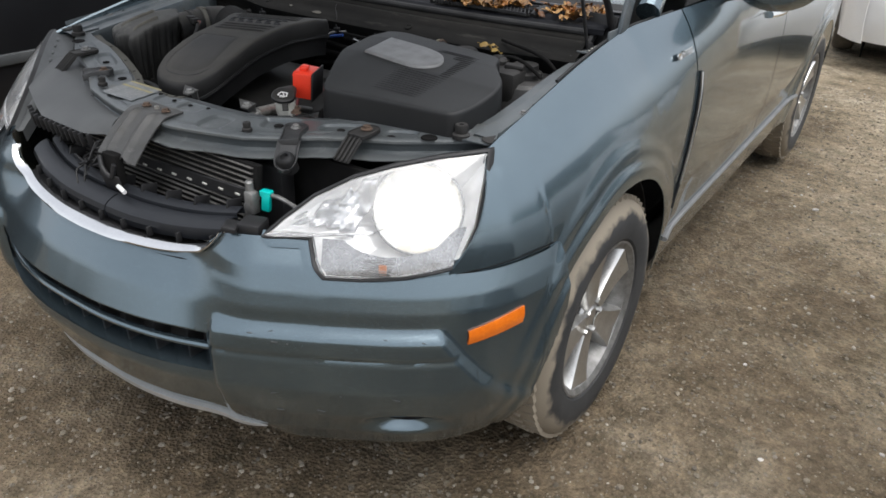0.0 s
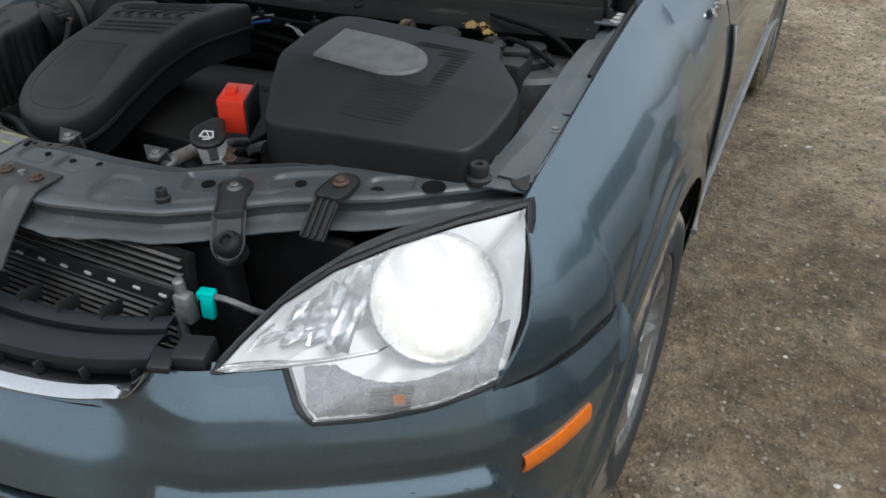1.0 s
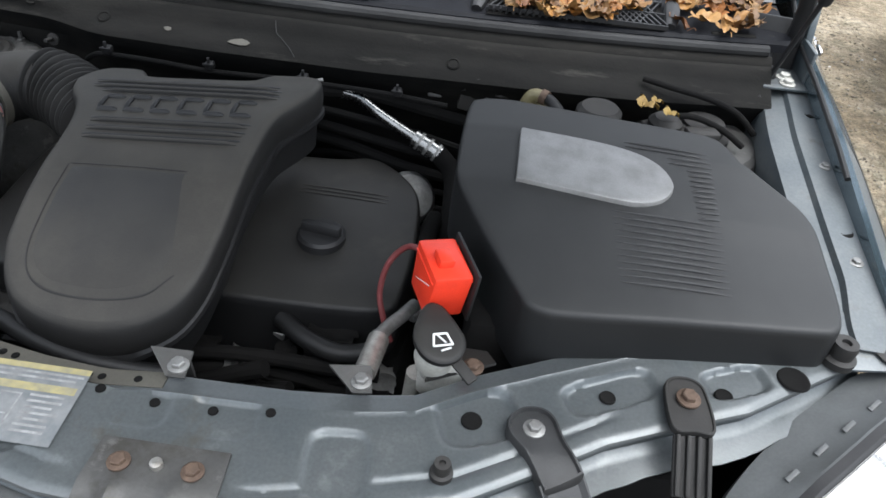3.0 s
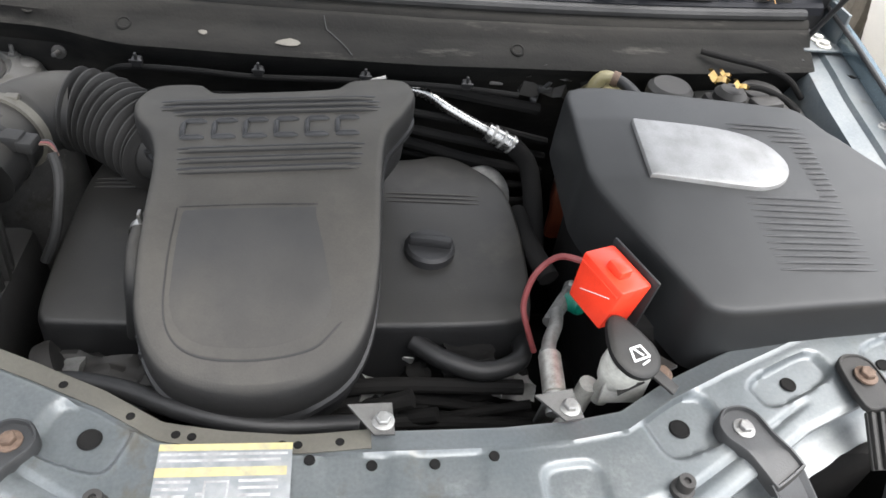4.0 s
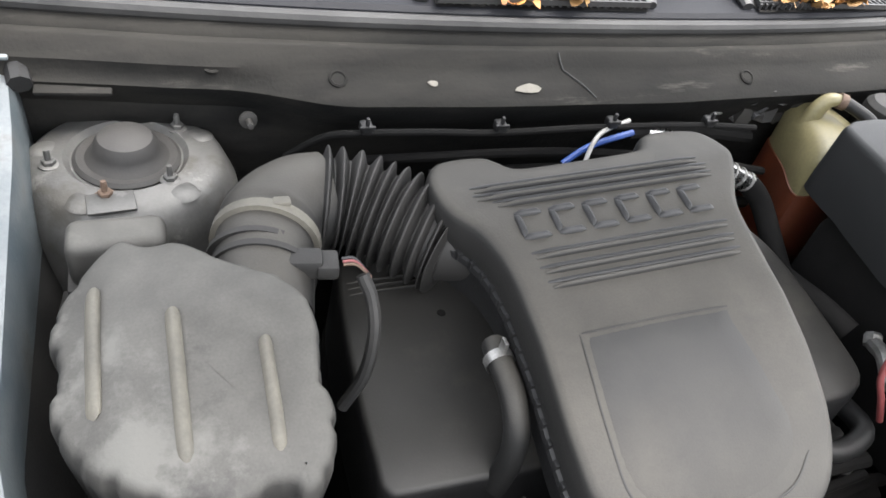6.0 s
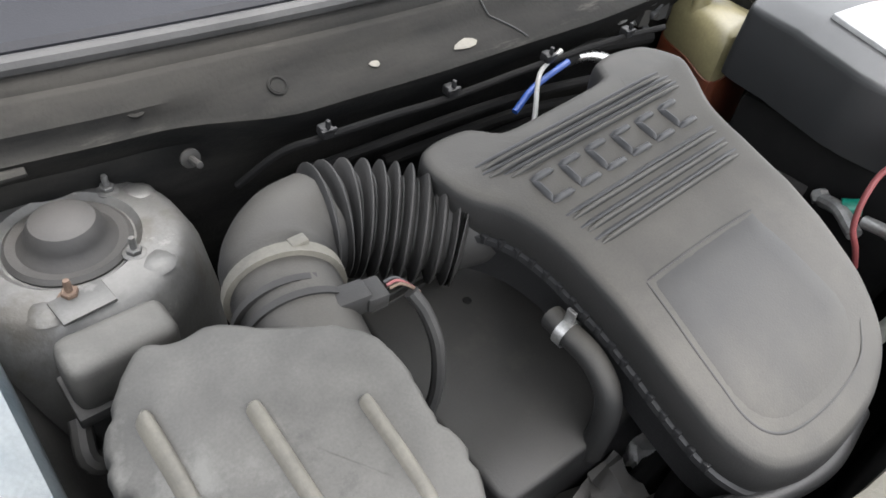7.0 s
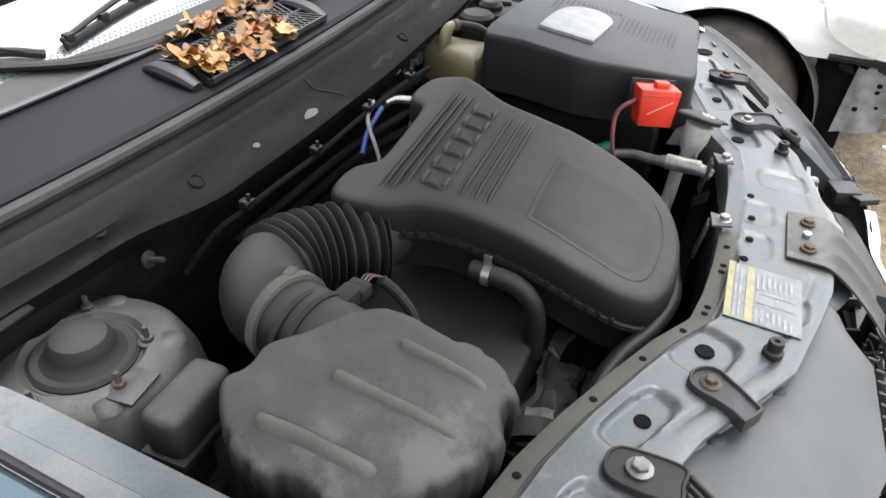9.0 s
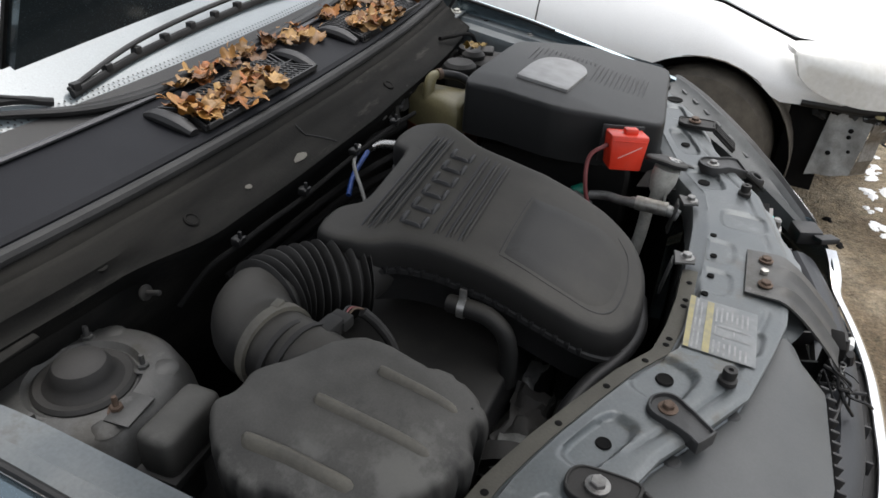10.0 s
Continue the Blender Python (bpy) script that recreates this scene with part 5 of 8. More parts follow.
def disc_on(x, y, r, mat, name, lift=0.0015, parent=None, sx=1.0):
    z = bar_top(x, y)
    bm = lathe([(0, 0.0006), (r * 0.82, 0.0006), (r * 0.9, 0.0012), (r, 0.001), (r * 1.08, -0.001)], 20)
    bmesh.ops.scale(bm, vec=(sx, 1, 1), verts=bm.verts)
    return piece(name, on(pose(x, y, z + lift), bm), mat, parent or tie_bar)


for sx in (-1, 1):
    for x, y, r in ((0.29, 0.385, 0.0105), (0.432, 0.434, 0.0085), (0.557, 0.452, 0.0095), (0.636, 0.482, 0.017), (0.088, 0.355, 0.005), (0.03, 0.35, 0.005)):
        # holes are near-black discs laid on the bar, their shade in the colour
        disc_on(sx * x, y, r, cavity, "hole")
    # rubber stops
    for x, y, r, h in ((0.692, 0.518, 0.019, 0.03), (0.266, 0.314, 0.0115, 0.02)):
        piece("rubber_stop", lathe([(r, 0), (r, h * 0.3), (r * 0.72, h * 0.4), (r * 0.78, h * 0.8), (r * 0.7, h), (r * 0.3, h), (r * 0.25, h * 0.85), (0, h * 0.85)], 20, (sx * x, y, bar_z(x, y))), rubber, None, "black rubber hood stop")
    # black bracket loop with a bolt, near the middle
    bx, by = 0.353, 0.376
    swing = radians(30)

    def turned(u, v):
        return (bx + u * math.cos(swing) - v * math.sin(swing), by + u * math.sin(swing) + v * math.cos(swing))

    loop = [turned(u * (1 if sx > 0 else 0.86), v * (1 if sx > 0 else 0.86)) for u, v in ((-0.027, 0.003), (-0.02, 0.019), (0, 0.027), (0.02, 0.019), (0.027, 0.003), (0.023, -0.02), (0.022, -0.04), (0.022, -0.058), (0.018, -0.063), (-0.018, -0.063), (-0.022, -0.058), (-0.022, -0.04), (-0.023, -0.02))]
    dish = shell(loop, lambda x, y: bar_z(bx, by) + 0.010 - 0.30 * max(0, by - 0.028 - y), [(0.0, 0.016), (0.0, 0.002), (0.0012, 0.0), (0.0032, 0.0), (0.0045, 0.004)], 70, 4)
    bracket = piece("radiator_bracket", dish if sx > 0 else mirrored(dish), bracket_black, None, "dusty black radiator mount bracket bolted to the tie bar")
    if sx > 0:
        tail = []
        for k in range(17):
            f = k / 16
            e = math.sqrt(max(0.0, 1 - max(0.0, (f - 0.6) / 0.4) ** 2.2)) * 0.97 + 0.03
            tail.append([(*turned(u * 0.0245 * e, -0.056 - 0.062 * f), bar_z(bx, by) - 0.006 - 0.046 * f**1.1 + (0.005 if abs(u) > 0.9 else 0)) for u in (-1, -0.92, -0.7, 0, 0.7, 0.92, 1)])
        piece("tail", thick(grid_mesh(tail), 0.004), bracket_black, bracket)
    piece("bolt", on(pose(sx * bx, by, bar_z(bx, by) + 0.005), bolt_bm(0.0072, 0.009, 1.6)), rust if sx < 0 else castalu, bracket, "rust-stained flange bolt")
    bush = lathe([(0.0, 0.003), (0.007, 0.003), (0.009, 0.009), (0.014, 0.01), (0.018, 0.006), (0.0205, 0.0), (0.0205, -0.03)], 24, (sx * 0.401, 0.293, bar_z(bx, by) - 0.03), (22, 0, 0))
    if sx > 0:
        piece("rubber_bush", bush, wiper_black, bracket, "round rubber mount bush")
    # outer ribbed lamp bracket
    bx, by = 0.511, 0.42
    at = pose(bx, by, bar_z(bx, by) + 0.009, 0, 0, 2) @ Matrix.Diagonal((0.8, 1, 1, 1))

    def lb_part(name, bm, parent, label=""):
        bm = on(at, bm)
        return piece(name, bm if sx > 0 else mirrored(bm), black_dusty, parent, label)

    lampb = lb_part("lamp_bracket", shell([(-0.027, -0.03), (-0.028, 0.02), (-0.018, 0.036), (0.0, 0.04), (0.018, 0.036), (0.028, 0.02), (0.027, -0.03), (0.0, -0.033)], lambda x, y: 0.004, [(0.0, 0.008), (0.0, 0.001), (0.001, 0.0), (0.003, 0.0), (0.004, 0.002)], 40, 3), None, "ribbed black plastic headlamp bracket")
    lb_part("arm", rbox((0.05, 0.06, 0.005), (0, -0.056, -0.024), 0.002, (38, 0, 0)), lampb)
    for k in range(4):
        lb_part("rib", rbox((0.006, 0.06, 0.010), (-0.02 + 0.0133 * k, -0.057, -0.021), 0.002, (38, 0, 0)), lampb)
    piece("bolt", on(pose(sx * bx, by + 0.008, bar_z(bx, by) + 0.013), bolt_bm(0.0085, 0.009, 1.5)), rust if sx > 0 else castalu, lampb, "rusty flange bolt" if sx > 0 else "zinc flange bolt")
    # fender rail with a stepped flange
    rows2 = []
    for k in range(40):
        y = 0.53 + 0.60 * k / 39
        z = interp(y, [(0.5, 0.946), (0.726, 0.975), (0.984, 1.013), (1.13, 1.028)])
        inn = 0.678 + 0.012 * smooth01((y - 0.55) / 0.1) + 0.012 * smooth01((y - 0.9) / 0.2)
        rows2.append([(sx * x, y, z + dz) for x, dz in ((inn - 0.004, -0.14), (inn, -0.02), (inn + 0.004, -0.008), (inn + 0.036, -0.004), (inn + 0.04, 0.004), (0.762, 0.002), (0.772, 0.004), (0.776, 0.02))])
    rail = piece("fender_rail", thick(grid_mesh(rows2), 0.002), paint_in, None, "dull grey-blue painted fender rail with bolts")
    for x, y, kind in ((0.764, 0.984, "h"), (0.754, 0.726, "h"), (0.757, 0.86, "b"), (0.752, 0.672, "b")):
        z = interp(y, [(0.5, 0.946), (0.726, 0.975), (0.984, 1.013), (1.13, 1.028)]) + 0.003
        bm = lathe([(0, 0.001), (0.0075, 0.001), (0.009, 0.0016), (0.0105, -0.001)], 16) if kind == "h" else bolt_bm(0.006, 0.006, 1.6)
        piece("hole" if kind == "h" else "bolt", on(pose(sx * x, y, z), bm), cavity if kind == "h" else castalu, rail)
    # hood hinge foot with two pale bolts
    foot = piece("hinge", merge(rbox((0.075, 0.10, 0.005), (sx * 0.735, 1.085, 1.03), 0.002), rbox((0.006, 0.12, 0.06), (sx * 0.768, 1.12, 1.055), 0.002), rbox((0.012, 0.05, 0.12), (sx * 0.772, 1.15, 1.11), 0.003, (-18, 0, 0))), paint_in, None, "painted hood hinge")
    for y in (1.05, 1.072):
        piece("bolt", on(pose(sx * 0.738, y, 1.033), bolt_bm(0.0085, 0.009, 1.5)), white_plastic, foot, "pale bolt")
    piece("fender_strip", tube([(sx * (flank_x(y, edge_z(y)) - 0.011), y, edge_z(y) - 0.003) for y in np.linspace(0.80, 1.40, 20)], 0.0042, 8, 1), wiper_black, sides["fender", sx], "thin black strip inside the fender edge")
    # black pieces added to darken the void by the hinge
    piece("hinge_cover", merge(rbox((0.1, 0.008, 0.1), (sx * 0.712, 1.128, 1.062), 0.003, (-12, 0, sx * -8)), rbox((0.05, 0.06, 0.012), (sx * 0.70, 1.10, 1.012), 0.003), tube([(sx * 0.69, 1.02, 1.01), (sx * 0.70, 1.08, 1.03), (sx * 0.71, 1.12, 1.08)], 0.012, 8, 5)), wiper_black, None, "black pieces filling the dark void behind the hood hinge")
    # gas strut
    piece("gas_strut", merge(tube([(sx * 0.713, 1.075, 1.02), (sx * 0.714, 0.97, 1.22)], 0.0045, 10, 1), tube([(sx * 0.715, 0.985, 1.19), (sx * 0.70, 0.80, 1.47)], 0.010, 12, 1), lathe([(0.0, 0.03), (0.010, 0.028), (0.013, 0.01), (0.012, -0.012), (0.0, -0.014)], 12, (sx * 0.713, 1.075, 1.02))), black, None, "black hood gas strut")
    # corner of bar and fender: small well, its shade drawn as a dark plate
    well = piece("corner_plate", rbox((0.075, 0.085, 0.004), (sx * 0.732, 0.55, 0.950), 0.001, (6, 0, sx * 8)), paint_in, None)
    piece("corner_well", shell([(sx * x, y) for x, y in ((0.726, 0.566), (0.752, 0.566), (0.764, 0.535), (0.768, 0.51), (0.742, 0.52))], lambda x, y: 0.9565 + 0.1 * (y - 0.55), [(0.0, 0.002), (0.0, 0.0005), (0.002, 0.0)], 30, 2), black_dusty, well, "flat dark plate for a shaded well")
    # inner bay wall
    rows2 = [[(sx * x, y, z) for x, z in ((0.70, 0.93), (0.66, 0.80), (0.60, 0.55), (0.58, 0.35))] for y in (0.57, 0.7, 0.85, 1.02)]
    piece("inner_wing", thick(grid_mesh(rows2), 0.004), black_dusty, None, "dark inner wing panel")

# radiator tabs at the rear edge, triangular with a bolt
for x, y, turn in ((-0.022, 0.392, 0), (0.168, 0.404, 8)):
    bm = bmesh.new()
    vs = [bm.verts.new(v) for v in ((-0.032, 0.012, 0.010), (0.012, 0.017, 0.005), (0.014, -0.016, 0.0), (-0.006, -0.016, 0.0))]
    bm.faces.new(vs)
    bm = thick(bm, 0.003)
    tab = piece("tab_bracket", on(pose(x, y, bar_z(x) + 0.008, 0, 0, turn), bm), galv, None, "dirty steel tab bracket")
    piece("bolt", on(pose(x + 0.003, y - 0.003, bar_z(x) + 0.012), bolt_bm(0.0075, 0.009, 1.5)), castalu, tab)
    piece("tab_leg", rbox((0.024, 0.004, 0.06), (x - 0.006, y + 0.020, bar_z(x) - 0.02), 0.001, (8, 0, turn)), galv, tab)
for x, y in ((0.262, 0.467), (0.285, 0.445)):
    piece("bolt", on(pose(x, y, bar_z(x) + 0.006), bolt_bm(0.008, 0.008, 1.5)), rust, tie_bar, "rusty bolt")
piece("corner_gusset", on(pose(0, 0, 0), thick(grid_mesh([[(0.235, 0.43, 0.915), (0.31, 0.46, 0.925)], [(0.25, 0.50, 0.90), (0.30, 0.49, 0.91)]]), 0.003)), black_dusty, tie_bar)

# hood latch bracket: corrugated plate bending forward
rows2 = []
for k in range(17):
    f = k / 16
    y = 0.302 - 0.15 * f
    z = bar_z(0, 0.28) + 0.007 - (0 if f < 0.32 else 0.085 * ((f - 0.32) / 0.68) ** 1.35)
    rows2.append([(0.004 + u * (0.062 + 0.008 * f), y, z + 0.010 * math.exp(-((u - 0.35) / 0.13) ** 2) * smooth01((f - 0.2) / 0.3) + 0.010 * math.exp(-((u + 0.5) / 0.13) ** 2) * smooth01((f - 0.2) / 0.3)) for u in np.linspace(-1, 1, 25)])
latch = piece("latch_bracket", thick(grid_mesh(rows2), 0.003), galv, None, "dull corrugated steel hood latch bracket")
for x in (-0.031, 0.039):
    piece("bolt", on(pose(x, 0.275, bar_z(x, 0.275) + 0.009), bolt_bm(0.0075, 0.007, 1.45)), rust, latch, "rusty bolt")
piece("stud", lathe([(0.006, 0), (0.006, 0.006), (0.003, 0.007), (0, 0.007)], 12, (0.004, 0.277, bar_z(0, 0.27) + 0.008)), zinc, latch)
hl_box = piece("hood_latch", rbox((0.05, 0.022, 0.095), (-0.008, 0.152, 0.80), 0.004), cavity, None, "black greasy hood latch mechanism")
piece("claw", tube([(-0.03, 0.135, 0.84), (-0.015, 0.128, 0.815), (0.01, 0.13, 0.80), (0.02, 0.135, 0.83)], 0.006, 8, 5), black, hl_box)
piece("spring", tube([(-0.035 + 0.004 * math.cos(k * 1.3), 0.14 + 0.004 * math.sin(k * 1.3), 0.77 + 0.0016 * k) for k in range(36)], 0.0014, 6, 1), castalu, hl_box)
piece("plate", rbox((0.07, 0.004, 0.06), (0.0, 0.138, 0.775), 0.002, (12, 0, 0)), black, hl_box)
piece("cable", tube([(-0.03, 0.145, 0.82), (-0.09, 0.14, 0.80), (-0.2, 0.17, 0.79)], 0.003, 8, 5), black, hl_box)
piece("latch_rod", tube([(0.055, 0.115, 0.795), (0.085, 0.11, 0.79)], 0.005, 8, 1), white_mark, None, "white cable end")

rw = random.Random(17)
for k in range(6):
    a = (-0.075 + rw.uniform(-0.02, 0.02), 0.16 + rw.uniform(-0.01, 0.015), 0.845 + rw.uniform(-0.02, 0.01))
    pts = [a] + [(a[0] + rw.uniform(-0.022, 0.012), a[1] - 0.014 * j + rw.uniform(-0.012, 0.012), a[2] - 0.012 * j + rw.uniform(-0.01, 0.012)) for j in (1, 2, 3, 4)]
    piece("latch_cable", tube(pts, rw.uniform(0.0012, 0.0026), 6, 6), wiper_black, hl_box, "tangled thin black cable")

# warning label on the bar
def label_z(x, y):
    return bar_z(x, y) + 0.0022


lab = piece("label", grid_mesh([[(x, y, label_z(x, y)) for x in np.linspace(-0.224, -0.104, 8)] for y in np.linspace(0.282, 0.373, 8)]), sticker_mat, tie_bar, "worn grey label with yellow bars and unreadable print")
def label_bar(x0, x1, y0, y1, mat):
    piece("print", grid_mesh([[(x, y, label_z(x, y) + 0.0008) for x in np.linspace(x0, x1, 5)] for y in (y0, y1)]), mat, lab)


label_bar(-0.224, -0.104, 0.3655, 0.3725, yellow_print)
label_bar(-0.224, -0.108, 0.340, 0.349, yellow_print)
for k in range(2):
    label_bar(-0.222, -0.108 - 0.006 * k, 0.3605 - 0.006 * k, 0.3632 - 0.006 * k, bar_print)
rl = random.Random(3)
for k in range(7):
    y = 0.334 - 0.0068 * k
    label_bar(-0.222, -0.19 - rl.uniform(0, 0.008), y, y + 0.0028, bar_print)
    label_bar(-0.15, -0.122 + rl.uniform(0, 0.012), y, y + 0.0028, bar_print)
for a, b, c, d in ((-0.18, -0.158, 0.334, 0.336), (-0.18, -0.178, 0.29, 0.334), (-0.16, -0.158, 0.29, 0.334), (-0.186, -0.178, 0.322, 0.325), (-0.176, -0.162, 0.31, 0.312)):
    label_bar(a, b, c, d, bar_print)

# black/grey air panel ahead of the bar on the car's right, with a comb edge
rows2 = []
for i in range(31):
    x = -0.10 - 0.52 * i / 30
    r = bar_front(x) - 0.006
    f = max(plan_y(x) + 0.105 + 0.02 * math.sin(math.pi * i / 30), 0.178 + 0.03 * smooth01((x + 0.16) / 0.06))
    rows2.append([(x, r + (f - r) * k / 8, bar_z(x) - 0.034 - 0.034 * (k / 8) ** 1.5 + 0.006 * math.sin(3.1 * k / 8) + 0.008 * math.exp(-((x + 0.52) / 0.05) ** 2 - ((k - 4) / 2) ** 2)) for k in range(9)])
deflect = piece("air_deflector", thick(grid_mesh(rows2), 0.004), deflector, None, "grey plastic air deflector panel")
for k in range(14):
    x = -0.14 - 0.021 * k
    y = max(plan_y(x) + 0.115, 0.178 + 0.03 * smooth01((x + 0.16) / 0.06))
    piece("comb_tooth", rbox((0.005, 0.012, 0.036), (x, y - 0.004, bar_z(x) - 0.084), 0.0015, (10, 0, 0)), black, deflect)
for x, y in ((-0.29, 0.30), (-0.40, 0.36)):
    piece("push_pin", lathe([(0.0, 0.006), (0.008, 0.005), (0.011, 0.002), (0.011, 0)], 16, (x, y, bar_z(x) - 0.036)), bracket_black, deflect, "push pin")

# condenser and radiator
cond = piece("condenser", rbox((0.70, 0.018, 0.46), (0.0, 0.232, 0.645), 0.003, (-9, 0, 0)), cavity, None, "dark condenser core behind the grille")
for k in range(36):
    z = 0.44 + 0.0122 * k
    piece("fin", rbox((0.68, 0.008, 0.0018), (0.0, 0.2205 + 0.158 * (z - 0.645), z), 0.0, (-9, 0, 0)), fin_metal, cond)
piece("radiator", rbox((0.72, 0.04, 0.5), (0, 0.335, 0.6), 0.004), black, None, "black radiator")
for x in (-0.02, 0.035, 0.089, 0.144, 0.197, 0.251, 0.305):
    piece("pale_clip", rbox((0.014, 0.004, 0.0045), (x, 0.2365, 0.789 + 0.05 * x), 0.001, (0, 3, 0)), white_plastic, None)
rows2 = [[(x, y, z + 0.05 * x) for x in np.linspace(-0.33, 0.33, 14)] for y, z in ((0.243, 0.806), (0.2385, 0.804), (0.2385, 0.776), (0.243, 0.772))]
piece("seal_strip", thick(grid_mesh(rows2), 0.004), black, None, "black strip across the condenser")
# air-conditioning line with a turquoise cap
acl = piece("ac_line", merge(tube([(0.335, 0.235, 0.60), (0.337, 0.23, 0.75), (0.345, 0.235, 0.80), (0.36, 0.245, 0.812)], 0.009, 10, 5), tube([(0.385, 0.25, 0.822), (0.42, 0.255, 0.82), (0.45, 0.27, 0.80), (0.455, 0.3, 0.77)], 0.005, 8, 5), rbox((0.026, 0.022, 0.05), (0.352, 0.235, 0.80), 0.004), lathe([(0.009, 0), (0.009, 0.018), (0.006, 0.022), (0, 0.022)], 12, (0.345, 0.238, 0.825))), castalu, None, "grey aluminium air-conditioning line")
piece("cap", merge(rbox((0.026, 0.018, 0.014), (0.384, 0.249, 0.824), 0.003, (0, 0, 12)), rbox((0.02, 0.012, 0.04), (0.386, 0.245, 0.805), 0.003, (0, 6, 12))), teal_cap, acl, "turquoise cap")
piece("lamp_mount", merge(rbox((0.05, 0.05, 0.03), (0.425, 0.17, 0.79), 0.006, (0, 0, 20)), rbox((0.03, 0.04, 0.012), (0.40, 0.135, 0.797), 0.003, (0, 10, 30))), black, None, "black plastic lamp mount")

# side of the bar: dark closing walls below
for sx in (-1, 1):
    rows2 = [[(sx * x, y, z) for x, z in ((0.645, 0.90), (0.63, 0.80), (0.60, 0.55), (0.58, 0.35))] for y in (0.425, 0.5, 0.575)]
    piece("front_wing", thick(grid_mesh(rows2), 0.004), cavity, None, "dark wall between bay and wheel arch")
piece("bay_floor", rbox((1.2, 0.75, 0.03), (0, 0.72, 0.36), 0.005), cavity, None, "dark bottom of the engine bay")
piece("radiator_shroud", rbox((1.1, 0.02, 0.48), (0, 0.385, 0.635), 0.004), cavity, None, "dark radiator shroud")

# ---- firewall, cowl ----
def bow(x):
    return 0.045 * (abs(x) / 0.7) ** 2.2


def cowl_strip(prof, x0, x1, n=60, wob=0.0):
    return grid_mesh([[(x, y + bow(x) + wob * noise.noise((x * 6, y * 5, 1)), z + wob * 0.6 * noise.noise((x * 8, y * 9, 4))) for y, z in prof] for x in np.linspace(x0, x1, n)])


def lip_shift(x):
    return 0.03 * smooth01((-0.35 - x) / 0.15)


rows2 = []
for x in np.linspace(-0.71, 0.71, 72):
    s = lip_shift(x)
    rows2.append([(x, y + bow(x) + 0.003 * noise.noise((x * 7, y * 6, 1)), z) for y, z in ((1.02, 0.38), (1.02, 0.70), (1.0, 0.93), (0.975 + s, 0.975), (0.957 + s, 1.003), (0.955 + s, 1.009), (0.960 + s, 1.0135), (0.978 + s * 0.5, 1.023), (0.994, 1.031), (0.999, 1.036), (1.011, 1.0495), (1.014, 1.0515), (1.020, 1.052), (1.0235, 1.058), (1.032, 1.064))])
firewall = piece("firewall", thick(grid_mesh(rows2), 0.003), firewall_mat, None, "dusty dark firewall with a folded upper lip")
piece("cowl_seal", tube([(x, 1.036 + bow(x), 1.071) for x in np.linspace(-0.70, 0.70, 25)], 0.0095, 10, 2), seal, None, "black rubber hood seal along the cowl")
rows2 = [[(x, y + bow(x), z) for y, z in ((1.045, 1.066), (1.046, 1.079), (1.052, 1.084), (1.10, 1.090), (1.15, 1.094), (1.178, 1.097), (1.186, 1.092), (1.2, 1.083), (1.23, 1.09))] for x in np.linspace(-0.74, 0.74, 60)]
cowl = piece("cowl_panel", thick(grid_mesh(rows2), 0.003), cowl_mat, None, "grey-black plastic cowl panel below the windshield")
piece("cowl_edge", tube([(x, 1.18 + bow(x), 1.102) for x in np.linspace(-0.73, 0.73, 25)], 0.006, 8, 2, squash=0.7), cowl_rim, cowl)
slat = rbox((0.0028, 0.102, 0.008), (0, 0, 0), 0.0)
slat_me = bpy.data.meshes.new("slat")
slat.to_mesh(slat_me)
slat.free()
slat_me.materials.append(black)
cross = rbox((1.0, 0.0022, 0.007), (0, 0, 0), 0.0)
cross_me = bpy.data.meshes.new("cross_bar")
cross.to_mesh(cross_me)
cross.free()
cross_me.materials.append(black)
for x0, x1 in ((-0.246, 0.05), (0.24, 0.53)):
    xc = (x0 + x1) / 2
    vent = piece("vent_grille", grid_mesh([[(x, 1.05 + 0.095 * v + bow(x), 1.0865 + 0.008 * v) for v in (0, 1)] for x in np.linspace(x0, x1, 12)]), cavity, cowl, "black lattice vent in the cowl")
    n = int((x1 - x0) / 0.0125)
    for turn in (-26, 26):
        for k in range(n + 1):
            x = x0 + 0.022 + (x1 - x0 - 0.044) * k / n
            o = new("slat", slat_me)
            o.parent = vent
            o.matrix_basis = SUV_AT.inverted() @ pose(x, 1.098 + bow(x), 1.0955 + 0.0008 * (turn > 0), 4, 0, turn)
    for k in range(3):
        o = new("cross_bar", cross_me)
        o.parent = vent
        o.matrix_basis = SUV_AT.inverted() @ pose(xc, 1.052 + 0.046 * k + bow(xc), 1.0945 + 0.0025 * k) @ Matrix.Diagonal((x1 - x0, 1.6, 1, 1))
    for xe in (x0 - 0.012, x1 + 0.012):
        piece("vent_end", tube([(xe - 0.004, 1.06 + bow(xe), 1.089), (xe, 1.09 + bow(xe), 1.097), (xe + 0.004, 1.125 + bow(xe), 1.1), (xe + 0.006, 1.15 + bow(xe), 1.096)], lambda s: 0.004 + 0.010 * math.sin(math.pi * min(1, 0.15 + 0.8 * s)), 10, 5, squash=0.8), black, vent)
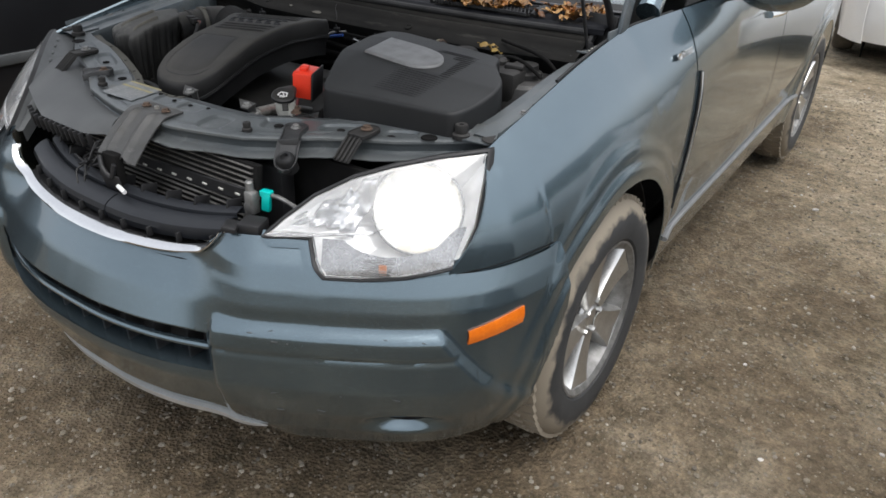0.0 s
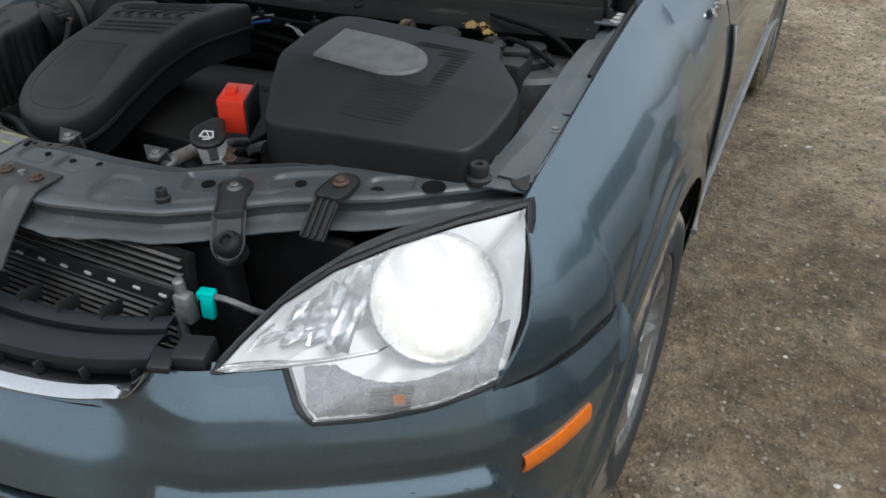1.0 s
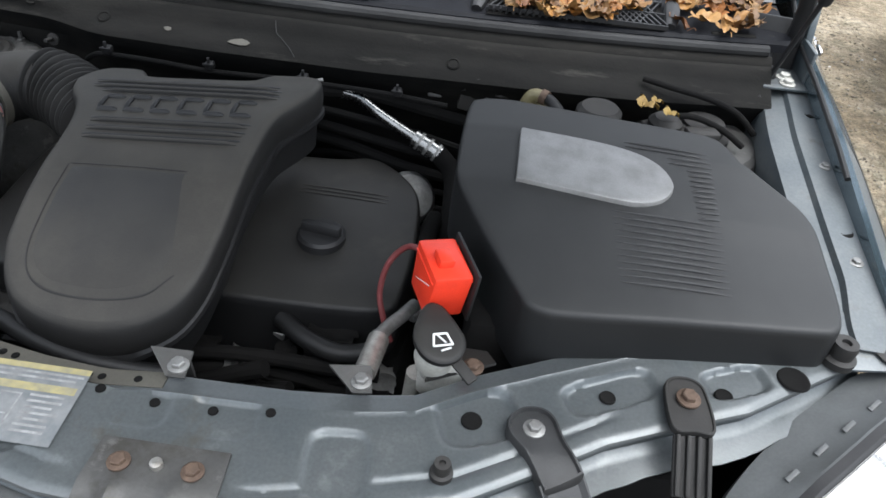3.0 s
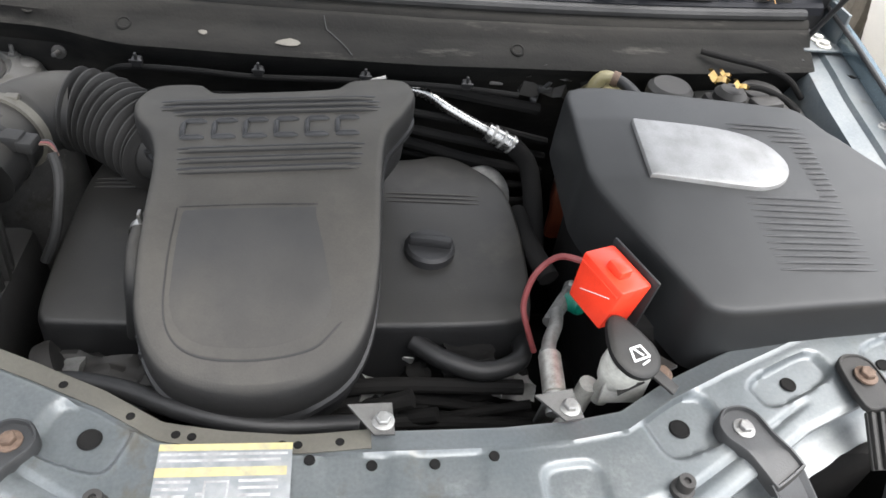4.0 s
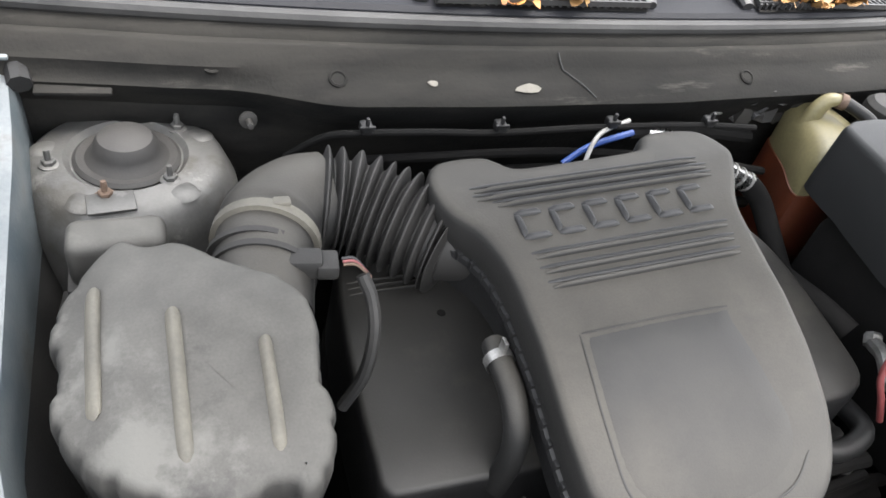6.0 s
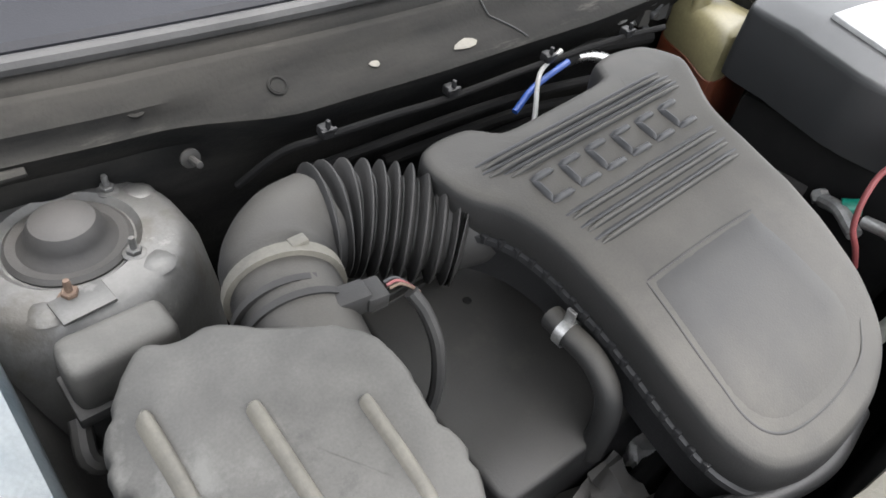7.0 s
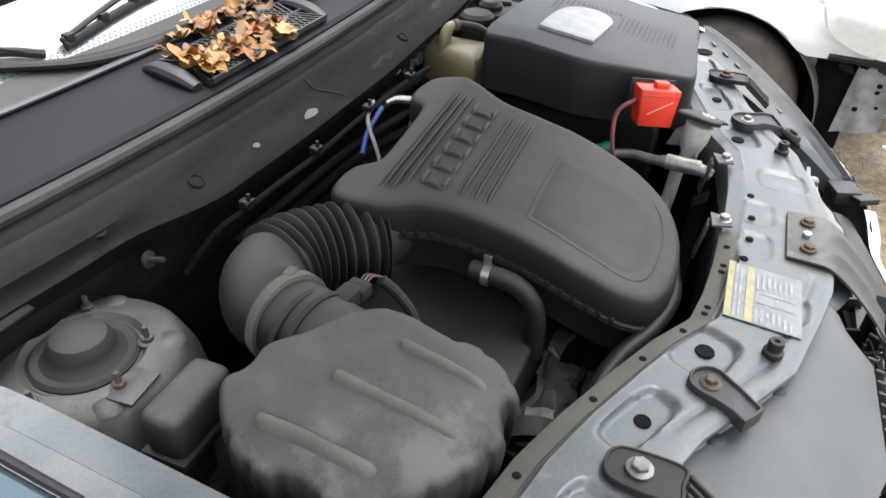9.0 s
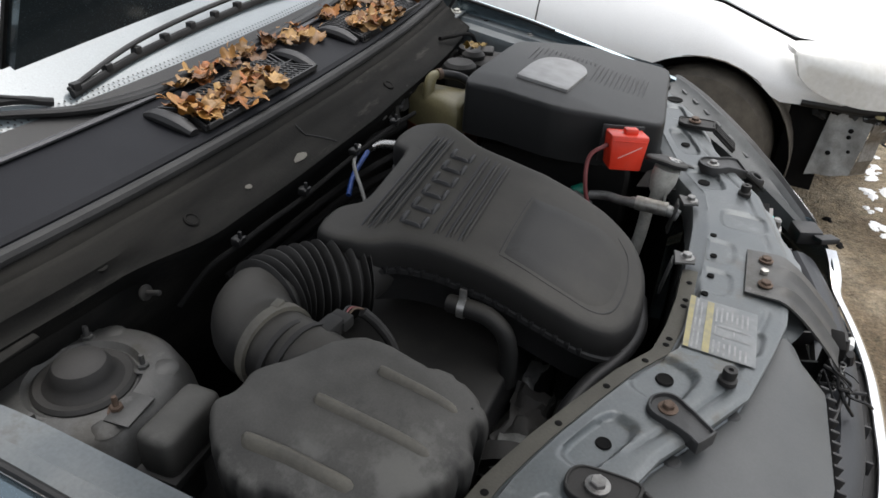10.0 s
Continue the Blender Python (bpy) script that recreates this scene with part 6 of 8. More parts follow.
# firewall studs, clips and the cable they hold
cable = [(-0.43, 0.985, 0.93), (-0.39, 0.965, 0.97), (-0.35, 0.948, 0.985), (-0.27, 0.945, 0.985), (-0.185, 0.945, 0.98), (-0.05, 0.94, 0.985), (0.1, 0.935, 0.985), (0.2, 0.93, 0.98)]
cab = piece("cable", tube(cable, 0.0042, 8, 6), cavity, None, "black cable clipped along the firewall")
for x, y, z in ((-0.349, 0.945, 0.995), (-0.183, 0.945, 0.99), (-0.03, 0.94, 0.992), (0.12, 0.936, 0.99)):
    piece("clip", merge(rbox((0.014, 0.016, 0.012), (x, y, z), 0.003), rbox((0.004, 0.005, 0.014), (x, y - 0.004, z + 0.008), 0.001), rbox((0.018, 0.004, 0.005), (x, y - 0.006, z + 0.003), 0.001)), wiper_black, cab)
piece("stud", merge(lathe([(0.010, 0.0), (0.010, 0.003), (0.006, 0.004)], 16, (-0.47, 0.997, 0.975), (80, 0, 0)), lathe([(0.0035, 0), (0.0035, 0.024), (0, 0.025)], 10, (-0.47, 0.997, 0.975), (75, 0, 0))), black_dusty, firewall, "zinc stud")
for x, y, z, w, h in ((-0.262, 0.979, 1.0255, 0.007, 0.004), (-0.142, 0.972, 1.0225, 0.019, 0.0065)):
    rf = random.Random(int(-1000 * x))
    ring = [(x + w * rf.uniform(0.75, 1.1) * math.cos(0.7 * k), y + bow(x) + h * rf.uniform(0.7, 1.1) * math.sin(0.7 * k)) for k in range(9)]
    piece("paint_flake", thick(grid_mesh([[(px, py, z + 0.5 * (py - y - bow(x))), (x, y + bow(x), z + 0.0006)] for px, py in ring + ring[:1]]), 0.0006), ridge_worn, firewall, "pale flake of dried dirt")
for x, y, z in ((-0.372, 0.984, 1.0265), (-0.505, 1.0, 1.030), (0.20, 0.982, 1.026)):
    piece("plug", lathe([(0.011, -0.004), (0.011, 0.001), (0.0085, 0.002), (0.007, 0.0005), (0, 0.0005)], 16, (x, y + bow(x), z), (28, 0, 0)), firewall_mat, firewall, "flat plug in the firewall lip")
piece("seam", tube([(-0.092, 1.010 + bow(0.09), 1.0495), (-0.088, 0.997 + bow(0.09), 1.0355), (-0.082, 0.993 + bow(0.08), 1.0315), (-0.062, 0.975 + bow(0.06), 1.0225), (-0.05, 0.961, 1.0145)], 0.0009, 6, 2), seal, firewall, "dark sheet-metal joint")
for sx in (-1, 1):
    piece("cowl_corner", merge(rbox((0.075, 0.012, 0.08), (sx * 0.645, 1.085, 1.05), 0.004, (-22, 0, sx * 6)), rbox((0.075, 0.045, 0.006), (sx * 0.642, 1.035, 1.004), 0.003, (8, 0, sx * 3))), firewall_mat, None, "dusty folded corner plate beside the cowl")
# insulation behind and wiring under the lip
for k in range(6):
    r2 = random.Random(20 + k)
    y, z = 0.93 + 0.01 * k, 0.93 - 0.03 * k
    piece("hose", tube([(-0.35 + 0.1 * k, 0.97, z), (-0.1 + 0.05 * k, 0.94, z + 0.02), (0.1 + 0.02 * k, 0.92 - 0.01 * k, z + 0.01), (0.26, 0.93, z - 0.03)], 0.006 + 0.0015 * (k % 3), 8, 6), cavity, None, "black hose in front of the firewall")

# wipers on the glass
def glass_z(y):
    return 1.10 + 0.641 * (y - 1.235) + 0.012


wip = piece("wiper", tube([(-0.47, 1.266, 1.146), (-0.406, 1.245, 1.133), (-0.309, 1.21, 1.113), (-0.22, 1.193, 1.105), (-0.121, 1.188, 1.102), (-0.012, 1.19, 1.103), (0.11, 1.192, 1.104), (0.3, 1.2, 1.108), (0.44, 1.215, 1.112)], lambda s: 0.006 + 0.007 * smooth01((s - 0.02) / 0.35), 10, 6, squash=0.7), wiper_black, None, "black wiper arm and blade resting on the windshield")
bl_line = [(-0.30, 1.232, 1.128), (-0.15, 1.245, 1.141), (0.044, 1.252, 1.147), (0.2, 1.255, 1.149), (0.36, 1.252, 1.147)]
piece("blade", tube(bl_line, 0.0045, 8, 6, squash=1.5), wiper_black, wip)
piece("blade_frame", tube([(x, y + 0.004, z + 0.005 + 0.017 * math.sin(math.pi * (k + 0.1) / 4.2)) for k, (x, y, z) in enumerate(bl_line)], 0.0042, 8, 6), wiper_black, wip)
for k in range(10):
    f = k / 9
    x = -0.29 + 0.62 * f
    piece("blade_claw", rbox((0.014, 0.012, 0.014), (x, interp(x, [(p[0], p[1]) for p in bl_line]) + 0.002, interp(x, [(p[0], p[2]) for p in bl_line]) + 0.006), 0.002), wiper_black, wip)
pas = piece("wiper", tube([(-0.72, 1.30, 1.166), (-0.55, 1.282, 1.158), (-0.392, 1.257, 1.144), (-0.332, 1.234, 1.128)], 0.0045, 8, 6, squash=1.3), wiper_black, None, "black passenger wiper on the windshield")
piece("blade_frame", tube([(-0.7, 1.305, 1.182), (-0.55, 1.286, 1.175), (-0.42, 1.265, 1.158), (-0.35, 1.242, 1.136)], 0.003, 8, 6), wiper_black, pas)

# ---- raised hood ----
hood_rows = []
HA = radians(44)
for i in range(25):
    x = -0.745 + 1.49 * i / 24
    row = []
    for k in range(13):
        d = 0.02 + 1.06 * k / 12 * (1 - 0.22 * (abs(x) / 0.745) ** 2.5)
        b = 0.035 * math.sin(math.pi * k / 12) + 0.03 * (1 - (abs(x) / 0.745) ** 2) * min(1.0, k / 4)
        row.append((x * (0.84 + 0.16 * min(1.0, k / 6)) * (1 - 0.03 * k / 12), 0.94 + 0.03 * (1 - (abs(x) / 0.745) ** 2) - d * math.cos(HA) + b * math.sin(HA), 1.305 + d * math.sin(HA) + b * math.cos(HA)))
    hood_rows.append(row)
hood = piece("hood", thick(grid_mesh(hood_rows), 0.012), paint, None, "grey-blue hood raised on two gas struts")
# near-black sheet out to the edge, with the underside's shade in its colour
lin = [[(p[0] * 1.003, p[1] + 0.004, p[2] - 0.006) for p in r] for r in hood_rows]
piece("hood_liner", thick(grid_mesh(lin), 0.003), wiper_black, hood, "underside liner of the hood, black to carry its shade")

for sx in (-1, 1):
    piece("hinge_arm", tube([(sx * 0.752, 1.13, 1.06), (sx * 0.735, 1.09, 1.16), (sx * 0.69, 1.02, 1.25), (sx * 0.645, 0.95, 1.315)], 0.013, 10, 6, squash=0.5), black, hood, "black hinge arm of the hood")

# ---- engine bay: the large covers ----
def res_top(x, y):
    z = interp(y, [(0.42, 0.898), (0.44, 0.922), (0.47, 0.943), (0.52, 0.971), (0.58, 0.996), (0.62, 1.009), (0.68, 1.021), (0.74, 1.03), (0.80, 1.035), (0.85, 1.027), (0.89, 1.01)])
    return z + 0.085 * (x + 0.148)


RES = [(-0.320, 0.80), (-0.316, 0.832), (-0.302, 0.854), (-0.275, 0.862), (-0.246, 0.856), (-0.231, 0.838), (-0.218, 0.826), (-0.15, 0.826), (-0.078, 0.83), (-0.064, 0.843), (-0.05, 0.86), (-0.02, 0.868), (0.008, 0.86), (0.026, 0.84), (0.03, 0.80), (0.014, 0.765), (-0.008, 0.725), (-0.015, 0.66), (-0.017, 0.60), (-0.019, 0.55), (-0.028, 0.495), (-0.05, 0.458), (-0.095, 0.436), (-0.15, 0.431), (-0.20, 0.438), (-0.245, 0.459), (-0.27, 0.499), (-0.277, 0.55), (-0.278, 0.62), (-0.28, 0.695), (-0.292, 0.74), (-0.313, 0.772)]
res = piece("resonator_cover", shell(RES, res_top, [(0.006, 0.043), (0.0025, 0.042), (0.0008, 0.034), (0.0, 0.022), (0.0006, 0.010), (0.002, 0.0045), (0.0045, 0.0015), (0.0085, 0.0003), (0.0098, 0.0), (0.018, 0.0)], 190, 12, (-0.148, 0.68)), cover_dusty, None, "dusty grey-black moulded engine intake cover with grooves and embossed marks", 50)


def groove(y, x0, x1):
    # black strip on the surface drawn for the groove's shade
    piece("groove", strip_on(res_top, [(x0, y), (x1, y)], 0.0046, 0.0016, 0.0, 14), black, res)
    piece("groove_ridge", strip_on(res_top, [(x0 + 0.003, y - 0.006), (x1 - 0.003, y - 0.006)], 0.0052, 0.0042, 0.0, 14), cover_dusty, res)


for y, a, b in ((0.797, -0.285, -0.022), (0.786, -0.285, -0.016), (0.775, -0.268, -0.016)):
    groove(y, a, b)
for y, a, b in ((0.708, -0.253, -0.036), (0.691, -0.251, -0.038), (0.675, -0.249, -0.04)):
    groove(y, a, b)
# six embossed marks in a row, black to carry their edge shadows
for k in range(6):
    x0 = -0.253 + 0.0365 * k
    w, y0, y1 = 0.0285, 0.726, 0.755
    segs = [((x0, y1), (x0 + w, y1)), ((x0, y0), (x0 + w, y0)), ((x0 + 0.002, y0), (x0 + 0.002, y1))]
    bms = [strip_on(res_top, list(sg), 0.0072, 0.0045, 0.0, 5) for sg in segs]
    piece("emboss", merge(*bms), black, res, "embossed mark blackened for its shadow")
# sunk panel outline
rect = [(-0.238, 0.621), (-0.16, 0.621), (-0.088, 0.618)]
piece("panel_edge", strip_on(res_top, rect, 0.0022, 0.0006, 0.0, 12), cover_worn, res)
piece("panel_edge", strip_on(res_top, [(-0.24, 0.62), (-0.243, 0.55), (-0.238, 0.495), (-0.21, 0.468), (-0.15, 0.46), (-0.09, 0.467), (-0.06, 0.49)], 0.0024, 0.0007, 0.0, 8), cover_worn, res)
piece("panel", shell([(-0.236, 0.612), (-0.232, 0.618), (-0.16, 0.618), (-0.094, 0.616), (-0.089, 0.61), (-0.075, 0.55), (-0.07, 0.50), (-0.10, 0.475), (-0.15, 0.468), (-0.205, 0.475), (-0.234, 0.50), (-0.239, 0.55)], lambda x, y: res_top(x, y) + 0.0006, [(0.0, 0.0015), (0.004, 0.0)], 40, 4), cover_panel, res, "sunk panel, darker towards its rear")
# lower flange with clips
fl = [[(x, y, res_top(x, y) - d) for x, y in inset(resample(RES, 110), g)] for g, d in ((0.006, 0.041), (-0.001, 0.043), (-0.0015, 0.049), (0.003, 0.052), (0.0095, 0.066), (0.012, 0.10))]
piece("cover_base", grid_mesh(fl, close_v=True), wiper_black, res, "black lower half of the cover")
ring = inset(resample(RES, 84), 0.0015)
for k in range(84):
    x, y = ring[k]
    if x < -0.262 and 0.47 < y < 0.80:
        piece("clip", rbox((0.007, 0.007, 0.010), (x, y, res_top(x, y) - 0.044), 0.0015), wiper_black, res)


# ---- valve cover ----
def vc_top(x, y):
    return 0.872 + 0.02 * smooth01((y - 0.60) / 0.25) - 0.008 * smooth01((0.62 - y) / 0.04) - 0.004


vc = piece("valve_cover", shell([(-0.411, 0.59), (-0.412, 0.60), (-0.412, 0.70), (-0.40, 0.83), (-0.37, 0.86), (-0.2, 0.87), (0.02, 0.885), (0.09, 0.90), (0.14, 0.87), (0.178, 0.815), (0.19, 0.72), (0.186, 0.625), (0.172, 0.587), (0.10, 0.575), (-0.1, 0.572), (-0.3, 0.575), (-0.395, 0.577), (-0.404, 0.58)], vc_top, [(-0.004, 0.11), (0.0, 0.016), (0.0015, 0.006), (0.004, 0.0015), (0.008, 0.0)], 160, 8, (-0.12, 0.72)), cover_worn, None, "matte black engine valve cover, partly dusty", 45)
for y in (0.798, 0.806, 0.814):
    piece("rib", strip_on(vc_top, [(-0.392, y), (-0.285, y + 0.003)], 0.003, 0.0022, 0.0, 6), cover_dusty, vc)
    piece("rib", strip_on(vc_top, [(0.0, y - 0.012), (0.135, y - 0.014)], 0.003, 0.0022, 0.0, 6), cover_dusty, vc)
piece("hole", lathe([(0, 0.001), (0.004, 0.001), (0.005, 0)], 12, (-0.30, 0.76, vc_top(-0.3, 0.76) + 0.0005)), cavity, vc)
cap = lathe([(0.034, 0.0), (0.034, 0.012), (0.03, 0.016), (0.0, 0.017)], 28, (0.056, 0.695, vc_top(0.056, 0.695) - 0.004))
oil = piece("oil_cap", cap, black, vc, "glossy black oil filler cap")
piece("grip", rbox((0.058, 0.013, 0.018), (0.056, 0.695, vc_top(0.05, 0.69) + 0.018), 0.005, (0, 0, -8)), black, vc)
piece("engine_block", rbox((0.60, 0.34, 0.30), (-0.10, 0.72, 0.62), 0.03), cavity, None, "dark engine block")
def lumpy(size, at, amp, seed, rot=(0, 0, 0), cuts=9):
    bm = bmesh.new()
    bmesh.ops.create_cube(bm, size=1.0)
    bmesh.ops.subdivide_edges(bm, edges=list(bm.edges), cuts=cuts, use_grid_fill=True)
    for v in bm.verts:
        v.co = Vector((v.co.x * size[0], v.co.y * size[1], v.co.z * size[2]))
        q = v.co * 38 + Vector((seed, seed * 2, 0))
        v.co += amp * noise.noise_vector(q) + 0.5 * amp * noise.noise_vector(q * 2.3)
    return moved(bm, pose(*at, *rot))


cast = piece("engine_casting", lumpy((0.15, 0.055, 0.05), (-0.34, 0.545, 0.788), 0.014, 3.0, (8, 0, -4)), black_dusty, None, "grimy engine casting below the valve cover")
for k in range(10):
    r2 = random.Random(60 + k)
    piece("casting_boss", lumpy((r2.uniform(0.03, 0.07), 0.03, r2.uniform(0.02, 0.05)), (-0.38 + 0.06 * k, 0.55 + r2.uniform(-0.015, 0.015), r2.uniform(0.74, 0.81)), 0.010, k * 1.7, (r2.uniform(-20, 20), r2.uniform(-20, 20), r2.uniform(-15, 15)), 5), castalu if k % 3 == 0 else cavity, None, "engine casting boss")
piece("sensor_plug", merge(rbox((0.056, 0.02, 0.02), (0.006, 0.588, 0.789), 0.004, (10, 8, -8)), rbox((0.018, 0.024, 0.026), (0.026, 0.583, 0.793), 0.003, (10, 8, -8))), castalu, None, "bare aluminium sensor block")
piece("sensor_plug", rbox((0.05, 0.02, 0.018), (-0.285, 0.50, 0.80), 0.004), black_dusty, None, "dark plastic plug")

# breather hose from the cover
bh = piece("breather_hose", tube([(-0.288, 0.668, 0.94), (-0.291, 0.648, 0.942), (-0.291, 0.615, 0.938), (-0.291, 0.59, 0.918), (-0.292, 0.58, 0.885), (-0.298, 0.578, 0.84)], 0.0125, 12, 6), cover_dusty, None, "dusty rubber breather hose")
piece("spring_clip", merge(lathe([(0.0145, -0.005), (0.0145, 0.005)], 16, (-0.291, 0.648, 0.941), (90, 0, 0), False), rbox((0.004, 0.01, 0.016), (-0.291, 0.649, 0.961), 0.001)), steel, bh, "steel spring clip")

# ---- power electronics cover ----
def pc_top(x, y):
    z = interp(y, [(0.45, 0.985), (0.49, 0.994), (0.655, 1.030), (0.664, 1.032), (0.762, 1.0450), (0.770, 1.0465), (0.85, 1.0475), (0.90, 1.042)])
    return z - 0.004 * smooth01((0.30 - x) / 0.08) - 0.05 * max(0.0, x - 0.30) * smooth01((y - 0.45) / 0.2)


PC = [(0.2345, 0.70), (0.2345, 0.680), (0.238, 0.664), (0.246, 0.643), (0.28, 0.578), (0.322, 0.506), (0.334, 0.489), (0.35, 0.482), (0.38, 0.481), (0.50, 0.492), (0.64, 0.504), (0.672, 0.512), (0.684, 0.54), (0.688, 0.60), (0.686, 0.67), (0.672, 0.71), (0.64, 0.75), (0.612, 0.785), (0.60, 0.815), (0.585, 0.838), (0.55, 0.845), (0.42, 0.848), (0.28, 0.85), (0.252, 0.846), (0.239, 0.832), (0.2345, 0.76)]
pc = piece("inverter_cover", shell(PC, pc_top, [(-0.003, 0.10), (-0.003, 0.07), (-0.001, 0.010), (0.0, 0.005), (0.0015, 0.002), (0.004, 0.0004), (0.007, 0.0)], 240, 26, (0.45, 0.68)), cover_dark, None, "charcoal plastic power electronics cover with fine ribs and a silver plate", 45)
po = resample([(0.3095, 0.664), (0.3095, 0.670), (0.310, 0.715), (0.3105, 0.762), (0.312, 0.766), (0.32, 0.766), (0.41, 0.763), (0.462, 0.754), (0.492, 0.737), (0.507, 0.712), (0.506, 0.690), (0.490, 0.669), (0.465, 0.658), (0.435, 0.656), (0.32, 0.664)], 80)
fit = np.linalg.lstsq(np.column_stack([po, np.ones(len(po))]), np.array([pc_top(x, y) for x, y in po]), rcond=None)[0]


def plate_z(x, y):
    return fit[0] * x + fit[1] * y + fit[2] + 0.0015


c0 = po.mean(0)
rows2 = [[(x, y, plate_z(x, y) + h) for x, y in c0 + (po - c0) * f] for f, h in ((1.006, -0.006), (1.0, 0.003), (0.992, 0.0042), (0.98, 0.0046))]
rows2 += [[(x, y, plate_z(x, y) + 0.0046) for x, y in c0 + (po - c0) * f] for f in (0.8, 0.6, 0.4, 0.2, 0.002)]
piece("plate", grid_mesh(rows2, close_v=True), brushed, pc, "brushed silver plate with one rounded end")
for k in range(26):
    y = 0.782 - 0.0098 * k
    x0 = 0.45 if y > 0.768 else (0.42 if y < 0.645 else (0.528 if y < 0.75 else 0.505))
    piece("rib", strip_on(pc_top, [(x0 + 0.0006 * k, y), (0.566 - 0.0002 * k, y + 0.003)], 0.0042, 0.0024, 0.0, 5), black, pc)
for x in (0.46, 0.53):
    piece("foot_notch", rbox((0.016, 0.02, 0.02), (x, 0.478, 0.885), 0.003), black, pc)
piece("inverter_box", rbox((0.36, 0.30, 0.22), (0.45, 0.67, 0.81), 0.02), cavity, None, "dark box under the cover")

# ---- red terminal cover, washer filler, fittings ----
rc = rbox((0.064, 0.046, 0.064), (0, 0, 0), 0.004)
for v in rc.verts:
    v.co.x *= 1 + 0.10 * (v.co.z / 0.035)
rm = pose(0.236, 0.533, 0.972, -6, 3, -66)
redbox = piece("terminal_cover", on(rm, rc), red_plastic, None, "bright red plastic battery terminal cover")
piece("latch", on(rm, merge(rbox((0.024, 0.018, 0.012), (0.004, -0.004, 0.036), 0.003), rbox((0.062, 0.049, 0.002), (0, 0, 0.022), 0.0005))), red_plastic, redbox)
piece("scratch", on(rm, rbox((0.046, 0.0009, 0.0009), (0.003, -0.0236, 0.002), 0.0003, (0, -30, 0))), white_mark, redbox, "pale scratch")
piece("flap", on(rm, rbox((0.078, 0.004, 0.07), (0.0, 0.027, 0.002), 0.0015)), black, redbox, "black rubber flap")
piece("red_cable", tube([(0.215, 0.562, 0.985), (0.19, 0.585, 0.97), (0.168, 0.585, 0.94), (0.16, 0.575, 0.90), (0.168, 0.56, 0.87), (0.18, 0.55, 0.84)], 0.0038, 10, 8), red_rubber, None, "dusty red battery cable")
wf = piece("washer_filler", lathe([(0.012, -0.09), (0.0125, -0.056), (0.019, -0.046), (0.0235, -0.026), (0.0235, -0.002), (0.0, 0.0)], 26, (0.245, 0.452, 0.952), (8, 6, 0)), white_plastic, None, "milky washer fluid filler neck with a black cap")
cap_m = pose(0.247, 0.446, 0.963, 14, 6, 24)
tear = [(0.028, 0.0), (0.024, -0.015), (0.012, -0.026), (-0.006, -0.028), (-0.021, -0.019), (-0.028, -0.002), (-0.026, 0.016), (-0.016, 0.034), (-0.006, 0.046), (0.004, 0.05), (0.014, 0.044), (0.019, 0.032), (0.024, 0.016)]
wcap = piece("cap", on(cap_m, shell(tear, lambda x, y: 0.003 - 0.12 * max(0, y - 0.02), [(0.004, 0.010), (0.0, 0.009), (0.0, 0.003), (0.002, 0.001), (0.006, 0.0)], 60, 4)), cover_worn, wf, "black filler cap with a white washer symbol")
piece("cap_tab", on(cap_m, rbox((0.014, 0.03, 0.004), (0.018, -0.036, -0.006), 0.0015, (0, 0, 24))), black_dusty, wf)
sym = [rbox((0.022, 0.0022, 0.001), (0, -0.008, 0.0034), 0), rbox((0.015, 0.0022, 0.001), (0, 0.006, 0.0034), 0), rbox((0.0022, 0.015, 0.001), (-0.009, -0.001, 0.0034), 0, (0, 0, -14)), rbox((0.0022, 0.015, 0.001), (0.009, -0.001, 0.0034), 0, (0, 0, 14)), rbox((0.0018, 0.013, 0.001), (0, 0.0, 0.0035), 0, (0, 0, 35)), rbox((0.012, 0.002, 0.001), (0.002, -0.013, 0.0034), 0, (0, 0, 12))]
piece("symbol", on(cap_m, merge(*sym)), white_mark, wf, "white washer symbol")
piece("filler_bracket", merge(rbox((0.05, 0.004, 0.05), (0.25, 0.445, 0.905), 0.001), tube([(0.222, 0.47, 0.88), (0.215, 0.475, 0.80), (0.20, 0.49, 0.7)], 0.0115, 12, 5)), white_plastic, wf)
gl = piece("refrigerant_fitting", merge(tube([(0.245, 0.64, 0.855), (0.225, 0.61, 0.868), (0.20, 0.575, 0.865)], 0.010, 10, 5), lathe([(0.012, 0), (0.012, 0.012), (0.009, 0.016), (0, 0.016)], 6, (0.245, 0.64, 0.852), (-60, 0, -30))), castalu, None, "aluminium refrigerant fitting")
piece("cap", lathe([(0.0125, 0), (0.0125, 0.02), (0.0105, 0.024), (0, 0.024)], 16, (0.232, 0.612, 0.868), (70, 0, 30)), green_cap, gl, "green service cap")
sp = piece("refrigerant_pipe", tube([(0.205, 0.575, 0.885), (0.195, 0.545, 0.895), (0.18, 0.515, 0.90), (0.172, 0.485, 0.905), (0.168, 0.44, 0.906), (0.166, 0.415, 0.90)], lambda s: 0.0105 if s > 0.5 else 0.0085, 14, 6), castalu, None, "bright aluminium refrigerant pipe with a crimped sleeve")
piece("sleeve", tube([(0.174, 0.49, 0.905), (0.168, 0.435, 0.907)], 0.0128, 16, 1), zinc, sp, "crimped sleeve")
piece("coolant_hose", tube([(0.03, 0.575, 0.83), (0.07, 0.548, 0.825), (0.12, 0.535, 0.82), (0.165, 0.55, 0.825), (0.175, 0.60, 0.815)], 0.013, 12, 6), wiper_black, None, "black coolant hose")
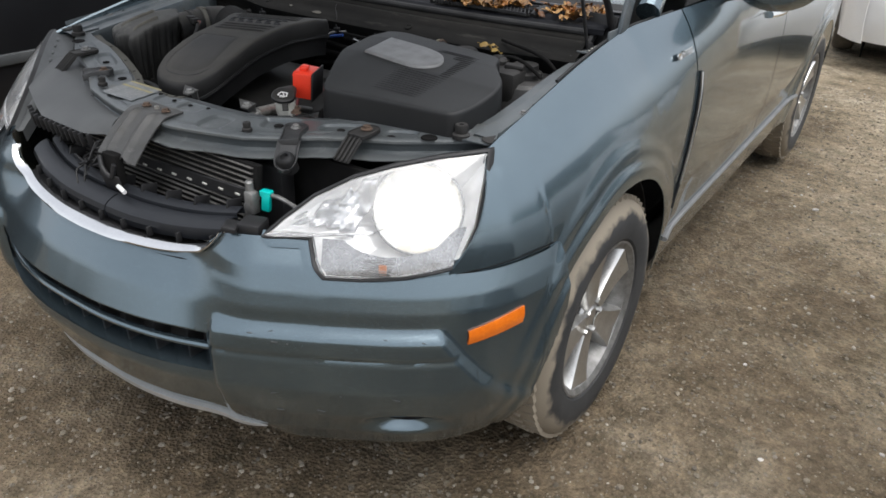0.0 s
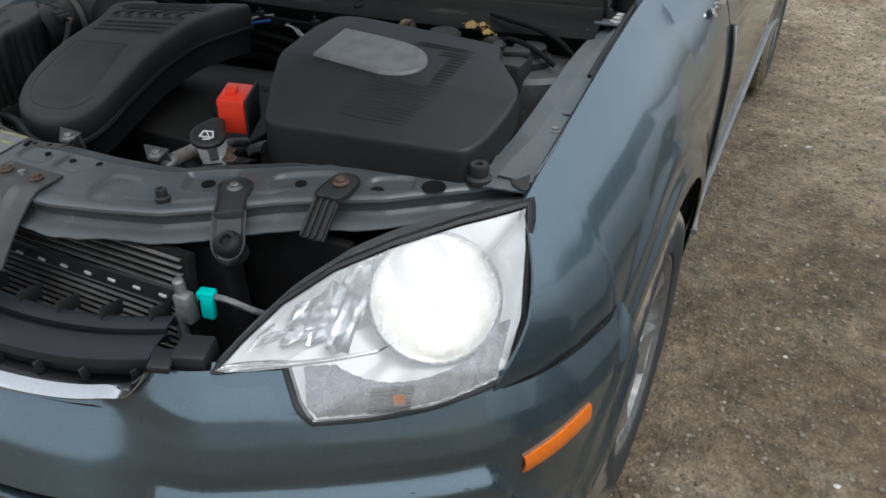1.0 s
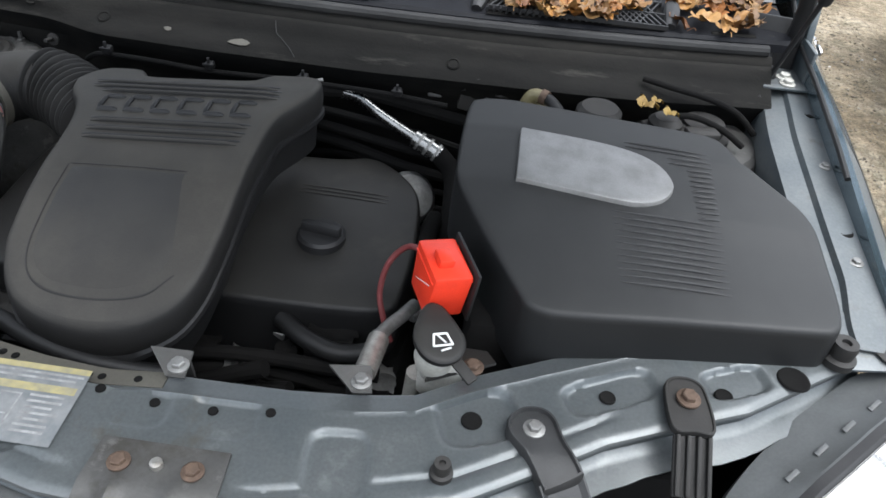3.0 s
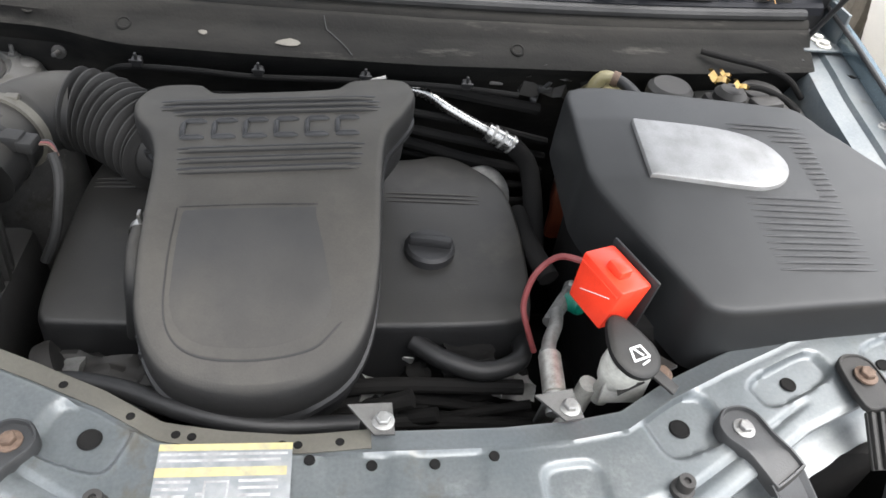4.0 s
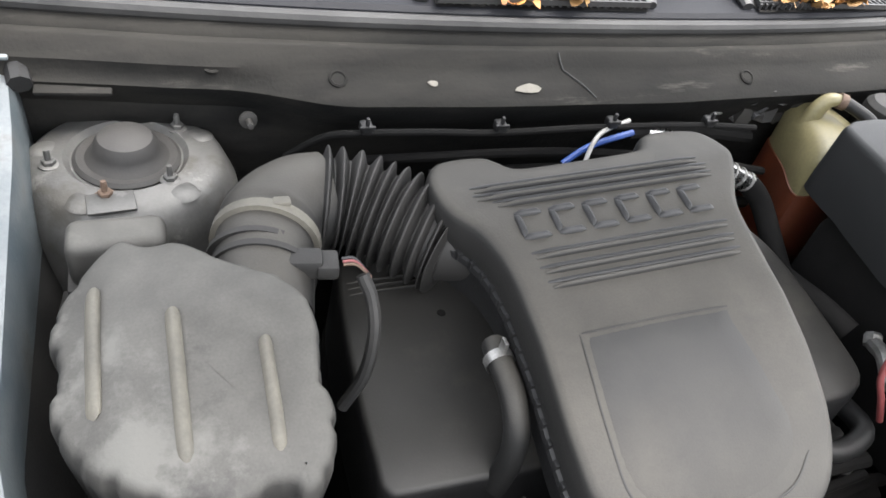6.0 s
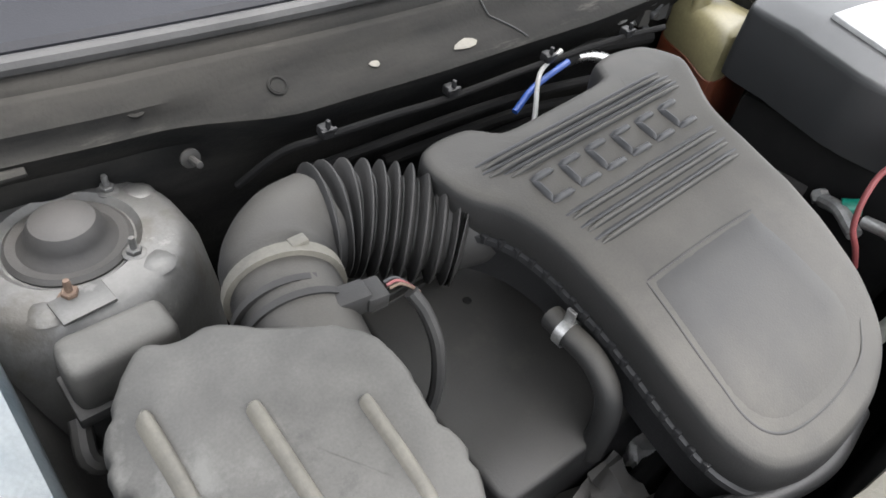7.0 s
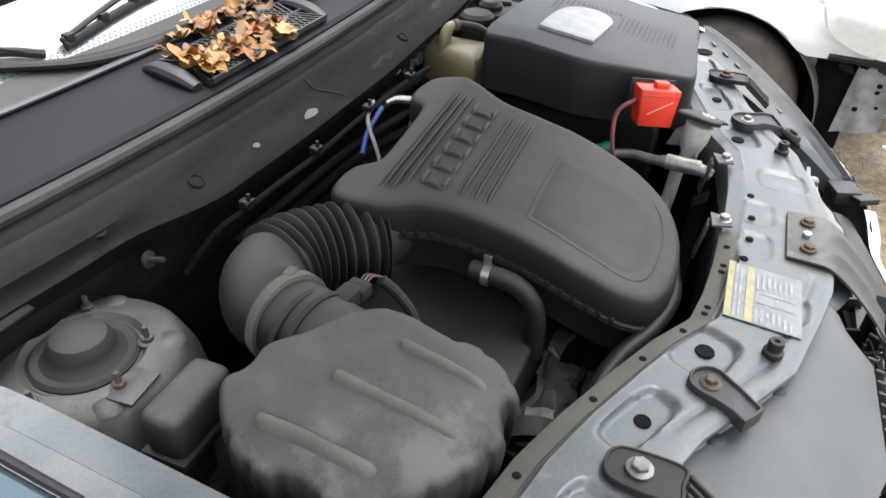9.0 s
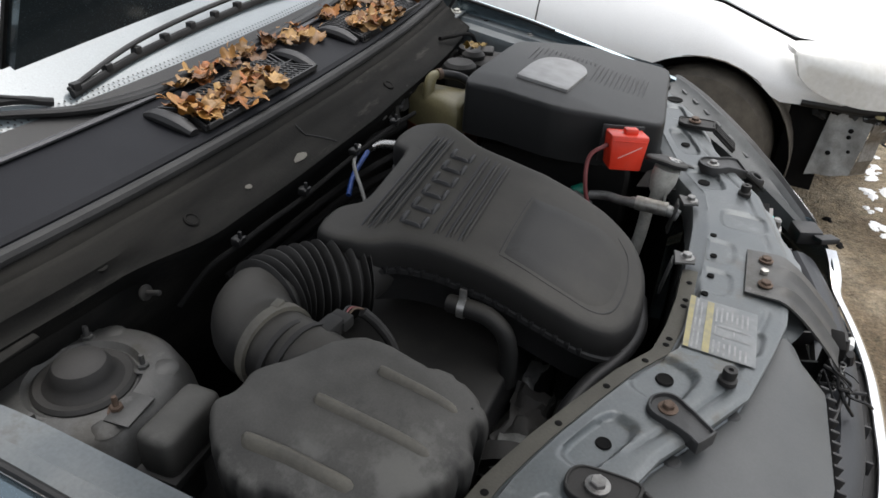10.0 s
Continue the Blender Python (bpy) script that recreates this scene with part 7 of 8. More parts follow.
piece("coolant_hose", tube([(0.218, 0.66, 0.86), (0.205, 0.70, 0.865), (0.20, 0.76, 0.855), (0.205, 0.82, 0.84)], 0.015, 12, 6), cavity, None, "black coolant hose")
# rear centre: aluminium pipe with a crimp, blue-taped lines
ap = piece("refrigerant_pipe", tube([(0.02, 0.948, 0.972), (0.06, 0.938, 0.970), (0.089, 0.922, 0.96), (0.125, 0.912, 0.944), (0.16, 0.903, 0.930)], 0.0085, 12, 6), pipe_alu, None, "dull aluminium pipe behind the engine cover")
piece("sleeve", tube([(0.155, 0.904, 0.932), (0.198, 0.892, 0.914)], 0.0145, 16, 1), pipe_alu, ap, "crimped sleeve")
for k in range(3):
    f = (k + 0.5) / 3
    piece("crimp_ring", tube([(0.155 + 0.043 * f, 0.904 - 0.012 * f, 0.932 - 0.018 * f), (0.159 + 0.043 * f, 0.903 - 0.012 * f, 0.930 - 0.018 * f)], 0.0152, 16, 1), castalu, ap)
piece("rubber_line", tube([(0.196, 0.893, 0.915), (0.222, 0.875, 0.89), (0.228, 0.82, 0.85), (0.222, 0.74, 0.81)], 0.015, 12, 6), cavity, ap)
piece("catalyst_shield", lathe([(0.0, 0.0), (0.035, -0.002), (0.043, -0.012), (0.045, -0.03), (0.045, -0.05)], 24, (0.165, 0.845, 0.862), (35, 30, 0)), castalu, None, "dull aluminium heat shield")
piece("blue_line", tube([(-0.10, 0.915, 0.95), (-0.06, 0.925, 0.968), (0.0, 0.93, 0.982)], 0.0042, 8, 5), blue_wire, None, "blue-taped cable")
piece("blue_line", tube([(0.165, 0.972, 0.944), (0.19, 0.976, 0.938), (0.222, 0.98, 0.932)], 0.0052, 8, 5), blue_wire, None, "blue-taped cable")
piece("cable", tube([(0.0, 0.94, 0.975), (0.08, 0.955, 0.968), (0.165, 0.972, 0.945), (0.25, 0.975, 0.93)], 0.0095, 8, 6), cavity, None, "black taped cable bundle")
piece("brake_line", tube([(-0.13, 0.88, 0.93), (-0.11, 0.875, 0.925), (-0.08, 0.90, 0.95), (-0.05, 0.93, 0.98), (0.0, 0.945, 0.99)], 0.0032, 8, 6), castalu, None, "thin metal brake line")
for x, y, z, turn, mat in ((0.175, 0.985, 0.972, 10, castalu), (0.225, 0.995, 0.955, 40, castalu), (0.243, 0.99, 0.943, 70, bracket_black), (0.255, 0.985, 0.962, 15, bracket_black)):
    piece("connector", merge(rbox((0.024, 0.012, 0.010), (x, y, z), 0.003, (12, 5, turn)), lathe([(0.004, 0), (0.004, 0.018), (0, 0.019)], 8, (x, y, z), (20, 15, turn))), mat, None, "small electrical connector")
piece("crumpled_cover", lumpy((0.10, 0.035, 0.055), (0.265, 0.995, 0.985), 0.016, 5.0, (10, 8, 6), 5), black_dusty, None, "crumpled dusty rubber boot by the coolant tank")

# coolant tank at the rear
TANK = [(0.280, 0.872), (0.298, 0.93), (0.312, 0.985), (0.33, 0.995), (0.40, 0.990), (0.415, 0.96), (0.418, 0.90), (0.405, 0.868), (0.33, 0.864)]


def tank_top(x, y):
    return 0.985 - 0.30 * max(0.0, 0.33 - x) - 0.35 * max(0.0, x - 0.35)


tk = piece("coolant_tank", shell(TANK, tank_top, [(0.0, 0.075), (0.0, 0.02), (0.006, 0.005), (0.014, 0.0)], 60, 6), tank, None, "yellowed translucent coolant tank with reddish fluid")
piece("tank_fluid", shell(TANK, lambda x, y: tank_top(x, y) - 0.07, [(-0.002, 0.15), (-0.002, 0.0)], 60, 3), coolant, tk, "reddish lower half of the tank")
piece("tank_neck", tube([(0.320, 0.952, 0.965), (0.324, 0.951, 0.992), (0.332, 0.948, 1.008), (0.345, 0.942, 1.011)], lambda q: 0.014 - 0.005 * q, 14, 5), tank, tk)
piece("neck_clamp", tube([(0.343, 0.943, 1.011), (0.352, 0.938, 1.010)], 0.0115, 14, 1), rust, tk, "rusty hose clamp")
piece("tank_hose", tube([(0.345, 0.942, 1.011), (0.36, 0.93, 1.008), (0.373, 0.90, 1.002), (0.376, 0.87, 0.985)], 0.009, 12, 6), wiper_black, tk, "black hose from the tank neck")
piece("filler_cap", merge(lathe([(0.034, 0), (0.036, 0.008), (0.035, 0.02), (0.028, 0.027), (0, 0.028)], 24, (0.432, 0.925, 0.988)), lathe([(0.03, -0.04), (0.03, 0.0)], 20, (0.432, 0.925, 0.988))), black_dusty, None, "dusty black reservoir cap")
piece("fuse_box", merge(rbox((0.12, 0.10, 0.09), (0.56, 0.91, 0.948), 0.015), lathe([(0.026, 0), (0.026, 0.01), (0.018, 0.018), (0, 0.018)], 18, (0.535, 0.93, 0.992)), rbox((0.05, 0.03, 0.014), (0.59, 0.915, 0.996), 0.005, (0, 0, 15))), black_dusty, None, "dusty black box beside the cover")
piece("strut_tower", lathe([(0.115, -0.25), (0.112, -0.05), (0.10, -0.012), (0.09, -0.004), (0.05, 0.0), (0.0, 0.0)], 32, (0.60, 0.97, 0.965)), galv, None, "dusty steel strut tower")
piece("strut_cap", lathe([(0.045, 0.0), (0.044, 0.014), (0.034, 0.02), (0.032, 0.034), (0.0, 0.036)], 24, (0.60, 0.955, 0.963)), rubber, None, "black rubber strut cap")
hl = piece("rubber_line", tube([(0.50, 1.0, 1.035), (0.545, 0.985, 1.032), (0.60, 0.98, 1.024), (0.65, 0.975, 1.008), (0.688, 0.975, 0.975)], 0.0048, 10, 6), cavity, None, "black rubber hose by the hinge")
piece("rubber_line", tube([(0.535, 0.94, 1.005), (0.575, 0.935, 1.012), (0.62, 0.93, 1.0), (0.66, 0.93, 0.975)], 0.0048, 10, 6), cavity, None, "thin black rubber hose beside the reservoirs")

# ---- strut tower, relay box, air box, intake duct on the car's right ----
TW = (-0.598, 0.975)
tower = piece("strut_tower", lathe([(0.13, -0.30), (0.122, -0.10), (0.112, -0.04), (0.10, -0.012), (0.09, -0.004), (0.062, 0.0), (0.056, -0.006), (0.0, -0.006)], 48, (TW[0], TW[1], 0.952)), galv, None, "dusty galvanised strut tower with nuts")
stcap = piece("strut_cap", lathe([(0.042, -0.008), (0.042, 0.001), (0.039, 0.004), (0.035, 0.008), (0.033, 0.013), (0.031, 0.019), (0.027, 0.025), (0.02, 0.028), (0.01, 0.030), (0.0, 0.0305)], 40, (TW[0], TW[1], 0.949)), rubber, None, "round dusty black rubber strut cap")
piece("cap_seat", lathe([(0.054, -0.008), (0.054, -0.003), (0.050, 0.0005), (0.042, -0.001)], 40, (TW[0], TW[1], 0.951)), black_dusty, stcap)
for x, y, mat in ((-0.558, 0.929, zinc), (-0.672, 0.965, zinc), (-0.545, 1.02, zinc), (-0.62, 0.91, rust)):
    piece("nut", merge(on(pose(x, y, 0.949), bolt_bm(0.007, 0.008, 1.5)), lathe([(0.0032, 0), (0.0032, 0.017), (0.0025, 0.02), (0, 0.02)], 10, (x, y, 0.949))), galv if mat is zinc else mat, tower, "rusty stud and nut" if mat is rust else "zinc nut")
piece("tag", rbox((0.045, 0.03, 0.003), (-0.615, 0.898, 0.951), 0.001, (0, 0, 5)), galv, tower)
for k in range(5):
    a = 0.4 + 1.25 * k
    piece("pressing", lathe([(0.0, 0.003), (0.012, 0.002), (0.018, -0.002)], 16, (TW[0] + 0.08 * math.cos(a), TW[1] + 0.08 * math.sin(a), 0.948)), galv, tower)
rb = piece("relay_box", rbox((0.088, 0.045, 0.055), (-0.61, 0.838, 0.943), 0.012, seg=3), box_dusty, None, "dusty grey relay box beside the strut tower")
piece("box_rim", rbox((0.094, 0.05, 0.012), (-0.61, 0.837, 0.915), 0.002), black_dusty, rb)
piece("box_base", rbox((0.05, 0.02, 0.05), (-0.63, 0.83, 0.885), 0.004), black_dusty, rb)
piece("wire_loom", tube([(-0.655, 0.83, 0.90), (-0.66, 0.80, 0.88), (-0.62, 0.81, 0.85), (-0.6, 0.84, 0.80)], 0.009, 10, 6), black_dusty, rb)


def ab_top(x, y):
    z = interp(y, [(0.52, 0.955), (0.56, 0.975), (0.62, 0.99), (0.70, 1.004), (0.80, 1.004)])
    return z - 0.16 * max(0, -0.56 - x) - 0.02 * smooth01((-0.60 - x) / 0.06) - 0.012 * smooth01((0.60 - y) / 0.06)


AB = [(-0.655, 0.632), (-0.662, 0.66), (-0.655, 0.69), (-0.663, 0.72), (-0.655, 0.755), (-0.63, 0.785), (-0.605, 0.798), (-0.582, 0.785), (-0.555, 0.782), (-0.52, 0.755), (-0.485, 0.735), (-0.462, 0.705), (-0.457, 0.67), (-0.462, 0.635), (-0.457, 0.60), (-0.466, 0.565), (-0.485, 0.548), (-0.51, 0.558), (-0.535, 0.545), (-0.565, 0.552), (-0.60, 0.57), (-0.635, 0.598)]
ab_ring = resample(AB, 198)
ab_base = ab_ring
lobes = inset(ab_ring, 0.0032)
ab_ring = np.array([p + (q - p) * max(0.0, math.sin(k * 2 * math.pi / 9)) ** 3 * (1.0 if (p[1] < 0.63 or p[0] < -0.63) else 0.25) for k, (p, q) in enumerate(zip(ab_ring, lobes))])
rows2 = []
for d, drop, amp in ((0.014, 0.19, 0.006), (0.011, 0.14, 0.006), (0.008, 0.09, 0.005), (0.004, 0.055, 0.003), (0.001, 0.03, 0.0015), (0.0, 0.016, 0.0008), (0.001, 0.007, 0.0004), (0.004, 0.0018, 0.0), (0.008, 0.0003, 0.0), (0.02, 0.0, 0.0)):
    rr = inset(ab_base if d == 0.02 else ab_ring, d)
    rr2 = inset(ab_base if d == 0.02 else ab_ring, d + 0.01)
    rows2.append([(x + (x2 - x) * amp / 0.01 * max(0.0, math.sin(k * 2 * math.pi / 6)), y + (y2 - y) * amp / 0.01 * max(0.0, math.sin(k * 2 * math.pi / 6)), ab_top(x, y) - drop) for k, ((x, y), (x2, y2)) in enumerate(zip(rr, rr2))])
last, mid = inset(ab_base, 0.02), np.array((-0.56, 0.67))
for f in (0.9, 0.8, 0.7, 0.6, 0.5, 0.4, 0.3, 0.2, 0.1, 0.001):
    rows2.append([(x, y, ab_top(x, y)) for x, y in mid + (last - mid) * f])
airbox = piece("air_filter_box", grid_mesh(rows2, close_v=True), box_dusty, None, "dusty grey air filter box with raised ridges and fluted walls", 50)
for (x0, y0), (x1, y1), w in (((-0.568, 0.705), (-0.568, 0.582), 0.0125), ((-0.502, 0.668), (-0.503, 0.578), 0.0115), ((-0.627, 0.75), (-0.628, 0.632), 0.013)):
    rows2 = []
    for i in range(25):
        s = i / 24
        px, py = x0 + (x1 - x0) * s, y0 + (y1 - y0) * s
        end = math.sqrt(max(0.0, 1 - max(0.0, 1 - s / 0.08) ** 2)) * math.sqrt(max(0.0, 1 - max(0.0, (s - 0.9) / 0.1) ** 2))
        hh = 0.009 * (1 - 0.5 * s) * end
        rows2.append([(px + w / 2 * u * (0.35 + 0.65 * end), py, ab_top(px + w / 2 * u, py) - 0.001 + (hh + 0.001) * (1 - u * u) ** 0.7) for u in np.linspace(-1, 1, 11)])
    piece("ridge", grid_mesh(rows2), ridge_worn, airbox, "raised ridge worn pale")
piece("lower_box", rbox((0.19, 0.22, 0.14), (-0.56, 0.665, 0.77), 0.02), black_dusty, airbox, "black lower half of the air box")
duct_line = [(-0.496, 0.725, 0.955), (-0.488, 0.765, 0.96), (-0.480, 0.805, 0.963), (-0.467, 0.838, 0.963), (-0.44, 0.86, 0.963), (-0.412, 0.864, 0.963)]
duct = piece("intake_duct", tube(duct_line, lambda s: 0.047 + 0.004 * smooth01((s - 0.48) / 0.06), 32, 8), cover_dusty, None, "dusty rubber intake elbow with a corrugated bellows")


def bellows(s):
    return 0.0505 + 0.007 * math.sin(s * 2 * math.pi * 12 - 1.2)


bl = [(-0.418, 0.866, 0.964), (-0.385, 0.858, 0.962), (-0.355, 0.842, 0.958), (-0.328, 0.822, 0.955), (-0.30, 0.80, 0.952), (-0.29, 0.79, 0.951)]
piece("bellows", tube(bl, bellows, 36, 24), rubber, duct, "black corrugated rubber bellows")
piece("duct_neck", tube([(-0.312, 0.811, 0.953), (-0.295, 0.80, 0.955), (-0.25, 0.78, 0.962)], lambda s: 0.048 - 0.006 * s, 30, 5), rubber, duct)
piece("clamp", merge(tube([(-0.4805, 0.803, 0.963), (-0.477, 0.814, 0.963)], 0.0525, 36, 1), rbox((0.016, 0.011, 0.008), (-0.465, 0.81, 1.012), 0.002)), ridge_worn, duct, "dull steel hose clamp")
for f in (0.765, 0.782):
    piece("duct_ring", tube([(-0.4885, f, 0.96), (-0.487, f + 0.006, 0.9605)], 0.0495, 36, 1), rubber, duct)
maf = piece("air_sensor", merge(rbox((0.036, 0.022, 0.022), (-0.456, 0.752, 0.989), 0.004, (0, 0, -8)), rbox((0.02, 0.025, 0.016), (-0.434, 0.748, 0.988), 0.003, (0, 0, -8))), black_dusty, None, "black air-flow sensor plug on the duct")
piece("sensor_pin", lathe([(0.006, 0), (0.006, 0.012), (0, 0.013)], 10, (-0.482, 0.757, 0.985)), white_plastic, maf)
for k, mat in enumerate((rust, red_rubber, black)):
    piece("wire", tube([(-0.42, 0.744 + 0.004 * k, 0.99), (-0.408, 0.742 + 0.004 * k, 0.99), (-0.396, 0.732, 0.982)], 0.0014, 6, 5), mat, maf)
piece("wire_loom", tube([(-0.404, 0.735, 0.984), (-0.397, 0.72, 0.966), (-0.397, 0.70, 0.94), (-0.406, 0.685, 0.90), (-0.425, 0.68, 0.86)], 0.0065, 10, 8), black_dusty, maf, "dusty wire sheath")

# hoses and pipes low down between radiator and engine
for k in range(14):
    r2 = random.Random(90 + k)
    x0, x1 = r2.uniform(-0.45, 0.0), r2.uniform(0.0, 0.3)
    pts = [(x0, r2.uniform(0.46, 0.54), r2.uniform(0.70, 0.82)), ((x0 + x1) / 2, r2.uniform(0.45, 0.55), r2.uniform(0.68, 0.80)), (x1, r2.uniform(0.46, 0.56), r2.uniform(0.7, 0.82))]
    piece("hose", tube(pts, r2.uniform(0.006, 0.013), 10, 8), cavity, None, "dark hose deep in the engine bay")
piece("radiator_hose", tube([(-0.42, 0.47, 0.86), (-0.36, 0.49, 0.865), (-0.29, 0.475, 0.87), (-0.22, 0.445, 0.872), (-0.14, 0.43, 0.865), (-0.04, 0.44, 0.85)], 0.011, 12, 8), wiper_black, None, "black hose along the tie bar")
for k in range(4):
    piece("pulley", lathe([(0.0, 0.0), (0.02, 0.0), (0.05 - 0.006 * k, 0.004), (0.05 - 0.006 * k, 0.028), (0.02, 0.03), (0.0, 0.03)], 26, (-0.40 + 0.02 * k, 0.55 + 0.02 * k, 0.78 - 0.07 * k), (0, 70, 20)), black_dusty, None, "dark accessory pulley")


# ---- leaves on the cowl ----
def leaf_mesh(seed):
    r = random.Random(seed)
    n = 44
    pts = []
    for k in range(n):
        a = 2 * math.pi * k / n
        lobes = 0.5 + 0.44 * abs(math.cos(2.5 * a)) ** 1.1 + 0.12 * abs(math.sin(9 * a)) + r.uniform(-0.08, 0.08)
        pts.append((lobes * math.cos(a), lobes * 0.85 * math.sin(a)))
    bm = bmesh.new()
    curl, cup = r.uniform(-0.5, 0.6), r.uniform(0.05, 0.4)

    def lift(x, y):
        return cup * (x * x * 0.5 + y * y) + curl * 0.4 * x * y + 0.2 * math.sin(4 * x + seed) + 0.12 * math.sin(7 * y + 2 * seed) + 0.1 * abs(y)

    c = bm.verts.new((0, 0, lift(0, 0)))
    mid = [bm.verts.new((x * 0.55, y * 0.55, lift(x * 0.55, y * 0.55))) for x, y in pts]
    out = [bm.verts.new((x, y, lift(x, y))) for x, y in pts]
    for k in range(n):
        j = (k + 1) % n
        bm.faces.new((c, mid[k], mid[j]))
        bm.faces.new((mid[k], out[k], out[j], mid[j]))
    for f in bm.faces:
        f.smooth = True
    me = bpy.data.meshes.new("leaf")
    stem = tube([(-0.95, 0, lift(-0.95, 0)), (-1.2, 0.03, 0.25), (-1.45, 0.08, 0.2)], 0.03, 5, 3)
    bm = merge(bm, stem)
    bm.to_mesh(me)
    bm.free()
    me.materials.append(leaf_mat)
    return me


leaf_meshes = [leaf_mesh(s) for s in range(7)]
rl = random.Random(12)
leaf_spots = [(-0.23, -0.12, 1.054, 1.12, 22), (-0.105, -0.035, 1.054, 1.12, 16), (-0.18, 0.04, 1.15, 1.185, 20), (0.06, 0.21, 1.12, 1.185, 18), (0.27, 0.45, 1.052, 1.10, 34), (0.28, 0.50, 1.09, 1.18, 30), (0.55, 0.69, 1.06, 1.20, 28)]
for x0, x1, y0, y1, count in leaf_spots:
    for k in range(count):
        x, y = rl.uniform(x0, x1), rl.uniform(y0, y1)
        s = rl.uniform(0.013, 0.028) if y < 1.145 else rl.uniform(0.012, 0.024)
        z = 1.099 - 0.10 * max(0, 1.08 - y) + 0.05 * max(0, y - 1.1) + rl.uniform(0.0, 0.012)
        o = new("leaf", rl.choice(leaf_meshes))
        o.matrix_basis = pose(x, y + bow(x), z, rl.uniform(-22, 22), rl.uniform(-22, 22), rl.uniform(0, 360)) @ Matrix.Scale(s, 4)
        tagged(o, "curled dry orange-brown maple leaf lying on the cowl", "leaf", "leaves on the cowl")
yellow_leaf = leaf_meshes[2].copy()
yellow_leaf.materials.clear()
yellow_leaf.materials.append(varied("yellow_leaf", [(0.26, 0.17, 0.03), (0.2, 0.12, 0.02)], 0.55, False, 1.8))
for x, y, z, s in ((0.50, 0.925, 1.05, 0.022), (0.535, 0.915, 1.045, 0.016), (0.515, 0.935, 1.052, 0.012)):
    o = new("leaf", yellow_leaf)
    o.matrix_basis = pose(x, y, z - 0.02, 10, 14, 60) @ Matrix.Scale(s, 4)
    tagged(o, "yellow dry leaf caught among the reservoirs", "leaf", "leaves on the cowl")


# ---- the white car alongside, without its front bumper ----
sedan_tyre = material("dusty_brown_tyre", (0.085, 0.075, 0.062), 0.85, 0.0, (0.14, 0.122, 0.098), 14.0, fine=200, bump=0.3)
bare_plate = material("bare_grey_plate", (0.34, 0.35, 0.35), 0.5, 0.2, (0.2, 0.205, 0.2), 22.0, fine=200, bump=0.15)
amber_pale = material("faded_amber", (0.62, 0.36, 0.2), 0.3, 0.0, (0.6, 0.42, 0.3), 20.0, bump=0.02)

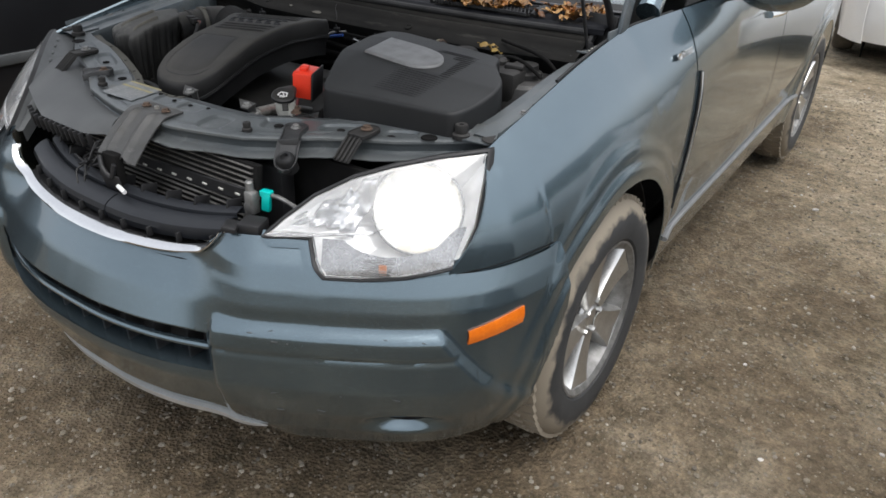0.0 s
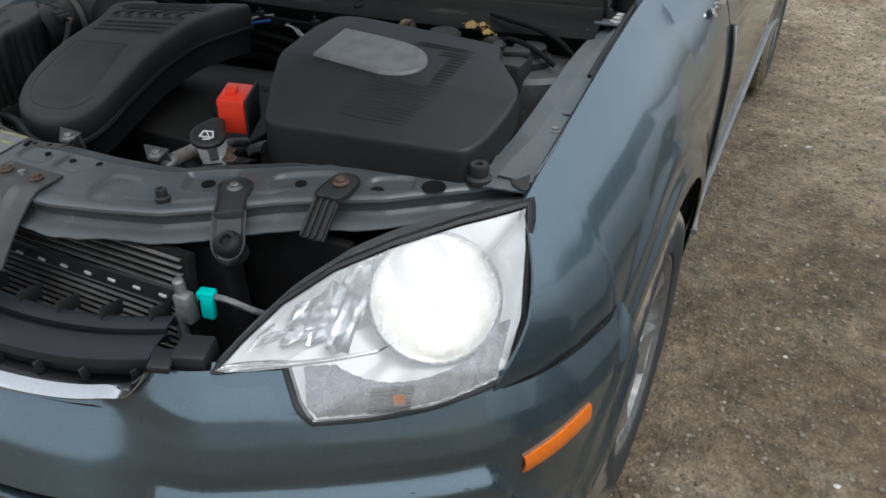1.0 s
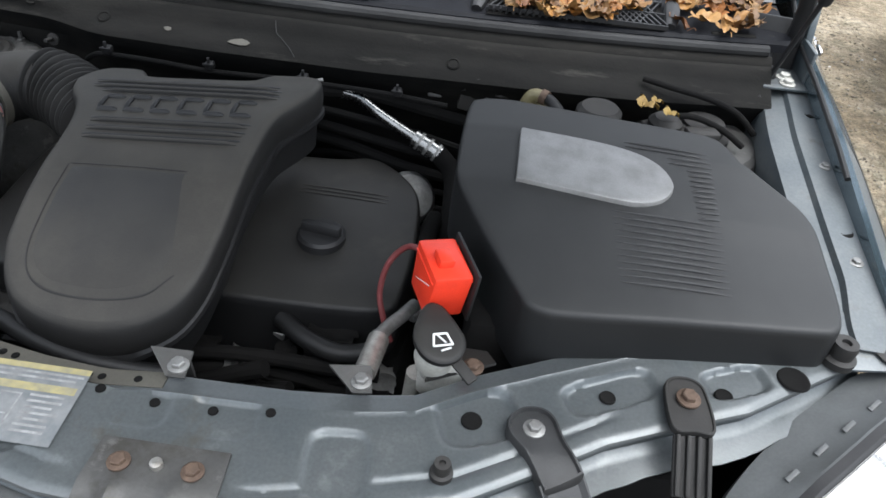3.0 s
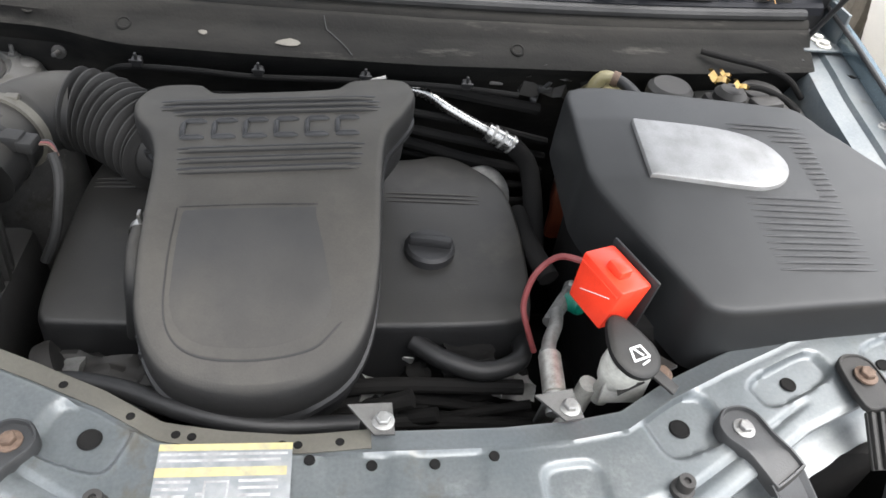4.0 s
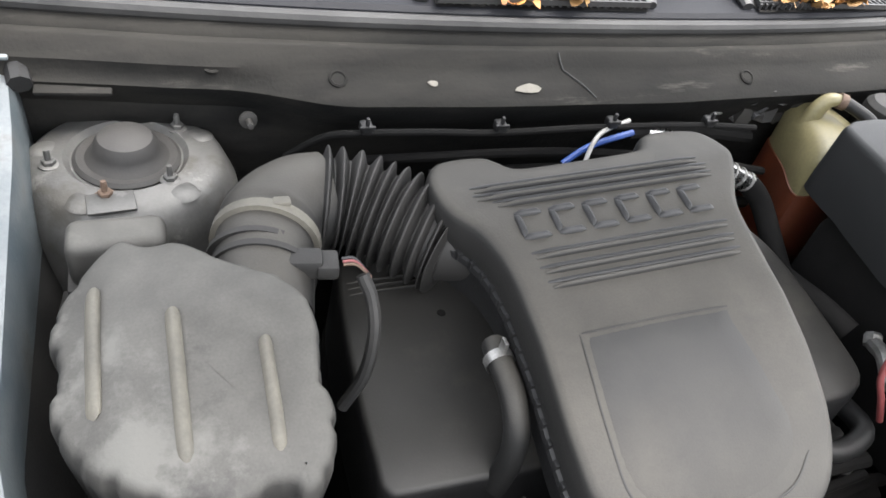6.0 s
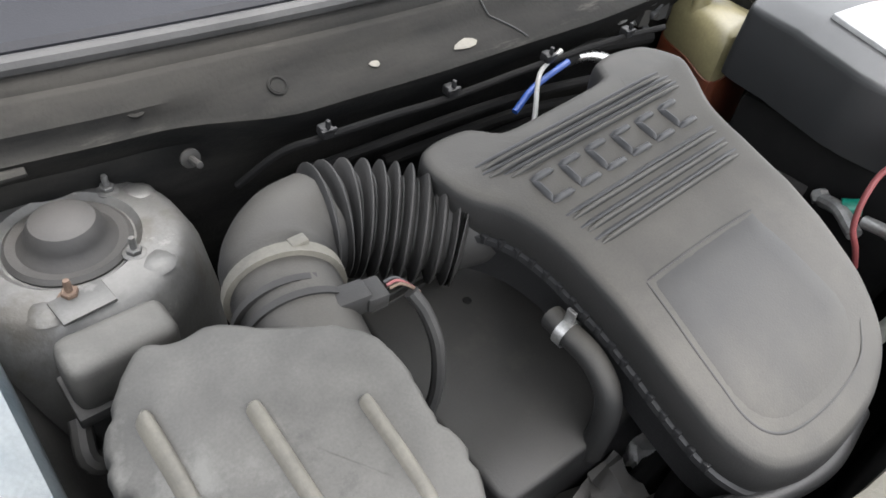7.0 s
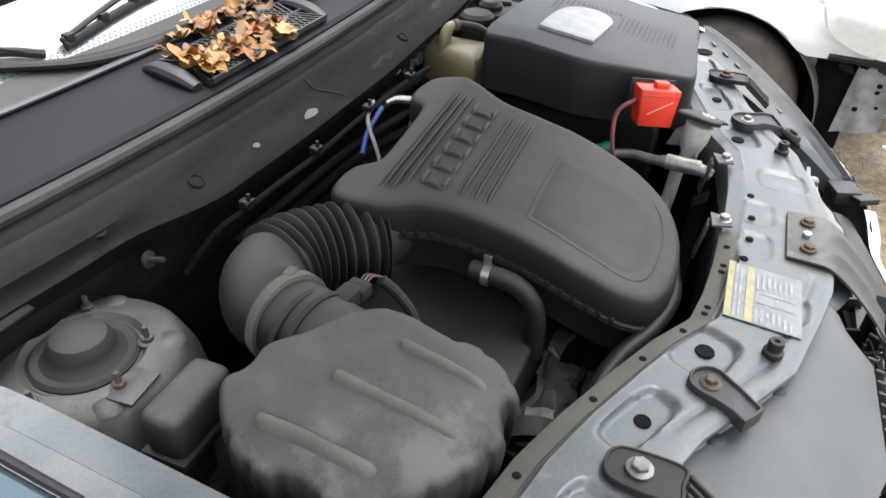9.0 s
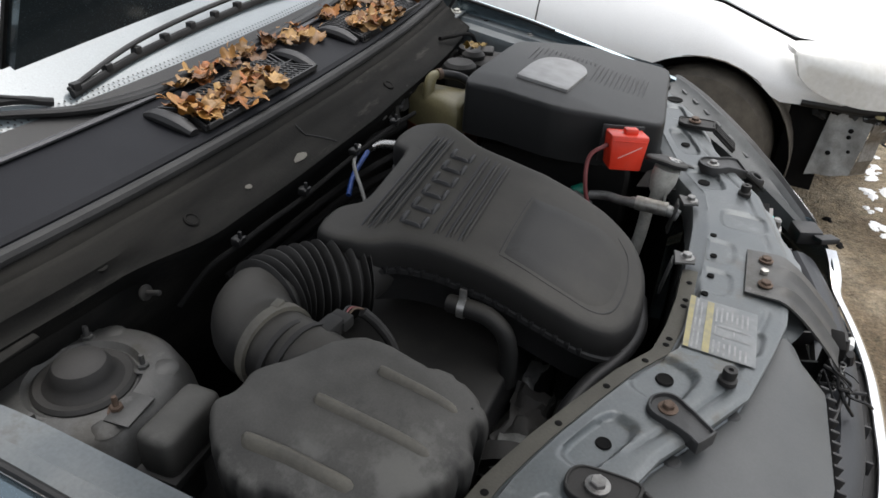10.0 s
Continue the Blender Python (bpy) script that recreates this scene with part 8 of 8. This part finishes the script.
def white_car(name, label, m, bumper=True, flip=1):
    car = thing(name, label, "car")
    car.matrix_basis = m

    def wp(nm, bm, mat, lab="", parent=None):
        return part(nm, bm, mat, parent or car, lab, 40)

    W, HZ, WY, RA = 0.86, 0.30, 0.79, 0.385

    def ex(y):
        return interp(y, [(0.0, 0.62), (0.1, 0.72), (0.25, 0.80), (0.5, 0.85), (1.0, W), (4.0, W), (4.4, 0.80), (4.7, 0.66)])

    def etop(y):
        return interp(y, [(0.0, 0.67), (0.3, 0.715), (0.5, 0.765), (0.8, 0.865), (1.4, 0.93), (2.0, 0.95), (4.0, 0.97), (4.7, 0.92)])

    def low(y):
        for hub in (WY, WY + 2.75):
            d = abs(y - hub)
            if d < RA:
                return max(0.2 if bumper or y > WY else 0.575, HZ + math.sqrt(RA**2 - d * d))
        if y < WY - RA and not bumper:
            return min(etop(y) - 0.01, 0.585 + 0.5 * max(0.0, 0.30 - y))
        return 0.2

    for sx in (-1, 1):
        rows = []
        for i in range(121):
            y = 0.24 + 4.44 * i / 120 if not bumper else 0.02 + 4.66 * i / 120
            a, b = low(y), etop(y)
            rows.append([(sx * (ex(y) - 0.03 * ((0.55 - z) / 0.35) ** 2 * (z < 0.55) - 0.13 * max(0, (z - 0.6) / max(0.1, b - 0.6)) ** 2.2), y, z) for z in np.linspace(a, b, 14)])
        wp("body_side", thick(grid_mesh(rows), 0.004), white_paint, "white painted body side")
        for hub in (WY, WY + 2.75):
            w = lathe([(0.19, 0.07), (0.2, 0.09), (0.25, 0.095), (0.29, 0.085), (0.312, 0.06), (0.316, 0.0), (0.312, -0.06), (0.29, -0.085), (0.2, -0.09)], 40, (sx * (W - 0.12), hub, HZ + 0.012), (0, 90, 0), False)
            tw = wp("wheel", w, sedan_tyre, "dusty tyre")
            wp("rim", lathe([(0.0, 0.02), (0.06, 0.03), (0.1, 0.01), (0.17, 0.03), (0.195, 0.06), (0.2, 0.08)], 30, (sx * (W - 0.12), hub, HZ + 0.012), (0, 90 * sx, 0), False), castalu, "", tw)
            lin = []
            for k in range(21):
                a = radians(-10 + 200 * k / 20)
                lin.append([(sx * x, hub + (RA + 0.005) * math.cos(a), HZ + (RA + 0.005) * math.sin(a)) for x in (W - 0.01, W - 0.28)])
            wp("arch_liner", thick(grid_mesh(lin), 0.003), sedan_tyre, "dusty grey arch liner")
            wp("arch_back", lathe([(0, 0), (RA, 0), (RA, 0.01)], 24, (sx * (W - 0.28), hub, HZ), (0, 90, 0)), cavity)
        gap = [(sx * (ex(1.5) - 0.13 * max(0, (z - 0.6) / max(0.1, etop(1.5) - 0.6)) ** 2.2 + 0.0005), 1.5, z) for z in np.linspace(0.3, etop(1.5) - 0.005, 12)]
        wp("door_gap", tube(gap, 0.0028, 6, 1), cavity, "dark gap ahead of the door")
        # headlamp: a long pale lens tapering back into the wing
        lamp = []
        for u in np.linspace(0, 1, 17):
            yy = -0.02 + 0.52 * u
            half = 0.088 * (1 - u**2.6) ** 0.8 + 0.003
            cz = 0.672 + 0.085 * u**1.4 - 0.02 * (1 - u)
            lamp.append([(sx * (ex(yy) + 0.004 - 0.06 * max(0, v) ** 2 + 0.01 * max(0, -v)), yy + 0.03 * max(0, v), cz + (half * v if v > 0 else v * (cz - 0.588) * (1 - u**2.6) ** 0.5)) for v in np.linspace(-1, 1, 11)])
        hb = wp("headlamp", thick(grid_mesh(lamp), 0.02), lamp_white, "pale milky headlamp with an amber patch")
        mid = [[(p[0] + sx * 0.007, p[1] - 0.004, p[2]) for p in row[2:5]] for row in lamp[12:15]]
        wp("amber_lens", thick(grid_mesh(mid), 0.003), amber_pale, "faded amber lens", hb)
        if not bumper:
            # dark tube drawn for the shade of the open gap
            wp("lamp_gap", tube([(sx * x, y, z) for x, y, z in ((0.705, 0.58, 0.768), (0.70, 0.52, 0.770), (0.69, 0.434, 0.766), (0.665, 0.33, 0.752), (0.64, 0.2, 0.734), (0.60, 0.08, 0.716))], lambda q: 0.007 + 0.006 * q, 8, 4), cavity, "dark open gap above the lamp", hb)
            wp("wing_liner", thick(grid_mesh([[(sx * (0.74 - 0.02 * v), yy, 0.575 - 0.37 * v) for v in (0, 0.5, 1)] for yy in (0.30, 0.38, 0.46)]), 0.004), cavity, "black torn arch liner")
            for k in range(7):
                rk = random.Random(90 + k)
                wp("torn_scrap", lumpy((0.05, 0.05, 0.025), (sx * (0.735 + 0.03 * rk.random()), 0.02 + 0.055 * k, 0.565 - 0.03 * rk.random()), 0.02, 3.0 * k, (rk.uniform(-40, 40), rk.uniform(-30, 30), rk.uniform(0, 90)), 3), (black_dusty, galv, cavity)[k % 3], "torn scrap of black plastic")
            wp("lamp_support", tube([(sx * (ex(yy) - 0.01), yy - 0.01, 0.575 + 0.035 * abs(yy - 0.2)) for yy in np.linspace(-0.04, 0.44, 9)], 0.02, 8, 4, squash=0.7), black_dusty, "black lamp support strip")
            plate = thick(grid_mesh([[(sx * (0.775 + 0.008 * math.sin(9 * u + 4 * v)), 0.17 + 0.15 * u + 0.02 * v, 0.555 - 0.235 * v - 0.03 * u * v) for u in np.linspace(0, 1, 9)] for v in np.linspace(0, 1, 11)]), 0.004)
            pl = wp("bumper_plate", plate, bare_plate, "bent bare grey metal bumper plate")
            wp("torn_flange", thick(grid_mesh([[(sx * (0.775 - 0.05 * u + 0.012 * math.sin(11 * v)), 0.165 - 0.05 * u + 0.02 * v, 0.55 - 0.22 * v + 0.01 * math.sin(17 * v)) for u in np.linspace(0, 1, 5)] for v in np.linspace(0, 1, 15)]), 0.003), steel, "torn bright metal flange", pl)
            for yy, zz, rr in ((0.235, 0.50, 0.008), (0.235, 0.475, 0.007), (0.285, 0.40, 0.008), (0.22, 0.42, 0.006)):
                wp("hole", lathe([(0, 0.0), (rr, 0.0), (rr * 1.2, -0.001)], 12, (sx * 0.79, yy, zz), (0, 90 * sx, 0)), cavity, "", pl)
            for k in range(4):
                rr = random.Random(70 + k)
                wp("broken_bracket", thick(grid_mesh([[(sx * (0.70 + 0.05 * rr.random() + 0.02 * u), 0.06 + 0.05 * k + 0.06 * u + 0.02 * v, 0.575 - 0.05 * v - 0.02 * u * v) for u in (0, 0.5, 1)] for v in (0, 0.4, 1)]), 0.004), galv if k % 2 else white_plastic, "broken plastic bracket")
            wp("dangling_wire", tube([(sx * 0.74, 0.06, 0.57), (sx * 0.75, 0.03, 0.50), (sx * 0.73, 0.06, 0.44), (sx * 0.74, 0.12, 0.46)], 0.004, 6, 6), black)
            wp("clip", rbox((0.02, 0.03, 0.012), (sx * 0.77, 0.16, 0.565), 0.003), yellow_print)
    # hood, windshield, roof, tail
    rows = []
    for x in np.linspace(-1, 1, 21):
        rows.append([(x * (ex(y) - 0.15), y - 0.10 * (1 - x * x) * (1 if y < 0.5 else 0.3), etop(y) + 0.055 * (1 - x * x) + 0.012) for y in np.linspace(0.06 + 0.25 * x * x, 1.35, 14)])
    wp("hood", thick(grid_mesh(rows), 0.006), white_paint, "white hood with an open gap")
    rows = [[(x * (0.70 - 0.1 * f), 1.33 + 0.75 * f - 0.06 * (1 - x * x), 0.97 + 0.40 * f) for x in np.linspace(-1, 1, 13)] for f in np.linspace(0, 1, 8)]
    wp("windshield", thick(grid_mesh(rows), 0.005), window_glass, "windshield")
    rows = [[(x * 0.62, y, 1.37 + 0.06 * math.sin(math.pi * (y - 2.0) / 1.6) - 0.05 * abs(x) ** 3) for x in np.linspace(-1, 1, 11)] for y in np.linspace(2.05, 3.5, 8)]
    wp("roof", thick(grid_mesh(rows), 0.02), white_paint, "white roof")
    rows = [[(x * (0.6 + 0.06 * f), 3.5 + 0.6 * f, 1.37 - 0.36 * f) for x in np.linspace(-1, 1, 11)] for f in np.linspace(0, 1, 6)]
    wp("rear_window", thick(grid_mesh(rows), 0.005), window_glass, "rear window")
    for sx in (-1, 1):
        rows = [[(sx * (0.72 - 0.1 * f), y, 0.95 + (zt - 0.95) * f) for f in np.linspace(0, 1, 5)] for y, zt in ((1.5, 0.98), (2.0, 1.33), (2.7, 1.38), (3.4, 1.34), (4.0, 1.0))]
        wp("side_window", thick(grid_mesh(rows), 0.005), window_glass, "dark side window")
    rows = [[(x * 0.70, 4.05 + 0.62 * f, 0.99 - 0.02 * f) for x in np.linspace(-1, 1, 9)] for f in (0, 0.5, 1)]
    wp("trunk_lid", thick(grid_mesh(rows), 0.01), white_paint, "white trunk lid")
    rows = [[(x * ex(4.66), 4.67 + 0.05 * (1 - x * x), z) for x in np.linspace(-1, 1, 11)] for z in (0.3, 0.6, 0.97)]
    wp("rear_bumper", thick(grid_mesh(rows), 0.01), white_paint, "white rear bumper")
    wp("underbody", rbox((1.3, 3.9, 0.1), (0, 2.5, 0.28), 0.02), cavity, "dark underbody")
    if bumper:
        def bf(s, z, out=0.0):
            ang = s * 1.35
            y = 0.30 - (0.34 + out) * (math.cos(ang) - math.cos(1.35)) / (1 - math.cos(1.35))
            return ((0.80 + out) * math.sin(ang) / math.sin(1.35), y + 0.9 * max(0, z - 0.48) ** 1.6 + 0.25 * max(0, 0.38 - z) ** 1.2, z)

        fb = wp("front_bumper", thick(grid_mesh([[bf(s, z) for z in np.linspace(0.2, 0.70, 18)] for s in np.linspace(-1, 1, 41)]), 0.005), white_paint, "white front bumper with slit vents")
        for sx in (-1, 1):
            for k in range(2):
                wp("vent_slit", tube([bf(sx * (0.66 + 0.03 * j), 0.45 - 0.045 * k + 0.004 * j, 0.004) for j in range(7)], lambda s: 0.004 + 0.008 * math.sin(math.pi * min(1, s + 0.1)), 8, 3), black, "black slit", fb)
    else:
        wp("crash_beam", rbox((1.15, 0.06, 0.11), (0, 0.12, 0.45), 0.012), castalu, "bare bumper beam")
        wp("front_core", rbox((1.1, 0.08, 0.4), (0, 0.45, 0.46), 0.02), cavity, "dark radiator core")
    wp("inner_body", rbox((1.32, 1.0, 0.4), (0, 0.95, 0.55), 0.04), cavity, "dark engine bay under the hood")
    return car


white_car("sedan", "white sedan with its front bumper missing, parked alongside", pose(2.65, -0.44, 0.0, 0, 0, -7), False)
white_car("sedan", "white sedan with slit vents in its bumper, parked behind", pose(1.50, 6.15, 0.0, 0, 0, 6), True)

# ---- a dark vehicle on the other side ----
dk = thing("dark_van", "black vehicle side in shade with a grey strip", "car", -2.9, 1.2, 0)
def van_section(y):
    """Half section from sill to roof, for a short bonnet, a steep windshield and an upright tail."""
    hi = interp(y, [(-2.25, 0.80), (-2.15, 0.95), (-1.2, 1.08), (-0.5, 1.66), (-0.1, 1.72), (1.9, 1.71), (2.25, 1.2), (2.4, 1.0)])
    wide = interp(y, [(-2.25, 0.72), (-2.05, 0.95), (-1.7, 1.0), (2.0, 1.0), (2.4, 0.9)])
    belt = min(1.0, hi - 0.06)
    out = [((0.85 - 0.04 * ((z - 0.6) / 0.5) ** 2) * wide, z) for z in np.linspace(0.25, belt, 10)]
    g = hi - belt
    return out + [((0.815 - 0.12 * min(1, g / 0.7)) * wide, belt + 0.45 * g), ((0.76 - 0.17 * min(1, g / 0.7)) * wide, belt + 0.9 * g), ((0.66 - 0.22 * min(1, g / 0.7)) * wide, hi), (0.0, hi + 0.015)]


rows = []
for y in np.linspace(-2.25, 2.4, 48):
    half = van_section(y)
    rows.append([(x, y, z) for x, z in half] + [(-x, y, z) for x, z in half[-2::-1]])
for r, out in ((rows[0], -0.03), (rows[-1], 0.03)):
    c = Vector((0, r[0][1] + out, 0.62))
    ring = [tuple(Vector(p).lerp(c, 0.12)) for p in r]
    shut = [ring, [tuple(Vector(p).lerp(c, 0.97)) for p in r]]
    if out < 0:
        rows = shut[::-1] + rows
    else:
        rows = rows + shut
part("body", thick(grid_mesh(rows), 0.01), dark_paint, dk, "black body")
for sx in (-1, 1):
    for y0, y1 in ((-0.35, 0.55), (0.62, 1.6)):
        pane = [[(sx * (0.005 + np.interp(z, [q[1] for q in van_section(y)[8:12]], [q[0] for q in van_section(y)[8:12]])), y, z) for z in np.linspace(1.1, 1.52, 6)] for y in np.linspace(y0, y1, 8)]
        part("side_window", thick(grid_mesh(pane), 0.004), black, dk, "dark side window")
part("side_strip", rbox((0.02, 2.6, 0.05), (0.855, -0.2, 0.56), 0.008), deflector, dk, "grey rubbing strip")
for x, y in ((0.74, -1.4), (0.74, 1.5), (-0.74, -1.4), (-0.74, 1.5)):
    part("wheel", lathe([(0.0, 0.09), (0.19, 0.08), (0.2, 0.1), (0.28, 0.1), (0.32, 0.06), (0.325, -0.06), (0.28, -0.1), (0.0, -0.1)], 36, (x, y, 0.325), (0, 90 if x > 0 else -90, 0)), rubber, dk, "dark wheel")
part("underbody", rbox((1.5, 4.2, 0.12), (0, 0.1, 0.28), 0.02), cavity, dk)

# ---- old snow patches and a dark clod on the ground ----
def blob(x, y, rx, ry, h, seed, mat, name, label, cat):
    rows = []
    for k in range(9):
        f = k / 8
        row = []
        for a in np.linspace(0, 2 * math.pi, 28, endpoint=False):
            e = 1 + 0.6 * noise.noise((math.cos(a) * 1.7 + seed, math.sin(a) * 1.7, seed * 0.7)) + 0.3 * noise.noise((math.cos(a) * 5 + seed, math.sin(a) * 5, seed))
            q = (x + rx * e * (1 - f) * math.cos(a), y + ry * e * (1 - f) * math.sin(a))
            row.append((q[0], q[1], ground_z(*q) - 0.006 + h * (1 - (1 - f) ** 2) * (1 + 0.5 * noise.noise((q[0] * 20, q[1] * 20, seed)))))
        rows.append(row)
    ob = part(name, grid_mesh(rows, close_v=True), mat)
    return tagged(ob, label, cat)


rs = random.Random(8)
for k in range(26):
    u = rs.random()
    x, y = 2.12 + 1.25 * u, -0.40 - 0.09 * u + rs.uniform(-0.05, 0.05)
    r = rs.uniform(0.016, 0.05) * (0.7 + 0.6 * u)
    blob(x, y, r * rs.uniform(0.9, 1.9), r, 0.012, k + 1.3, snow_mat, "snow_patch", "small ragged scrap of old white snow on the soil", "snow")
for x, y, s in ((1.98, -0.24, 11), (2.2, -0.2, 12), (-0.3, -0.34, 13)):
    blob(x, y, 0.028, 0.02, 0.02, s, cavity, "soil_clod", "dark clod of soil on the gravel", "clod")
